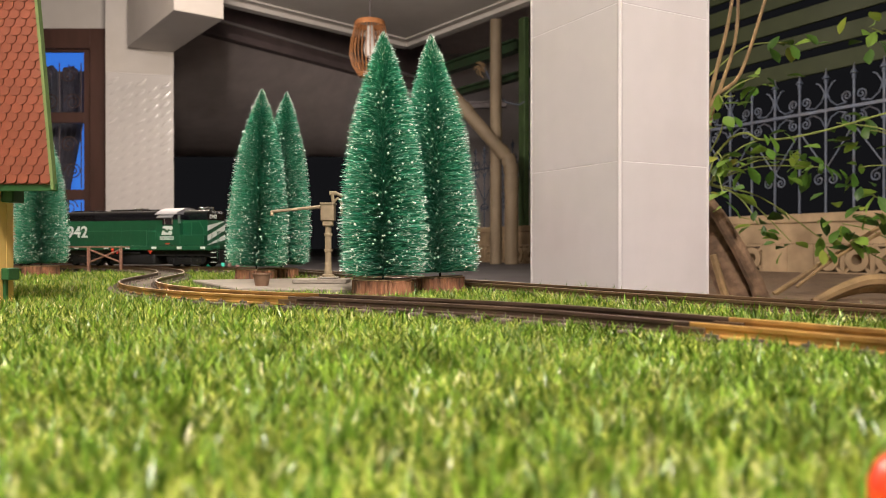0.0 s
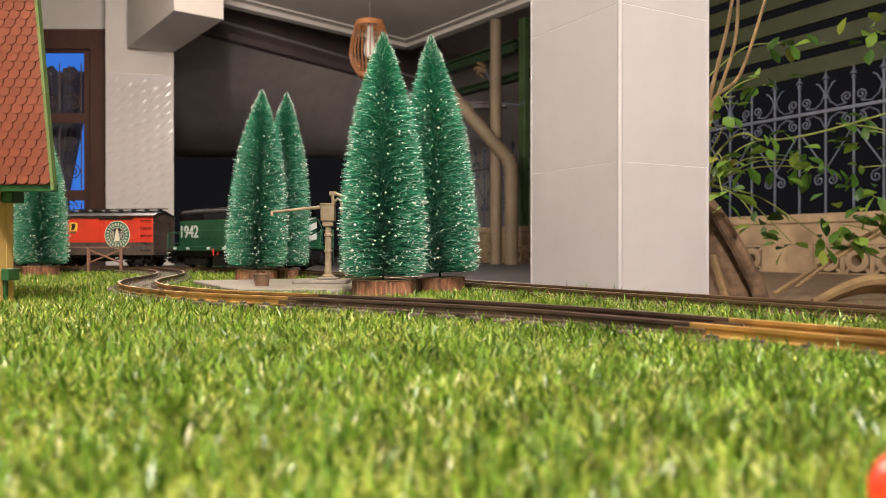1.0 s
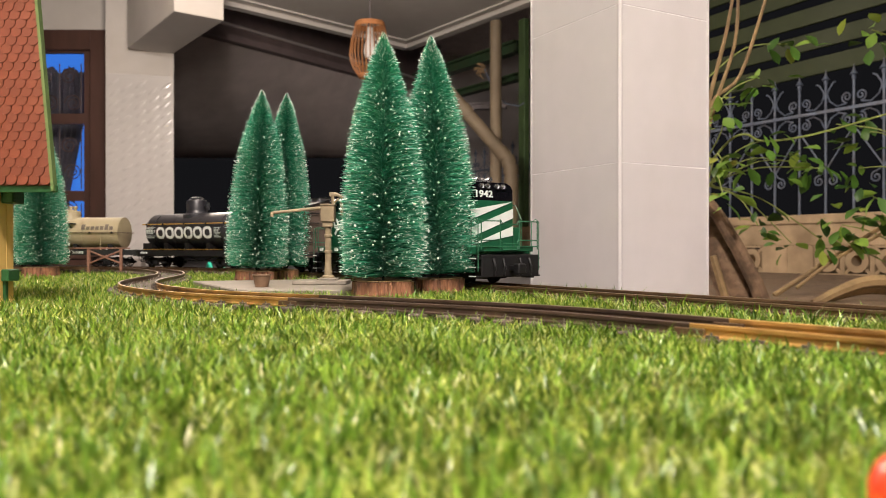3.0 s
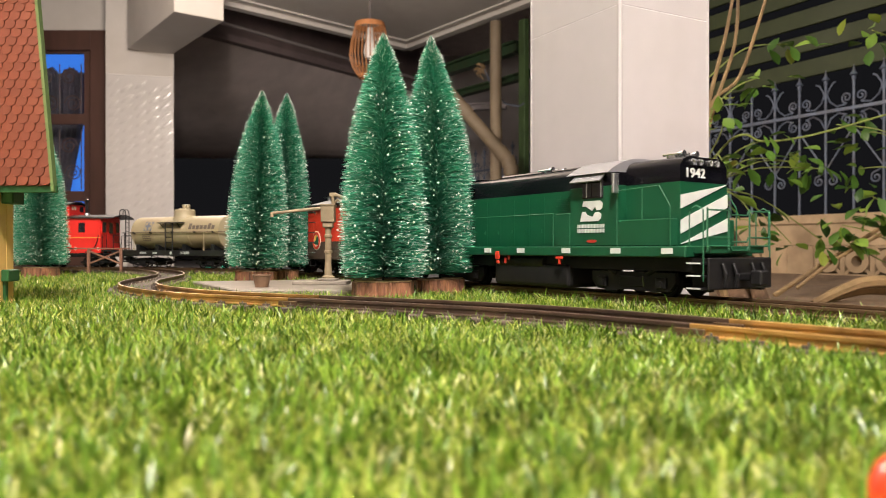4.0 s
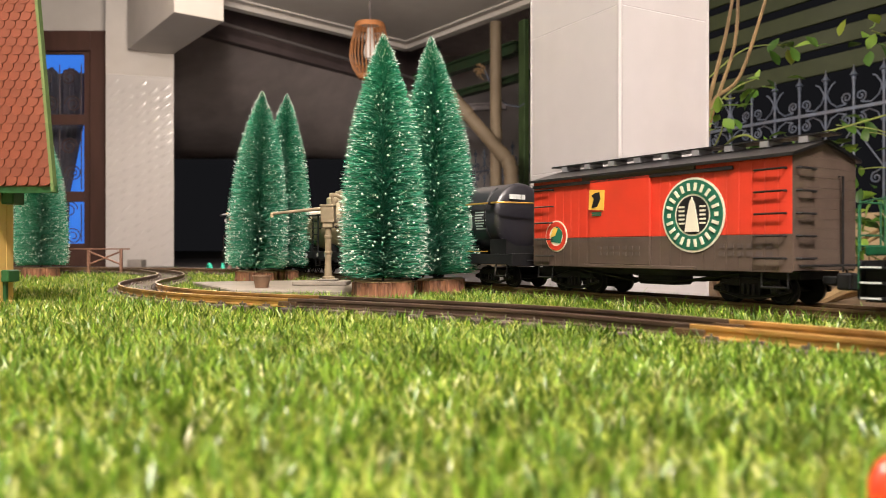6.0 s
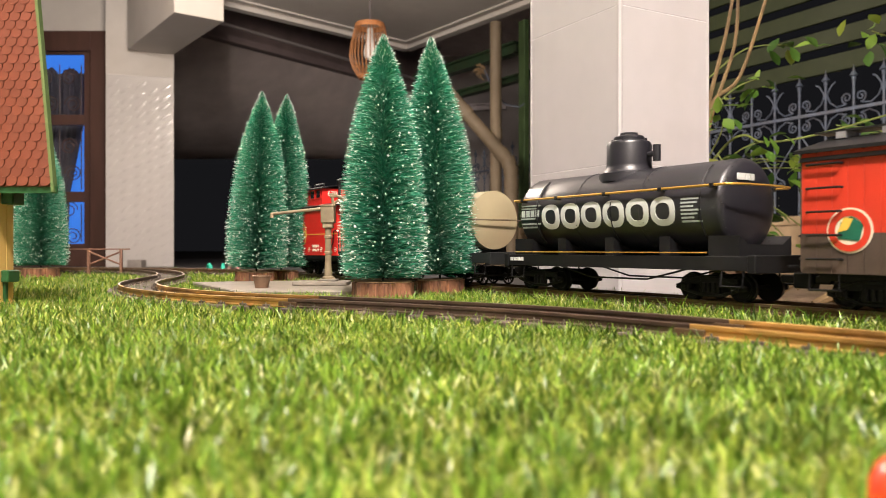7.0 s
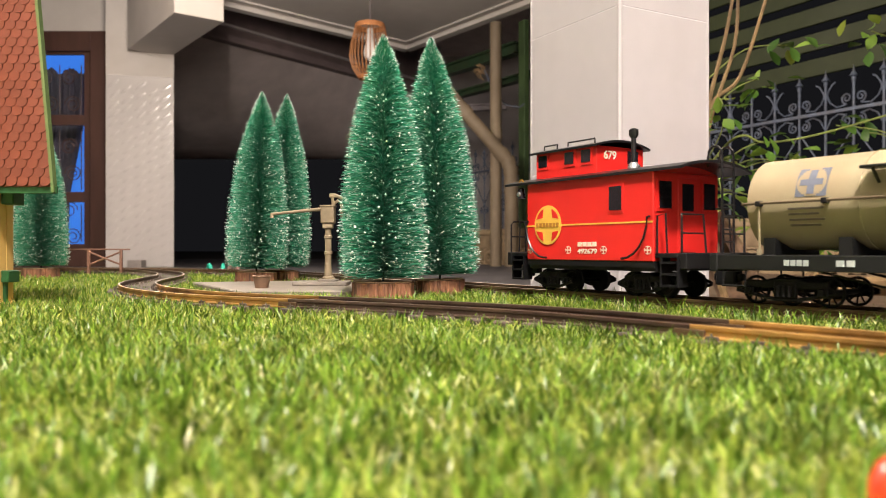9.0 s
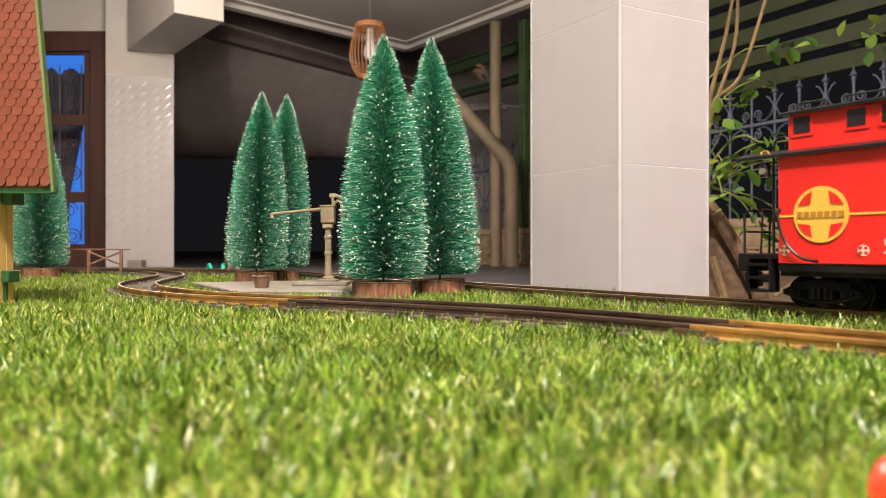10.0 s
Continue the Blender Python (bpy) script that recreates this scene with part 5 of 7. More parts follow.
def locomotive():
    c = thing("diesel_locomotive", "green and black model diesel locomotive with white nose stripes", "toy train",
              "cars of the train")
    W, H = 0.052, 0.036
    part("sill", box(B(), -0.2325, 0.2340, -W, W, 0.0395, 0.050, 0.001), LOCO_GREEN, c)
    part("underframe", box(B(), -0.24, 0.245, -0.040, 0.040, 0.026, 0.0392), CAR_BLACK, c)
    for xa, xb in ((-0.2530, -0.2327), (0.2342, 0.2535)):
        part("end_deck", box(B(), xa, xb, -0.041, 0.041, 0.0430, 0.0500, 0.0008), LOCO_GREEN, c)
    bm = prism(B(), [(-0.221, 0.0502), (0.082, 0.0502), (0.082, 0.112), (-0.221, 0.112)], -H, H)
    hood = part("long_hood", bm, LOCO_GREEN, c)
    # doors with shallow seams and small latches
    n = 11
    for s in (-1, 1):
        for i in range(n):
            bm = B()
            x0 = -0.223 + i * 0.301 / n
            ya, yb = sorted((s * H, s * (H + 0.0004)))
            box(bm, x0 + 0.0003, x0 + 0.301 / n - 0.0003, ya, yb, 0.0525, 0.088 if i < 4 else 0.1075)
            yc, yd = sorted((s * (H + 0.0008), s * (H + 0.0022)))
            box(bm, x0 + 0.022, x0 + 0.0235, yc, yd, 0.066, 0.070)
            part("hood_door", bm, LOCO_GREEN, hood)
    for s in (-1, 1):
        bm = B()
        for k in range(16):
            box(bm, 0.045, 0.076, s * (H + 0.0006) - 0.0004, s * (H + 0.0006) + 0.0004, 0.072 + k * 0.0021, 0.0732 + k * 0.0021)
        part("louvre", bm, LOCO_GREEN, hood)

    def cap(x0, x1):
        pr = [(-H, 0.1122), (-H, 0.1275), (-H + 0.004, 0.1335), (-H + 0.012, 0.1368), (H - 0.012, 0.1368), (H - 0.004, 0.1335), (H, 0.1275), (H, 0.1122)]
        return prism(B(), pr, -x1, -x0, Matrix.Rotation(radians(90), 4, "Z"))

    top = part("hood_roof", cap(-0.221, 0.082), LOCO_BLACK, c, "black upper hood")
    bm = B()
    for s in (-1, 1):
        for k in range(9):
            box(bm, -0.221, -0.115, s * (H + 0.0003) - 0.0006, s * (H + 0.0003) + 0.0006, 0.1140 + k * 0.0015, 0.1147 + k * 0.0015)
    part("grille", bm, LOCO_BLACK, top)
    bm = B()
    for x in (-0.185, -0.135):
        lathe(bm, [(0.021, 0.1365), (0.021, 0.1395), (0.019, 0.1400), (0.004, 0.1405), (0, 0.1405)], 20, Matrix.Translation((x, 0, 0)))
    box(bm, -0.085, -0.005, -0.016, 0.016, 0.1365, 0.1412, 0.002)
    box(bm, 0.015, 0.065, -0.02, 0.02, 0.1365, 0.1400, 0.002)
    part("roof_fan", bm, LOCO_BLACK, top)
    part("short_hood", prism(B(), [(0.148, 0.0502), (0.2155, 0.0502), (0.2155, 0.112), (0.148, 0.112)], -H, H), LOCO_GREEN, c)
    part("short_hood_roof", cap(0.148, 0.2155), LOCO_BLACK, c)
    # cab
    cab = part("cab", box(B(), 0.079, 0.148, -0.0495, 0.0495, 0.0502, 0.113, 0.001), LOCO_GREEN, c)
    part("cab_band", box(B(), 0.0792, 0.1478, -0.0493, 0.0493, 0.1132, 0.126), LOCO_BLACK, cab)
    pr = [(-0.054 + 0.108 * i / 12, 0.1262 + 0.0170 * (1 - abs(-1 + 2 * i / 12) ** 2.2)) for i in range(13)]
    part("cab_roof", prism(B(), pr, -0.139, -0.0785, Matrix.Rotation(radians(90), 4, "Z")), CAB_GREY, cab, "dull silver curved roof")
    # full-width boxes flush with the cab, before and behind it
    for s in (-1, 1):
        ya, yb = sorted((s * (H + 0.0024), s * 0.0492))
        part("walkway_box", box(B(), 0.1482, 0.2150, ya, yb, 0.0502, 0.0765, 0.0008), LOCO_GREEN, c)
        part("walkway_box", box(B(), 0.0560, 0.0788, ya, yb, 0.0502, 0.0865, 0.0008), LOCO_GREEN, c)
    for s in (-1, 1):
        part("window_frame", box(B(), 0.0985, 0.1290, s * 0.0495 - 0.0010, s * 0.0495 + 0.0010, 0.1005, 0.1215, 0.0008), LOCO_BLACK, cab)
        for x in (0.1000, 0.1142):
            part("window_pane", box(B(), x, x + 0.0132, s * 0.0505 - 0.0004, s * 0.0505 + 0.0004, 0.1022, 0.1205), CABGLASS, cab)
        for x in (0.1055, 0.1262):
            part("window_post", box(B(), x, x + 0.0018, s * 0.0508 - 0.0006, s * 0.0508 + 0.0006, 0.1015, 0.1212), SILVER, cab)
        visor = prism(B(), [(s * 0.0498, 0.1245), (s * 0.0498, 0.1258), (s * 0.0590, 0.1182), (s * 0.0582, 0.1172)], -0.132, -0.088, Matrix.Rotation(radians(90), 4, "Z"))
        part("sun_visor", visor, CAB_GREY, cab)
        part("mirror", box(B(), 0.1482, 0.1515, s * 0.0535 - 0.0045, s * 0.0535 + 0.0035, 0.104, 0.124, 0.0005), SILVER, cab)
    # front stripes, as slanted white bands on the nose and hood corner
    bm = B()
    for k in range(3):
        za = 0.038 + k * 0.0240
        pts = [(-H, za), (H, za + 0.0270), (H, za + 0.0400), (-H, za + 0.0130)]
        clipped = [(y, min(max(z, 0.052), 0.1118)) for y, z in pts]
        if max(z for _, z in clipped) - min(z for _, z in clipped) > 0.004:
            prism(bm, clipped, -0.2165, -0.2157, Matrix.Rotation(radians(90), 4, "Z"))
    part("nose_stripe", bm, WHITE_PAINT, c, "white diagonal stripes")
    lettering("1942", 0.0125, WHITE_PAINT, c, pose(0.2161, -0.013, 0.1205, 90, 0, 90), "number", 0.028)
    bm = B()
    for z in (0.1315,):
        for y in (-0.018, -0.008, 0.008, 0.018):
            lathe(bm, [(0.0036, 0), (0.0036, 0.003), (0.003, 0.003), (0.0028, 0.0015), (0, 0.001)], 12, pose(0.2153, y, z, 0, 90, 0))
    part("headlight", bm, SILVER, c)
    # sides
    lettering("1942", 0.040, WHITE_PAINT, c, pose(-0.1750, -H - 0.0006, 0.0838, 90, 0, 0), "number", 0.079)
    lettering("1942", 0.037, WHITE_PAINT, c, pose(-0.178, H + 0.0012, 0.0835, 90, 0, 180), "number", 0.078)
    bm = prism(B(), [(0.1006, 0.0980), (0.0986, 0.0925), (0.1040, 0.0925), (0.1079, 0.0905), (0.1130, 0.0875), (0.1181, 0.0915), (0.1198, 0.0880), (0.1249, 0.0880), (0.1279, 0.0905),
                     (0.1284, 0.0950), (0.1249, 0.0980)], -0.0502, -0.0497)
    prism(bm, [(0.0955, 0.0765), (0.0989, 0.0868), (0.1034, 0.0868), (0.1057, 0.0835), (0.1141, 0.0810), (0.1175, 0.0860), (0.1237, 0.0860), (0.1263, 0.0835), (0.1257, 0.0790),
               (0.1221, 0.0765)], -0.0502, -0.0497)
    part("emblem", bm, WHITE_PAINT, cab)
    bars(cab, 0.091, 0.131, 0.0640, 0.0740, -0.0499, GREY_PRINT, 2, 9, "print_bar", 0.22)
    prism_b = B()
    lathe(prism_b, [(0.0075, 0), (0.0075, 0.0006), (0, 0.0006)], 20, pose(0.1125, -0.0495, 0.0555, 90, 0, 0) @ Matrix.Diagonal((1, 0.22, 1, 1)))
    part("badge", prism_b, RED_DARK, cab)
    me = as_mesh("reflector", box(B(), -0.0065, 0.0065, -0.0006, 0.0006, -0.0028, 0.0028), WHITE_PAINT)
    for x in (-0.2160, -0.1560, -0.065, -0.001, 0.076, 0.1485, 0.2135):
        for s in (-1, 1):
            part("reflector", me, WHITE_PAINT, c, at=pose(x, s * (W + 0.0004), 0.0455))
    # handrails
    bm = B()
    for s in (-1, 1):
        y = s * (W - 0.001)
        tube(bm, [(-0.252, y, 0.082), (-0.240, y, 0.0845), (-0.09, y, 0.0865), (0.055, y, 0.0865)], 0.0007, 5)
        for x in (-0.2335, 0.054):
            rod(bm, (x, y, 0.049), (x, y, 0.0865), 0.0007, seg=5)
        tube(bm, [(0.149, y, 0.106), (0.203, y, 0.108), (0.216, y, 0.088), (0.216, y, 0.05)], 0.0007, 5)
        rod(bm, (0.182, y, 0.076), (0.182, y, 0.107), 0.0006, seg=5)
        tube(bm, [(0.253, y, 0.018), (0.253, y, 0.083), (0.246, y, 0.087), (0.238, y, 0.083), (0.238, y, 0.05)], 0.0007, 5)
        tube(bm, [(-0.2525, y, 0.018), (-0.2525, y, 0.081), (-0.250, y, 0.083)], 0.0007, 5)
    for x in (0.2545, -0.2535):
        for z in (0.050, 0.058, 0.083):
            tube(bm, [(x, -0.047, z), (x, -0.014, z), (x, -0.012, z - 0.004), (x, 0.012, z - 0.004), (x, 0.014, z), (x, 0.047, z)], 0.0008, 5)
        for y in (-0.047, -0.016, 0.016, 0.047):
            rod(bm, (x, y, 0.046), (x, y, 0.085), 0.0009, seg=5)
    part("handrail", bm, mat("handrail_green", (0.018, 0.105, 0.052), 0.4), c)
    # steps and pilots
    for x, way in ((0.2440, 1), (-0.2425, -1)):
        for s in (-1, 1):
            ya, yb = sorted((s * 0.040, s * 0.053))
            ye, yf = sorted((s * 0.0531, s * 0.0539))
            panel = part("step_panel", box(B(), x - 0.0095, x + 0.0095, min(s * 0.036, s * 0.042), max(s * 0.036, s * 0.042), 0.008, 0.0392), CAR_BLACK, c)
            for k in range(3):
                part("step", box(B(), x - 0.0090, x + 0.0090, ya, yb, 0.010 + k * 0.0115, 0.012 + k * 0.0115), CAR_BLACK, panel)
                part("step_edge", box(B(), x - 0.0075, x + 0.0075, ye, yf, 0.0107 + k * 0.0115, 0.0120 + k * 0.0115), WHITE_PAINT, panel, "white step edge")
        bm = box(B(), x + way * 0.0115 - 0.0015, x + way * 0.0115 + 0.0015, -0.048, 0.048, 0.010, 0.0392, 0.001)
        for y in (-0.030, -0.014, 0.014, 0.030):
            tube(bm, [(x + way * 0.0140, y, 0.034), (x + way * 0.018, y, 0.024), (x + way * 0.016, y, 0.012)], 0.0018, 6)
        part("pilot", bm, CAR_BLACK, c)
        coupler(c, x + way * 0.0125, way)
    bm = box(B(), -0.062, 0.072, -0.045, 0.045, 0.0040, 0.030, 0.005, 3)
    for s in (-1, 1):
        rod(bm, (-0.05, s * 0.040, 0.032), (0.03, s * 0.040, 0.032), 0.0065, seg=14)
    part("fuel_tank", bm, CAR_BLACK, c)
    bm = box(B(), -0.0495, -0.0420, -0.0535, -0.0505, 0.0345, 0.0445, 0.0014, 2)
    box(bm, -0.0480, -0.0430, -0.0530, -0.0505, 0.0295, 0.0330, 0.0005)
    part("valve", bm, RED_BOX, c, "small red valve")
    for x, z in ((-0.0365, 0.0335), (-0.0300, 0.0375)):
        part("cap", box(B(), x - 0.0020, x + 0.0020, -0.0480, -0.0455, z - 0.0038, z + 0.0038, 0.0010), RED_DARK, c, "dull red cap")
    bm = box(B(), 0.0600, 0.0712, -0.0535, -0.0515, 0.0360, 0.0388, 0.0006)
    box(bm, 0.0640, 0.0668, -0.0530, -0.0510, 0.0305, 0.0362)
    part("valve", bm, RED_BOX, c, "small red valve")
    bogie(c, 0.155, 0.078, (-0.037, 0.037), loco=True)
    bogie(c, -0.150, 0.078, (-0.037, 0.037), loco=True)
    # horns
    for x in (0.186, -0.005):
        bm = box(B(), x - 0.004, x + 0.004, -0.012, 0.012, 0.1385, 0.1415)
        for k, y in enumerate((-0.010, 0.0, 0.010)):
            d = -1 if k == 1 else 1
            tube(bm, [(x - d * 0.012, y, 0.1425), (x + d * 0.006, y, 0.1425), (x + d * 0.012, y, 0.1425), (x + d * 0.014, y, 0.1425)],
                 [0.0014, 0.0016, 0.0026, 0.0034], 8)
        rod(bm, (x, 0, 0.134), (x, 0, 0.142), 0.003, seg=8)
        part("horn", bm, SILVER, c, "silver horn cluster")
    return c


def disc(car, x, z, y, r, material, name, t=0.0006, seg=36, inner=0.0):
    if inner:
        prof = [(inner, 0), (r, 0), (r, t), (inner, t), (inner, 0)]
        bm = B()
        rings = [[bm.verts.new((x + rr * math.cos(k * math.tau / seg), y - h, z + rr * math.sin(k * math.tau / seg))) for k in range(seg)] for rr, h in prof[:4]]
        for i in range(4):
            a, b2 = rings[i], rings[(i + 1) % 4]
            for k in range(seg):
                bm.faces.new((a[k], a[(k + 1) % seg], b2[(k + 1) % seg], b2[k]))
    else:
        bm = lathe(B(), [(r, 0), (r, t), (0, t)], seg, pose(x, y, z, 90, 0, 0))
    return part(name, bm, material, car)


def boxcar():
    c = thing("boxcar", "orange-red and brown wooden model boxcar with a black roof", "toy train", "cars of the train")
    hl, W = 0.1590, 0.0480
    body = part("body", box(B(), -hl, hl, -W + 0.0015, W - 0.0015, 0.030, 0.124), BROWN_BOX, c)
    n = 26
    for s in (-1, 1):
        bm, bm2 = B(), B()
        for i in range(n):
            x0, x1 = -hl + i * 2 * hl / n, -hl + (i + 1) * 2 * hl / n
            ya, yb = sorted((s * (W - 0.0014), s * W))
            box(bm2, x0 + 0.0001, x1 - 0.0001, ya, yb, 0.0286, 0.0598, 0.00015)
            if i < n:
                box(bm, x0 + 0.0001, x1 - 0.0001, ya, yb, 0.0600, 0.1240, 0.0003)
        part("upper_planks", bm, RED_BOX, body, "orange-red boarded upper side")
        part("lower_planks", bm2, BROWN_BOX, body)
        ya, yb = sorted((s * W, s * (W + 0.003)))
        d = part("door", box(B(), -0.0665, 0.0141, ya, yb, 0.0600, 0.1200, 0.0005), RED_BOX, body)
        part("door_foot", box(B(), -0.0665, 0.0141, ya, yb, 0.0320, 0.0598, 0.0005), BROWN_BOX, d)
        for za, zb in ((0.1205, 0.1245), (0.0285, 0.0318)):
            part("door_rail", box(B(), -0.0785, 0.0655, ya, yb + 0.0005, za, zb, 0.0004), BROWN_BOX, body)
        part("fascia", box(B(), -hl, 0.105, ya, yb - 0.001 if s > 0 else yb, 0.1170, 0.1204, 0.0003), ROOF_BLACK, body)
        # corner ladders
        for k in range(5):
            z = 0.040 + k * 0.0185
            for xe in (hl - 0.019, -hl + 0.019):
                bm = tube(B(), [(xe - 0.014, s * W, z), (xe - 0.013, s * (W + 0.004), z), (xe + 0.013, s * (W + 0.004), z), (xe + 0.014, s * W, z)], 0.0010, 5)
                part("ladder_rung", bm, ROOF_BLACK, body)
        bm = B()
        for xe in (hl - 0.017, -hl + 0.017):
            tube(bm, [(xe - 0.012, s * (W - 0.003), 0.030), (xe - 0.012, s * (W - 0.002), 0.0155), (xe + 0.012, s * (W - 0.002), 0.0155), (xe + 0.012, s * (W - 0.003), 0.030)], 0.0012, 5)
        part("stirrup", bm, ROOF_BLACK, body)
    for e in (-1, 1):
        xa, xb = sorted((e * hl, e * (hl + 0.001)))
        bm = B()
        for k in range(11):
            box(bm, xa, xb, -W, W, 0.030 + k * 0.0086, 0.0385 + k * 0.0086, 0.0001)
        prism(bm, [(-W, 0.1246), (W, 0.1246), (0, 0.138)], -xb, -xa, Matrix.Rotation(radians(90), 4, "Z"))
        part("end_planks", bm, BROWN_BOX, body)
        bm = B()
        xo = e * (hl + 0.005)
        for k in range(5):
            z = 0.040 + k * 0.0185
            tube(bm, [(e * hl, -0.044, z), (xo, -0.043, z), (xo, -0.021, z), (e * hl, -0.020, z)], 0.0010, 5)
        tube(bm, [(e * hl, 0.02, 0.11), (xo, 0.02, 0.11), (xo, 0.02, 0.028)], 0.0010, 5)
        tube(bm, [(xo + e * 0.004, -0.052, 0.034), (xo + e * 0.004, 0.052, 0.034)], 0.0012, 5)
        part("grab_iron", bm, ROOF_BLACK, body)
        coupler(c, e * hl, e)
    zz = Matrix.Rotation(radians(90), 4, "Z")
    roof = part("roof", prism(B(), [(-W - 0.005, 0.1235), (-W - 0.005, 0.1262), (0, 0.1405), (W + 0.005, 0.1262), (W + 0.005, 0.1235), (0, 0.1378)],
                              -hl - 0.004, hl + 0.004, zz), ROOF_BLACK, c)
    bm = B()
    for y in (-0.0085, -0.001, 0.0065):
        box(bm, -hl - 0.010, hl + 0.010, y - 0.0032, y + 0.0032, 0.1440, 0.1456)
    part("running_board", bm, ROOF_BLACK, roof)
    bracket = as_mesh("board_bracket", box(B(), -0.0040, 0.0040, -0.012, 0.010, 0.1385, 0.1438), CAB_GREY)
    for k in range(9):
        part("board_bracket", bracket, CAB_GREY, roof, "pale running board bracket", at=pose(-hl + 0.012 + k * (2 * hl - 0.024) / 8, 0, 0))
    for s in (-1,):
        y = -W
        disc(c, 0.0625, 0.079, y - 0.0002, 0.0345, CREAM_PRINT, "emblem_disc", 0.0006)
        disc(c, 0.0625, 0.079, y - 0.0008, 0.0325, GREEN_RING, "emblem_ring", 0.0005, inner=0.0195)
        disc(c, 0.0625, 0.079, y - 0.0008, 0.0178, ROOF_BLACK, "emblem_core", 0.0005)
        bm = B()
        prism(bm, [(0.0545, 0.0635), (0.0570, 0.078), (0.0595, 0.089), (0.0625, 0.0955), (0.0655, 0.089), (0.0680, 0.078), (0.0705, 0.0635)], y - 0.0022, y - 0.0014)
        for k in range(5):
            for e in (-1, 1):
                box(bm, 0.0625 + e * 0.0115 - 0.0032, 0.0625 + e * 0.0115 + 0.0032, y - 0.0019, y - 0.0014, 0.0705 + k * 0.0038, 0.0722 + k * 0.0038)
        part("emblem_shape", bm, CREAM_PRINT, c)
        bm = B()
        for k in range(22):
            a = k * math.tau / 22
            if abs(math.sin(a)) > 0.28:
                m = pose(0.0625, y - 0.0018, 0.079) @ Matrix.Rotation(a, 4, "Y") @ pose(0.026, 0, 0)
                box(bm, -0.0036, 0.0036, -0.0004, 0.0004, -0.0014, 0.0014, m=m)
        for e in (-1, 1):
            box(bm, 0.0625 + e * 0.026 - 0.002, 0.0625 + e * 0.026 + 0.002, y - 0.0019, y - 0.0013, 0.077, 0.081)
        part("emblem_letters_bar", bm, CREAM_PRINT, c)
        m = pose(-0.0555, y - 0.0038, 0.099, 0, 4, 0)
        part("small_sign", box(B(), -0.0105, 0.0105, -0.0006, 0.0006, -0.0105, 0.0105, m=m), YELLOW, c, "yellow square sign")
        bm = B()
        prism(bm, [(-0.006, -0.009), (0.002, -0.007), (0.006, 0.001), (0.004, 0.008), (-0.002, 0.007), (-0.007, 0.004), (-0.003, 0.001)], -0.0012, -0.0006, m)
        part("sign_shape", bm, ROOF_BLACK, c)
        bars(c, -0.0655, -0.0465, 0.082, 0.0865, y - 0.0034, GREEN_RING, 2, 1, "print_bar", 0.3)
        disc(c, -0.1205, 0.062, y - 0.0002, 0.0175, CREAM_PRINT, "round_badge")
        disc(c, -0.1205, 0.062, y - 0.0008, 0.0160, RED_BOX, "round_badge_ring", inner=0.011)
        bm = prism(B(), [(-0.130, 0.056), (-0.113, 0.054), (-0.110, 0.066), (-0.119, 0.073), (-0.127, 0.068)], y - 0.0013, y - 0.0008)
        part("round_badge_shape", bm, GREEN_RING, c)
        bm = prism(B(), [(-0.1295, 0.0605), (-0.1215, 0.0625), (-0.1170, 0.0710), (-0.1240, 0.0720)], y - 0.0018, y - 0.0014)
        part("round_badge_flash", bm, YELLOW, c)
    bars(c, 0.0885, 0.1435, 0.040, 0.054, -W - 0.0001, mat("faint_print", (0.072, 0.054, 0.046), 0.7), 2, 6, gap=0.4)
    bars(c, -0.0565, 0.0035, 0.040, 0.052, -W - 0.0031, mat("faint_print_door", (0.070, 0.052, 0.044), 0.7), 2, 7, gap=0.4)
    bm = box(B(), -hl + 0.004, hl - 0.004, -0.030, 0.030, 0.022, 0.0285)
    for s in (-1, 1):
        for y in (0.012, 0.032):
            tube(bm, [(-0.10, s * y, 0.026), (-0.03, s * y, 0.016), (0.03, s * y, 0.016), (0.10, s * y, 0.026)], 0.0011, 5)
    box(bm, -0.03, 0.02, -0.02, 0.01, 0.012, 0.024, 0.003)
    part("underframe", bm, CAR_BLACK, c)
    bogie(c, 0.110, 0.060, (-0.025, 0.025))
    bogie(c, -0.110, 0.060, (-0.025, 0.025))
    return c


def wrap(bm, x0, x1, z0, z1, r, cz, t=0.0005, n=6):
    """A thin patch lying on the -y side of a lying cylinder."""
    rows = []
    for k in range(n + 1):
        z = z0 + (z1 - z0) * k / n
        a = math.asin(max(-1, min(1, (z - cz) / r)))
        rows.append([bm.verts.new((x, -(r + h) * math.cos(a), cz + (r + h) * math.sin(a))) for x, h in ((x0, t), (x1, t), (x1, -t), (x0, -t))])
    for a, b2 in zip(rows, rows[1:]):
        for k in range(4):
            bm.faces.new((a[k], a[(k + 1) % 4], b2[(k + 1) % 4], b2[k]))
    bm.faces.new(rows[0])
    bm.faces.new(rows[-1][::-1])
    return bm


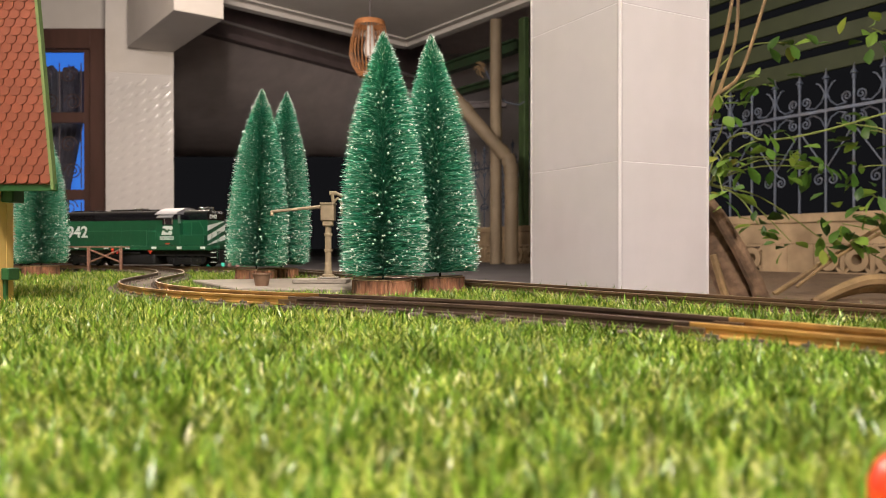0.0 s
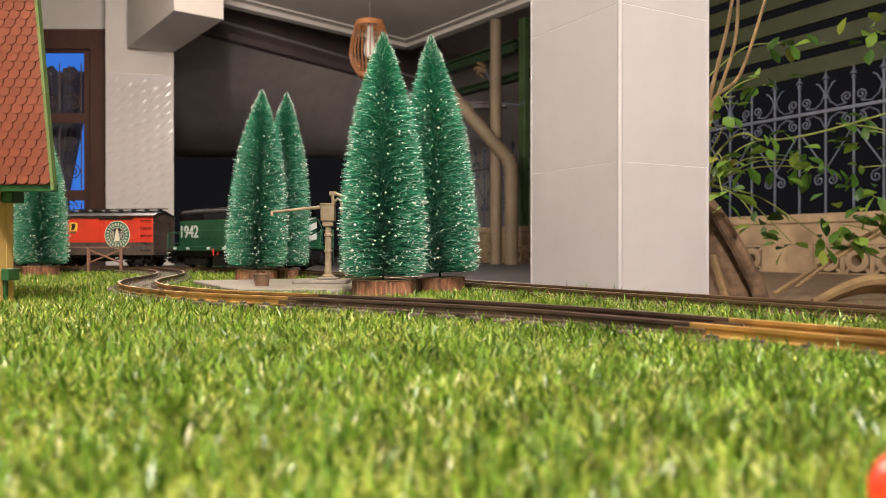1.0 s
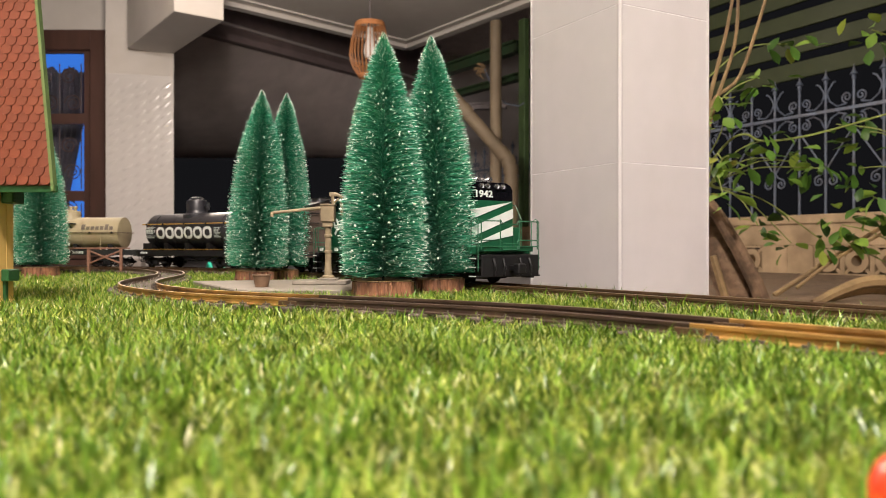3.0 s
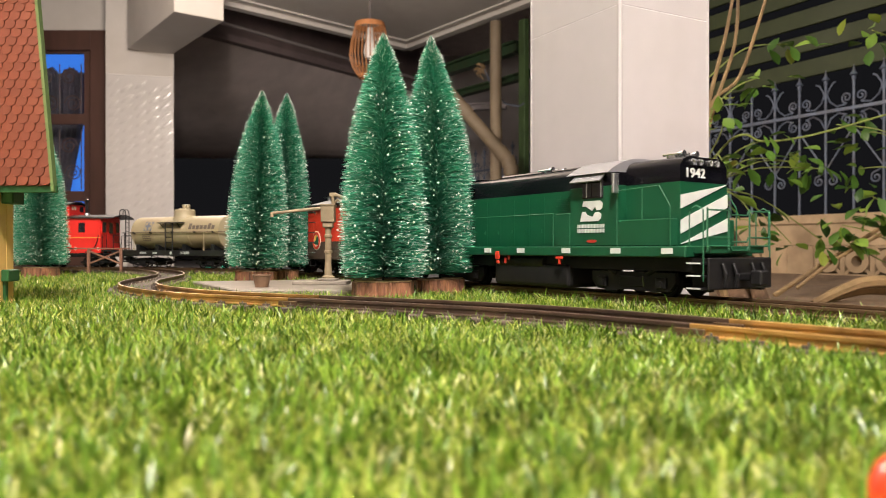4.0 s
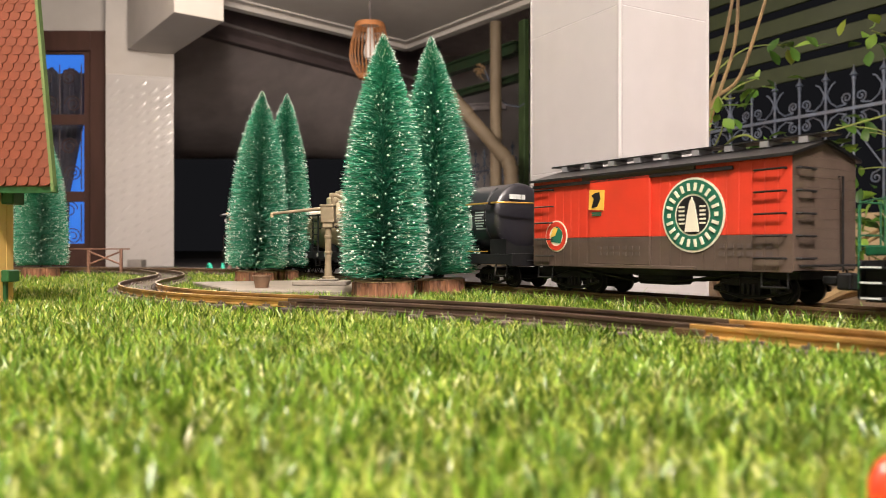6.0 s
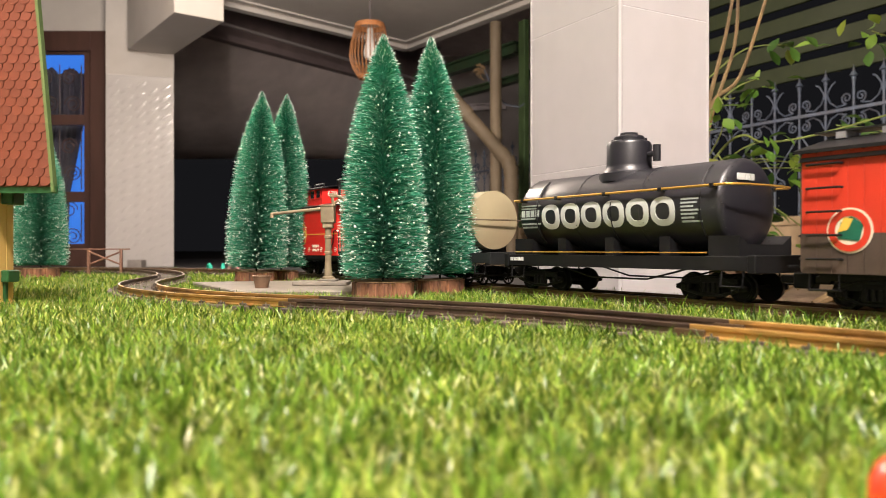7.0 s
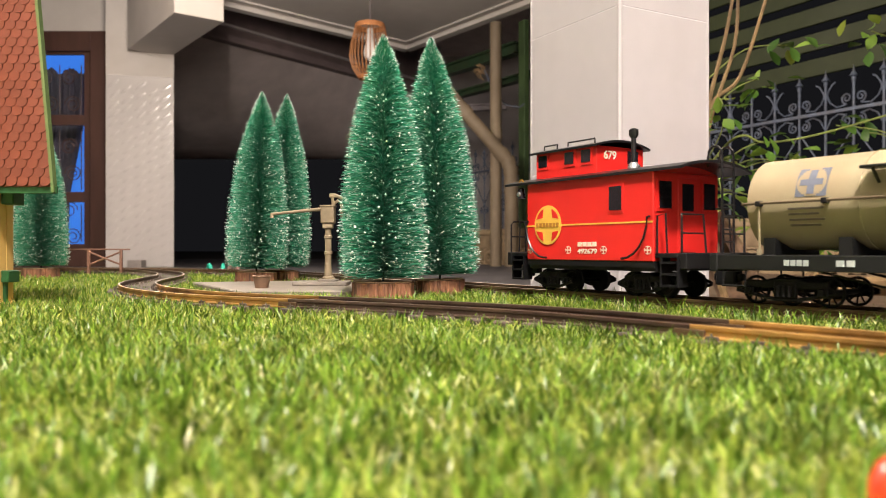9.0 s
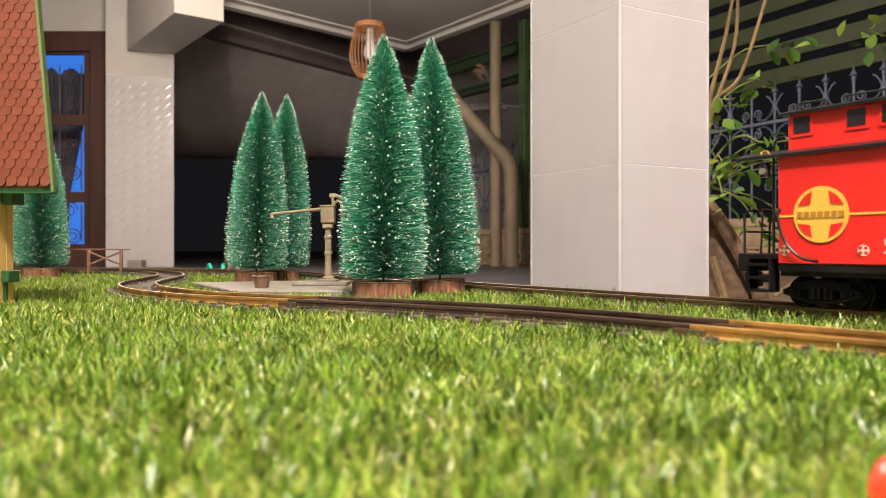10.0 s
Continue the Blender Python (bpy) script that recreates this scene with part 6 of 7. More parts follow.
def wrap_ring(bm, xc, zc, hx, hz, t, r, cz, n=28):
    """A rounded hollow block lying on the -y side of a lying cylinder."""
    def place(u, v, h):
        a = math.asin(max(-1, min(1, (zc + v - cz) / r)))
        return bm.verts.new((xc + u, -(r + h) * math.cos(a), cz + (r + h) * math.sin(a)))

    def point(k, wx, wz):
        a = k * math.tau / n
        c, s = math.cos(a), math.sin(a)
        return math.copysign(abs(c) ** 0.8, c) * wx, math.copysign(abs(s) ** 0.8, s) * wz

    rings = []
    for wx, wz, h in ((hx, hz, -0.0004), (hx, hz, 0.0006), (hx - t, hz - t, 0.0006), (hx - t, hz - t, -0.0004)):
        rings.append([place(*point(k, wx, wz), h) for k in range(n)])
    for i in range(3):
        for k in range(n):
            bm.faces.new((rings[i][k], rings[i][(k + 1) % n], rings[i + 1][(k + 1) % n], rings[i + 1][k]))


def tank_body(half, r, bulge, flat=False):
    prof = [(0, -half - bulge)]
    for k in range(1, 7):
        a = k / 6 * math.pi / 2
        prof.append((r * math.sin(a), -half - bulge * math.cos(a)))
    prof += [(r, -half * 0.34), (r + 0.0005, -half * 0.34 + 0.0003), (r + 0.0005, -half * 0.33), (r, -half * 0.33), (r, half * 0.33), (r + 0.0005, half * 0.33),
             (r + 0.0005, half * 0.34), (r, half * 0.34 + 0.0003)]
    for k in range(6, 0, -1):
        a = k / 6 * math.pi / 2
        prof.append((r * math.sin(a), half + bulge * math.cos(a)))
    prof.append((0, half + bulge))
    if flat:
        cap = [(r * k / 6, half + bulge * (1 - (k / 6) ** 2)) for k in range(7)]
        prof = [(q, -z) for q, z in cap] + prof[7:-7] + cap[::-1]
    return prof


def flatcar_frame(c, xa, xb, z0, z1, w, material):
    bm = B()
    for s in (-1, 1):
        ya, yb = sorted((s * (w - 0.004), s * w))
        box(bm, xa, xb, ya, yb, z0, z1, 0.0006)
    box(bm, xa + 0.002, xb - 0.002, -w + 0.004, w - 0.004, z0 + 0.003, z1 - 0.001)
    for x in (xa, xb):
        box(bm, x - 0.004, x + 0.004, -w - 0.001, w + 0.001, z0 - 0.002, z1 + 0.001, 0.0008)
    part("frame", bm, material, c)
    bm = B()
    for s in (-1, 1):
        for e in (xa + 0.02, xb - 0.02):
            tube(bm, [(e - 0.011, s * (w - 0.002), z0), (e - 0.011, s * w, z0 - 0.014), (e + 0.011, s * w, z0 - 0.014), (e + 0.011, s * (w - 0.002), z0)], 0.0012, 5)
        mid, q = (xa + xb) / 2, (xb - xa) * 0.26
        tube(bm, [(mid - q, s * 0.03, z0), (mid - q * 0.45, s * 0.03, z0 - 0.011), (mid + q * 0.45, s * 0.03, z0 - 0.011), (mid + q, s * 0.03, z0)], 0.0010, 5)
    part("truss_rod", bm, CAR_BLACK, c)
    for x, e in ((xa, -1), (xb, 1)):
        coupler(c, x, e)


def rail_round(c, half, r, z, y, material, brackets=CAR_BLACK):
    loop = [(-half, -y, z), (half, -y, z)] + [(half + y * 0.22 * math.sin(a), -y * math.cos(a), z) for a in (0.5, 1.0, 1.57, 2.1, 2.6)] + \
           [(half, y, z), (-half, y, z)] + [(-half - y * 0.22 * math.sin(a), y * math.cos(a), z) for a in (0.5, 1.0, 1.57, 2.1, 2.6)]
    part("handrail", tube(B(), loop, 0.0012, 6, True), material, c)
    for x in (-half * 0.9, -half * 0.5, 0.0, half * 0.5, half * 0.9):
        for s in (-1, 1):
            bm = B()
            box(bm, x - 0.0022, x + 0.0022, min(s * (y - 0.006), s * (y + 0.002)), max(s * (y - 0.006), s * (y + 0.002)), z - 0.0025, z + 0.0020, 0.0006)
            part("rail_bracket", bm, brackets, c)


def black_tank_car():
    c = thing("black_tank_car", "glossy black model tank car with white lettering blocks and brass handrail", "toy train", "cars of the train")
    r, cz = 0.0435, 0.0890
    tank = part("tank", lathe(B(), tank_body(0.1355, r, 0.010), 48, pose(-0.0035, 0, cz, 0, 90, 0)), TANK_BLACK, c)
    bm = B()
    for x in (-0.139, -0.047, 0.047, 0.139):
        for k in range(34):
            a = radians(-80 + k * 10)
            bmesh.ops.create_icosphere(bm, subdivisions=1, radius=0.0007, matrix=Matrix.Translation((x, -(r + 0.0003) * math.cos(a), cz + (r + 0.0003) * math.sin(a))))
    part("rivet", bm, TANK_BLACK, tank)
    bm = lathe(B(), [(0.0330, 0.120), (0.0320, 0.1290), (0.0275, 0.1305), (0.0248, 0.1345), (0.0240, 0.1390), (0.0240, 0.1600), (0.0226, 0.1632), (0.0165, 0.1655), (0.0165, 0.1685),
                     (0.0150, 0.1700), (0.0095, 0.1712), (0.0095, 0.1735), (0, 0.1740)], 32)
    dome = part("dome", bm, TANK_BLACK, tank, at=pose(-0.009, 0, 0))
    bm = B()
    for k in range(4):
        a = k * math.tau / 4 + 0.4
        rod(bm, (0.0185 * math.cos(a), 0.0185 * math.sin(a), 0.1635), (0.0185 * math.cos(a), 0.0185 * math.sin(a), 0.1672), 0.0016, seg=7)
    rod(bm, (0.027, 0.0, 0.148), (0.040, 0, 0.148), 0.0030, seg=10)
    rod(bm, (0.038, 0.0, 0.140), (0.038, 0, 0.157), 0.0042, seg=10)
    part("valve", bm, TANK_BLACK, dome)
    rail_round(c, 0.146, r, 0.1055, 0.0475, GOLD)
    # plain white blocks where the maker's name stands
    n, x0, x1, z0, z1, t = 6, -0.1030, 0.0885, 0.0705, 0.0985, 0.0060
    dx = (x1 - x0) / n
    bm = B()
    for i in range(n):
        wrap_ring(bm, x0 + (i + 0.5) * dx, (z0 + z1) / 2, dx / 2 - 0.0013, (z1 - z0) / 2, t, r, cz)
    part("lettering_block", bm, WHITE_PAINT, tank, "white lettering blocks")
    bm = B()
    for xa, xb, zs in ((-0.1385, -0.1055, (0.0975, 0.0945, 0.0825, 0.0765, 0.0725)), (0.094, 0.116, (0.094, 0.0905, 0.087, 0.0835, 0.080, 0.0765, 0.073))):
        for i, z in enumerate(zs):
            wrap(bm, xa, xb - (i % 3) * 0.004, z, z + 0.0016, r, cz, 0.0004, 1)
    for k in range(4):
        wrap(bm, -0.1375 + k * 0.0082, -0.1316 + k * 0.0082, 0.0855, 0.0930, r, cz, 0.0004, 3)
    part("print_bar", bm, GREY_PRINT, tank)
    bm = B()
    for k in range(4):
        a = -0.9 + k * 0.28
        box(bm, -0.0004, 0.0004, -0.003, 0.003, -0.003, 0.003, m=pose(0.1410, 0.045 * math.sin(a) * 0.6, 0.114, 0, 0, 0))
    part("end_print_bar", bm, WHITE_PAINT, tank)
    flatcar_frame(c, -0.163, 0.170, 0.0285, 0.0415, 0.046, CAR_BLACK)
    for x in (-0.138, -0.072, 0.0, 0.072, 0.138):
        bm = B()
        wide = 0.016 if abs(x) > 0.1 else 0.006
        prism(bm, [(-0.040, 0.0412), (0.040, 0.0412), (0.040, 0.060), (0.026, 0.0520), (-0.026, 0.0520), (-0.040, 0.060)], -x - wide, -x + wide, Matrix.Rotation(radians(90), 4, "Z"))
        part("saddle", bm, CAR_BLACK, c)
    for x in (-0.110, 0.005, 0.115):
        bm = B()
        for k in range(9):
            a, b2 = radians(-50 + k * 12), radians(-38 + k * 12)
            if k > 4 and x == 0.005:
                continue
            p, q = [(x, -(r + 0.0006) * math.cos(v), cz + (r + 0.0006) * math.sin(v)) for v in (a, b2)]
            rod(bm, p, q, 0.0010, seg=4)
        part("tank_strap", bm, CAR_BLACK, c)
    part("lower_rod", tube(B(), [(-0.145, -0.0468, 0.0445), (0.125, -0.0468, 0.0445)], 0.0006, 5), GOLD, c, "brass rod along the frame")
    bars(c, -0.156, -0.131, 0.0335, 0.0390, -0.0464, WHITE_PAINT, 1, 4, gap=0.25)
    bogie(c, 0.118, 0.062, (-0.027, 0.027))
    bogie(c, -0.118, 0.062, (-0.027, 0.027))
    return c


def cream_tank_car():
    c = thing("cream_tank_car", "cream model tank car with dark print blocks on a black frame", "toy train", "cars of the train")
    r, cz = 0.0395, 0.0868
    tank = part("tank", lathe(B(), tank_body(0.1425, r, 0.004, True), 48, pose(0, 0, cz, 0, 90, 0)), CREAM, c)
    bm = lathe(B(), [(0.0300, 0.112), (0.0265, 0.1255), (0.0250, 0.1285), (0.0250, 0.1405), (0.0228, 0.1432), (0, 0.1450)], 32)
    dome = part("dome", bm, CREAM, tank, at=pose(-0.0015, 0, 0))
    bm = B()
    for x in (0.005, 0.017):
        lathe(bm, [(0.0042, 0.143), (0.0042, 0.1490), (0.0055, 0.1500), (0.0055, 0.1540), (0.003, 0.1550), (0, 0.155)], 12, Matrix.Translation((x, -0.006, 0)))
    lathe(bm, [(0.014, 0.143), (0.014, 0.1462), (0, 0.147)], 20, Matrix.Translation((0, 0, 0)))
    part("valve", bm, CREAM, dome)
    rail_round(c, 0.1440, r, 0.0868, 0.0435, BROWN_RAIL)
    bm = B()
    n, x0, x1 = 7, 0.047, 0.1315
    dx = (x1 - x0) / n
    for i in range(n):
        wrap(bm, x0 + i * dx + 0.0016, x0 + (i + 1) * dx - 0.0016, 0.0935, 0.1070 if i in (0, 5) else 0.1025, r, cz)
    part("lettering_block", bm, BROWN_PRINT, tank)
    bm = B()
    wrap(bm, -0.0990, -0.0730, 0.0905, 0.1135, r, cz, 0.0003)
    part("emblem_ground", bm, BLUE_GREY, tank)
    bm = B()
    for i in range(14):
        z0, z1 = 0.0910 + i * 0.0016, 0.0910 + (i + 1) * 0.0016
        half = 0.0122 * math.sqrt(max(0.02, 1 - (((z0 + z1) / 2 - 0.1022) / 0.0114) ** 2))
        wrap(bm, -0.0860 - half, -0.0860 + half, z0, z1, r, cz, 0.0006, 1)
    part("emblem_disc", bm, CREAM, tank)
    bm = B()
    wrap(bm, -0.0890, -0.0830, 0.0925, 0.1118, r, cz, 0.0009)
    wrap(bm, -0.0955, -0.0765, 0.0995, 0.1045, r, cz, 0.0009, 2)
    part("emblem_cross", bm, BLUE_GREY, tank)
    bm = B()
    for i in range(4):
        wrap(bm, -0.105, -0.075 - i % 2 * 0.004, 0.0805 - i * 0.0045, 0.0822 - i * 0.0045, r, cz, 0.0004, 1)
    part("print_bar", bm, BROWN_PRINT, tank)
    flatcar_frame(c, -0.172, 0.190, 0.0300, 0.0430, 0.0455, DARK_GREY)
    for x in (-0.125, -0.060, 0.030, 0.120):
        bm = prism(B(), [(-0.034, 0.0428), (0.034, 0.0428), (0.034, 0.0575), (0.022, 0.0525), (-0.022, 0.0525), (-0.034, 0.0575)], -x - 0.0055, -x + 0.0055, Matrix.Rotation(radians(90), 4, "Z"))
        part("saddle", bm, DARK_GREY, c)
    bm = B()
    for s in (-1, 1):
        ya, yb = sorted((s * 0.034, s * 0.052))
        box(bm, -0.041, 0.033, ya, yb, 0.1085, 0.1108, 0.0005)
        for x in (-0.017, 0.006):
            rod(bm, (x, s * 0.0475, 0.040), (x, s * 0.0475, 0.109), 0.0015, seg=5)
        for k in range(5):
            rod(bm, (-0.017, s * 0.0475, 0.050 + k * 0.012), (0.006, s * 0.0475, 0.050 + k * 0.012), 0.0010, seg=5)
        for x in (-0.032, 0.023):
            rod(bm, (x, s * 0.050, 0.1085), (x, s * 0.040, 0.0980), 0.0012, seg=5)
    part("dome_platform", bm, DARK_GREY, c, "dark platform with ladder")
    for x in (-0.130, 0.100):
        bm = rod(B(), (x, -0.0420, 0.0868), (x, -0.0405, 0.046), 0.0010, seg=5)
        box(bm, x - 0.0016, x + 0.0016, -0.0425, -0.0395, 0.0428, 0.048)
        part("tank_strap", bm, CREAM, c, "cream tank strap")
    bars(c, -0.105, -0.083, 0.0335, 0.0400, -0.0459, GREY_PRINT, 1, 4, gap=0.25)
    bars(c, -0.062, -0.046, 0.0335, 0.0400, -0.0459, GREY_PRINT, 1, 2, gap=0.25)
    disc(c, -0.001, 0.0367, -0.0456, 0.0036, GREY_PRINT, "badge")
    lettering("312003", 0.0085, GREY_PRINT, c, pose(0.044, -0.0458, 0.0367, 90, 0, 0), "number", 0.028)
    part("hanging_step", tube(B(), [(-0.012, -0.044, 0.031), (-0.012, -0.044, 0.017), (0.006, -0.044, 0.017), (0.006, -0.044, 0.031)], 0.0012, 5), CAR_BLACK, c)
    bogie(c, 0.112, 0.078, (-0.033, 0.0, 0.033), spokes=True)
    bogie(c, -0.112, 0.078, (-0.033, 0.0, 0.033), spokes=True)
    return c


def caboose():
    c = thing("caboose", "bright red model caboose with black roof and raised cupola", "toy train", "cars of the train")
    hl, W = 0.0935, 0.0500
    body = part("body", box(B(), -hl, hl, -W, W, 0.0360, 0.1240, 0.0008), RED_CAB, c)
    zz = Matrix.Rotation(radians(90), 4, "Z")

    def curved(w, z0, rise, thick, x0, x1):
        n = 12
        up = [(-w + 2 * w * i / n, z0 + rise * (1 - (-1 + 2 * i / n) ** 2)) for i in range(n + 1)]
        return prism(B(), up + [(y, z - thick) for y, z in reversed(up)], -x1, -x0, zz)

    roof = part("roof", curved(W + 0.005, 0.1255, 0.0085, 0.0028, -hl - 0.036, hl + 0.036), ROOF_BLACK, c, "glossy black curved roof")
    bm = B()
    prism(bm, [(-W, 0.1238)] + [(-W + 2 * W * i / 10, 0.1236 + 0.0080 * (1 - (-1 + 2 * i / 10) ** 2)) for i in range(11)] + [(W, 0.1238)], -hl, hl, zz)
    part("gable", bm, RED_CAB, body)
    # cupola
    cw, c0, c1 = 0.0370, -0.0925, 0.0050
    cup = part("cupola", box(B(), c0, c1, -cw, cw, 0.1270, 0.1600, 0.0006), RED_CAB, c)
    part("cupola_roof", curved(cw + 0.005, 0.1605, 0.0065, 0.0024, c0 - 0.006, c1 + 0.006), ROOF_BLACK, cup)
    for s in (-1, 1):
        for x in (-0.080, -0.036, -0.010):
            ya, yb = sorted((s * cw, s * (cw + 0.0009)))
            f = part("window_frame", box(B(), x - 0.0095, x + 0.0095, ya, yb, 0.1400, 0.1580), RED_CAB, cup)
            ya, yb = sorted((s * (cw + 0.0009), s * (cw + 0.0014)))
            part("window_pane", box(B(), x - 0.0070, x + 0.0070, ya, yb, 0.1430, 0.1562), CABGLASS, f)
    for e, x in ((-1, c0), (1, c1)):
        for y in (0.019,) if e > 0 else (-0.019, 0.019):
            xa, xb = sorted((x, x + e * 0.0012))
            part("end_window", box(B(), xa, xb, y - 0.008, y + 0.008, 0.1420, 0.1565), CABGLASS, cup)
    lettering("679", 0.0125, CREAM_PRINT, cup, pose(c1 + 0.0004, -0.0165, 0.1500, 90, 0, 90), "number", 0.0190)
    for x0, x1 in ((-0.088, -0.066), (-0.048, -0.006)):
        for y in (-0.028, 0.028):
            bm = tube(B(), [(x0, y, 0.1635), (x0, y, 0.1690), (x1, y, 0.1690), (x1, y, 0.1635)], 0.0010, 5)
            part("roof_rail", bm, ROOF_BLACK, cup)
    bm = B()
    rod(bm, (0.042, -0.020, 0.129), (0.042, -0.020, 0.166), 0.0027, seg=12)
    lathe(bm, [(0.0030, 0.164), (0.0050, 0.1670), (0.0050, 0.1725), (0.0025, 0.1742), (0, 0.1742)], 14, Matrix.Translation((0.042, -0.020, 0)))
    chimney = part("chimney", bm, ROOF_BLACK, c)
    part("flashing", lathe(B(), [(0.0072, 0.130), (0.0068, 0.135), (0.0040, 0.1385)], 14, Matrix.Translation((0.042, -0.020, 0))), SILVER, chimney, "silver flashing cone")
    for s in (-1, 1):
        ya, yb = sorted((s * W, s * (W + 0.0010)))
        f = part("window_frame", box(B(), 0.0345, 0.0560, ya, yb, 0.0850, 0.1145), RED_CAB, body)
        ya, yb = sorted((s * (W + 0.0010), s * (W + 0.0015)))
        part("window_pane", box(B(), 0.0370, 0.0535, ya, yb, 0.0878, 0.1120), CABGLASS, f)
        ya, yb = sorted((s * W, s * (W + 0.0006)))
        part("yellow_line", box(B(), -hl, hl, ya, yb, 0.0738, 0.0755), YELLOW, body)
        for x in (-0.0875, -0.0245, 0.0285, 0.0870):
            at = pose(x, s * W, 0.0470, 90 if s < 0 else -90, 0, 0)
            badge = part("round_badge", lathe(B(), [(0.0043, 0), (0.0043, 0.0006), (0, 0.0006)], 16), CREAM_PRINT, body, at=at)
            bm = box(box(B(), -0.0032, -0.0008, 0.0007, 0.0030, 0.0006, 0.0009), 0.0008, 0.0032, 0.0007, 0.0030, 0.0006, 0.0009)
            box(box(bm, -0.0032, -0.0008, -0.0030, -0.0007, 0.0006, 0.0009), 0.0008, 0.0032, -0.0030, -0.0007, 0.0006, 0.0009)
            part("badge_print", bm, RED_DARK, badge)
        for x0, x1 in ((-0.0915, -0.060), (0.089, 0.056)):
            bm = B()
            pts = [(x0 + (x1 - x0) * (1 - math.cos(k / 6 * math.pi / 2)), s * (W + 0.004), 0.0790 - 0.0405 * math.sin(k / 6 * math.pi / 2)) for k in range(7)]
            tube(bm, [(x0, s * W, 0.080)] + pts + [(x1, s * W, 0.0385)], 0.0012, 5)
            part("grab_rail", bm, ROOF_BLACK, body)
    disc(c, -0.0570, 0.0752, -W - 0.0006, 0.0222, YELLOW, "emblem_disc", 0.0005)
    bm = B()
    for a0 in (45, 135, 225, 315):
        arc = [(-0.0570 + 0.0195 * math.cos(radians(a0 + k)), 0.0752 + 0.0195 * math.sin(radians(a0 + k))) for k in (-25, -13, 0, 13, 25)]
        ca, sa = math.copysign(1, math.cos(radians(a0))), math.copysign(1, math.sin(radians(a0)))
        prism(bm, [(-0.0570 + ca * 0.0082, 0.0752 + sa * 0.0082)] + arc, -W - 0.0016, -W - 0.0010)
    part("emblem_quarter", bm, RED_CAB, c)
    bars(c, -0.0765, -0.0375, 0.0718, 0.0785, -W - 0.0014, mat("dull_gold_print", (0.42, 0.20, 0.03), 0.5), 1, 7, gap=0.3)
    bars(c, -0.0100, 0.0190, 0.0500, 0.0565, -W - 0.0004, CREAM_PRINT, 1, 4, gap=0.25)
    lettering("492679", 0.0072, CREAM_PRINT, c, pose(0.0045, -W - 0.0004, 0.0455, 90, 0, 0), "number", 0.029)
    # end walls, platforms and railings
    for e in (-1, 1):
        x = e * hl
        xa, xb = sorted((x, x + e * 0.0012))
        for y in (-0.034, 0.034):
            f = part("window_frame", box(B(), xa, xb, y - 0.0115, y + 0.0115, 0.0850, 0.1170), RED_CAB, body)
            xc, xd = sorted((x + e * 0.0012, x + e * 0.0018))
            part("window_pane", box(B(), xc, xd, y - 0.0088, y + 0.0088, 0.0880, 0.1145), CABGLASS, f)
        d = part("end_door", box(B(), xa, xb, -0.0145, 0.0145, 0.0445, 0.1190, 0.0004), RED_CAB, body)
        xc, xd = sorted((x + e * 0.0012, x + e * 0.0018))
        part("door_pane", box(B(), xc, xd, -0.0085, 0.0085, 0.0860, 0.1130), CABGLASS, d)
        xo = e * (hl + 0.034)
        deck = part("platform", box(B(), min(x, xo), max(x, xo), -W + 0.002, W - 0.002, 0.0395, 0.0440, 0.0006), CAR_BLACK, c)
        for s in (-1, 1):
            for k in range(3):
                ya, yb = sorted((s * 0.036, s * 0.051))
                bm = box(B(), xo - e * 0.016 - 0.009, xo - e * 0.016 + 0.009, ya, yb, 0.012 + k * 0.011, 0.0140 + k * 0.011)
                part("step", bm, CAR_BLACK, deck)
            bm = box(B(), xo - e * 0.026 - 0.001, xo - e * 0.026 + 0.001, min(s * 0.036, s * 0.049), max(s * 0.036, s * 0.049), 0.012, 0.040)
            box(bm, xo - e * 0.006 - 0.001, xo - e * 0.006 + 0.001, min(s * 0.036, s * 0.049), max(s * 0.036, s * 0.049), 0.012, 0.040)
            part("step_side", bm, CAR_BLACK, deck)
        bm = B()
        for s in (-1, 1):
            tube(bm, [(xo - e * 0.002, s * 0.048, 0.044), (xo - e * 0.002, s * 0.048, 0.078), (xo - e * 0.004, s * 0.046, 0.081), (xo - e * 0.004, s * 0.014, 0.081), (xo - e * 0.002, s * 0.012, 0.044)], 0.0011, 6)
            tube(bm, [(xo - e * 0.003, s * 0.048, 0.063), (xo - e * 0.003, s * 0.014, 0.063)], 0.0009, 5)
            tube(bm, [(x + e * 0.004, s * 0.049, 0.044), (x + e * 0.004, s * 0.049, 0.080), (x + e * 0.014, s * 0.049, 0.082), (x + e * 0.016, s * 0.049, 0.044)], 0.0010, 6)
        # roof ladder
        for y in (0.004, 0.022):
            tube(bm, [(xo + e * 0.004, y, 0.044), (xo + e * 0.004, y, 0.138), (xo + e * 0.003, y, 0.144), (xo - e * 0.001, y, 0.148), (xo - e * 0.007, y, 0.148), (xo - e * 0.011, y, 0.144), (xo - e * 0.012, y, 0.138), (xo - e * 0.012, y, 0.128)], 0.0012, 6)
        for k in range(7):
            rod(bm, (xo + e * 0.004, 0.004, 0.055 + k * 0.012), (xo + e * 0.004, 0.022, 0.055 + k * 0.012), 0.0009, seg=5)
        rod(bm, (xo - e * 0.008, 0.022, 0.044), (xo - e * 0.008, 0.022, 0.088), 0.0013, seg=6)
        tube(bm, [(xo - e * 0.008 + 0.0065 * math.cos(k * math.tau / 12), 0.022 + 0.0065 * math.sin(k * math.tau / 12), 0.088) for k in range(12)], 0.0009, 5, True)
        part("railing", bm, ROOF_BLACK, c)
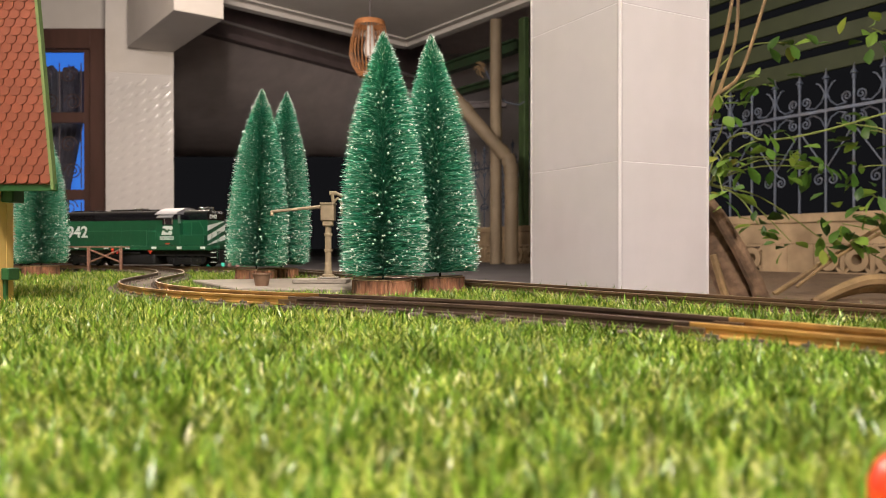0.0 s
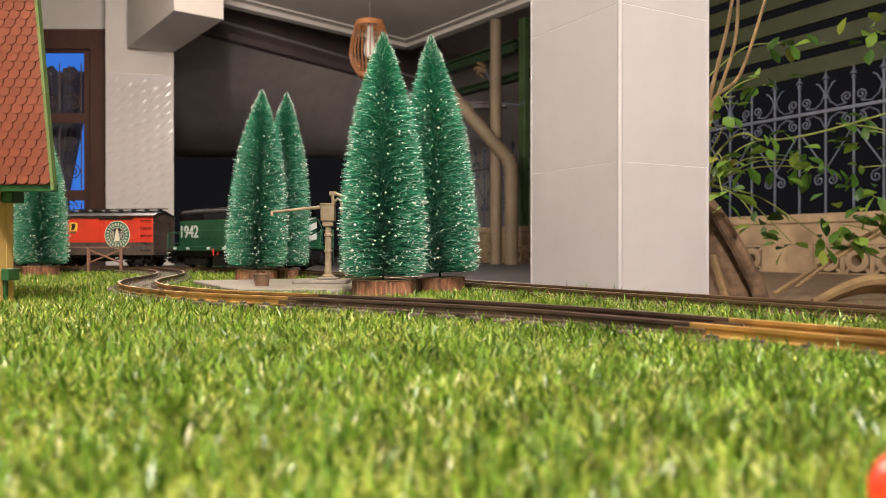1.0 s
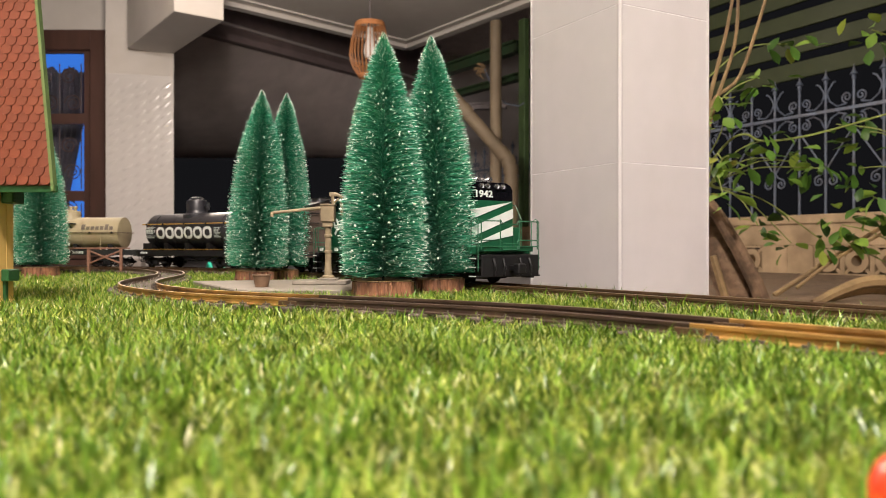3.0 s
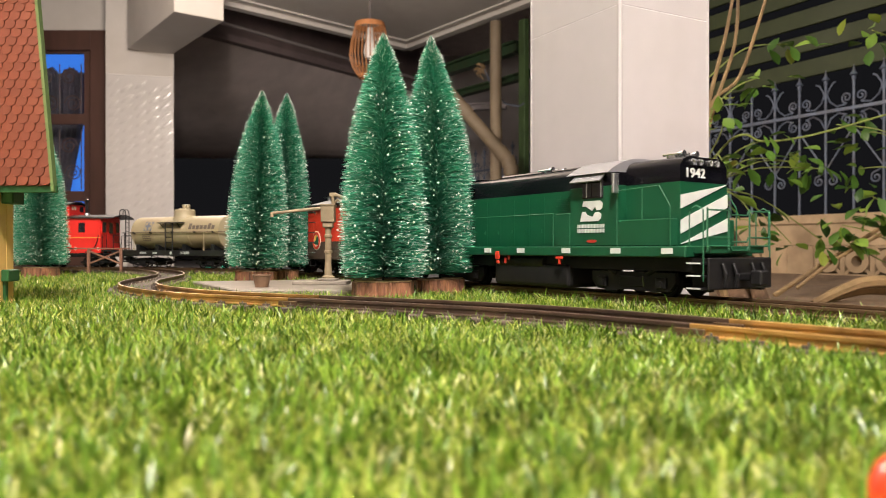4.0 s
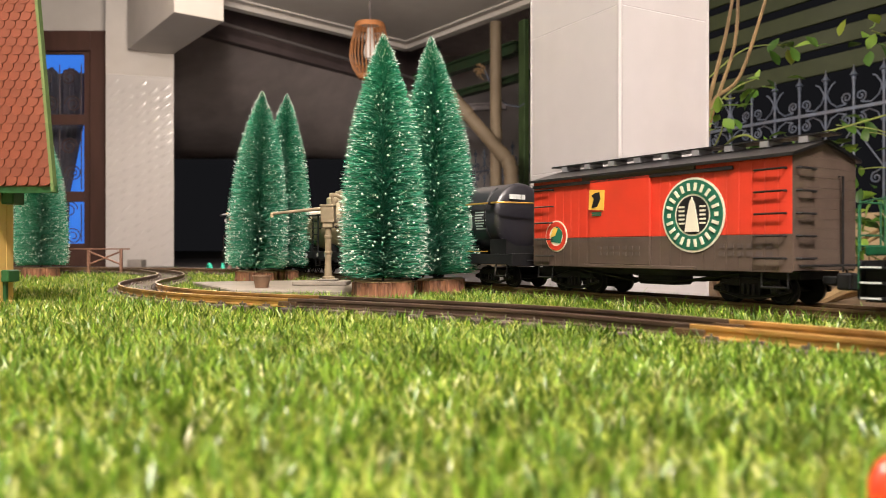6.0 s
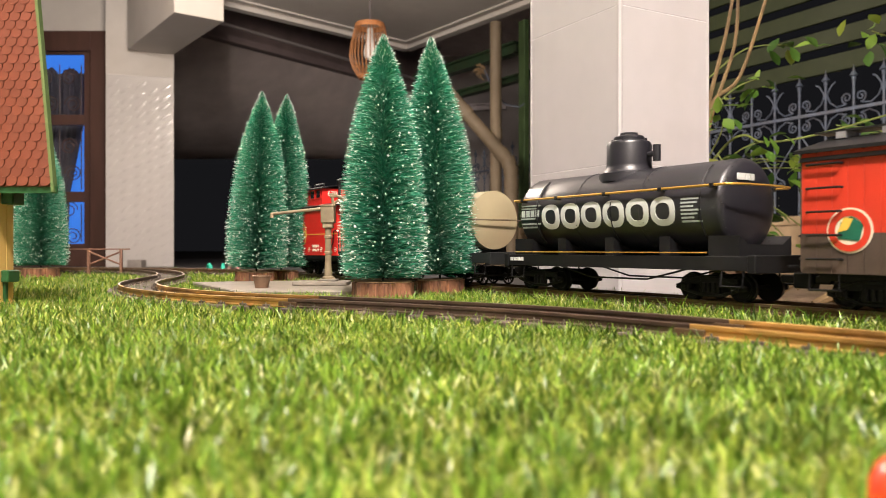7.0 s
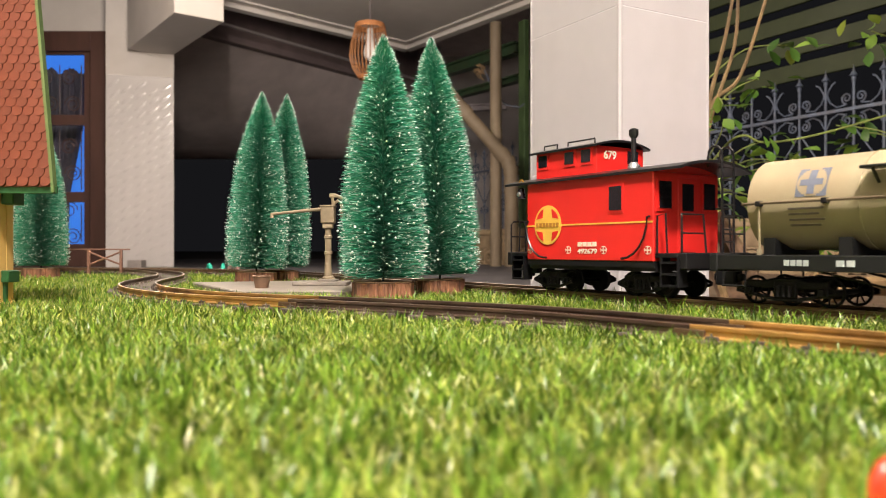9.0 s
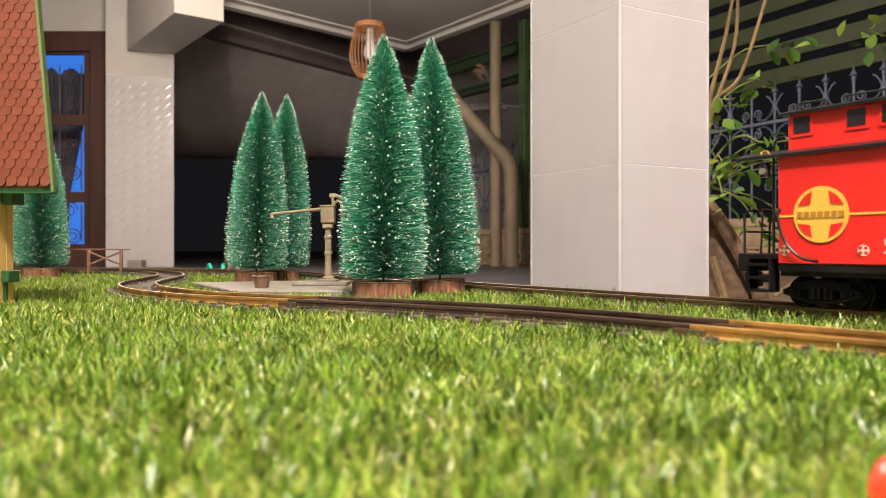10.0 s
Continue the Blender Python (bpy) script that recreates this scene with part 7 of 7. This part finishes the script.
        part("end_sill", box(B(), xo - 0.004, xo + 0.004, -W + 0.001, W - 0.001, 0.0290, 0.0445, 0.0008), CAR_BLACK, deck)
        coupler(c, xo, e)
    # tail lamps hanging by the rear roof corners
    for s in (-1, 1):
        bm = B()
        lathe(bm, [(0.0042, 0.108), (0.0042, 0.1175), (0.0030, 0.1200), (0, 0.1205)], 12, Matrix.Translation((-hl - 0.012, s * 0.049, 0)))
        part("tail_lamp", bm, CABGLASS, c)
        bm = tube(B(), [(-hl - 0.012 + 0.004 * math.cos(k / 8 * math.pi), s * 0.049, 0.1250 + 0.005 * math.sin(k / 8 * math.pi)) for k in range(9)], 0.0009, 5)
        part("tail_lamp_bail", bm, GOLD, c)
        bm = B()
        for e in (-1, 1):
            lathe(bm, [(0.0032, 0), (0.0026, 0.0016), (0, 0.002)], 12, pose(-hl - 0.012, s * 0.049, 0.1125, e * 90, 0, 0) @ pose(0, 0, 0.0036))
        part("tail_lamp_lens", bm, SILVER, c)
    bm = box(B(), -hl, hl, -W + 0.004, W - 0.004, 0.026, 0.0358)
    box(bm, -hl, hl, -W + 0.001, W - 0.001, 0.0300, 0.0358)
    part("underframe", bm, CAR_BLACK, c)
    bogie(c, 0.066, 0.050, (-0.021, 0.021), side=0.034)
    bogie(c, -0.066, 0.050, (-0.021, 0.021), side=0.034)
    return c


LOCO, BOXCAR, TANK_A, TANK_B, CABOOSE = locomotive(), boxcar(), black_tank_car(), cream_tank_car(), caboose()


# ---- what moves: the train, and its wheels ----
SPEED = 0.33322
LAG = [(0, -0.0190), (0.5, -0.0090), (1, 0.0025), (1.5, 0.0045), (2, 0.0020), (2.5, 0.0005), (3, 0.0030), (4, 0.010), (5, 0.0076), (6, -0.0133), (6.8, -0.0242), (7.5, -0.0113), (8.5, 0.0056),
       (9.2, 0.0069), (9.5, 0.0052), (9.8, -0.0030), (10, -0.0100)]


def run(t):
    """How far the train has gone at t seconds."""
    return SPEED * t + float(np.interp(t, [a for a, _ in LAG], [b for _, b in LAG]))


def on_track(s, half):
    """The pose of a car whose trucks stand at s - half and s + half."""
    a, b = main_line(s - half)[0], main_line(s + half)[0]
    mid, d = (a + b) / 2, b - a
    return pose(mid.x, mid.y, RAIL, 0, 0, math.degrees(math.atan2(d.y, d.x)))


def motions():
    for car, offset, half in ((LOCO, -0.550, 0.152), (BOXCAR, -1.0160, 0.11), (TANK_A, -1.391, 0.118), (TANK_B, -1.7805, 0.112), (CABOOSE, -2.111, 0.066)):
        walk(car, [(0.2 * k, on_track(offset + run(0.2 * k), half)) for k in range(51)])
    for wheel, x in WHEELS:
        walk(wheel, [(k / 30, pose(x, 0, WHEEL_R, 0, math.degrees(run(k / 30) / WHEEL_R), 0)) for k in range(301)])


motions()
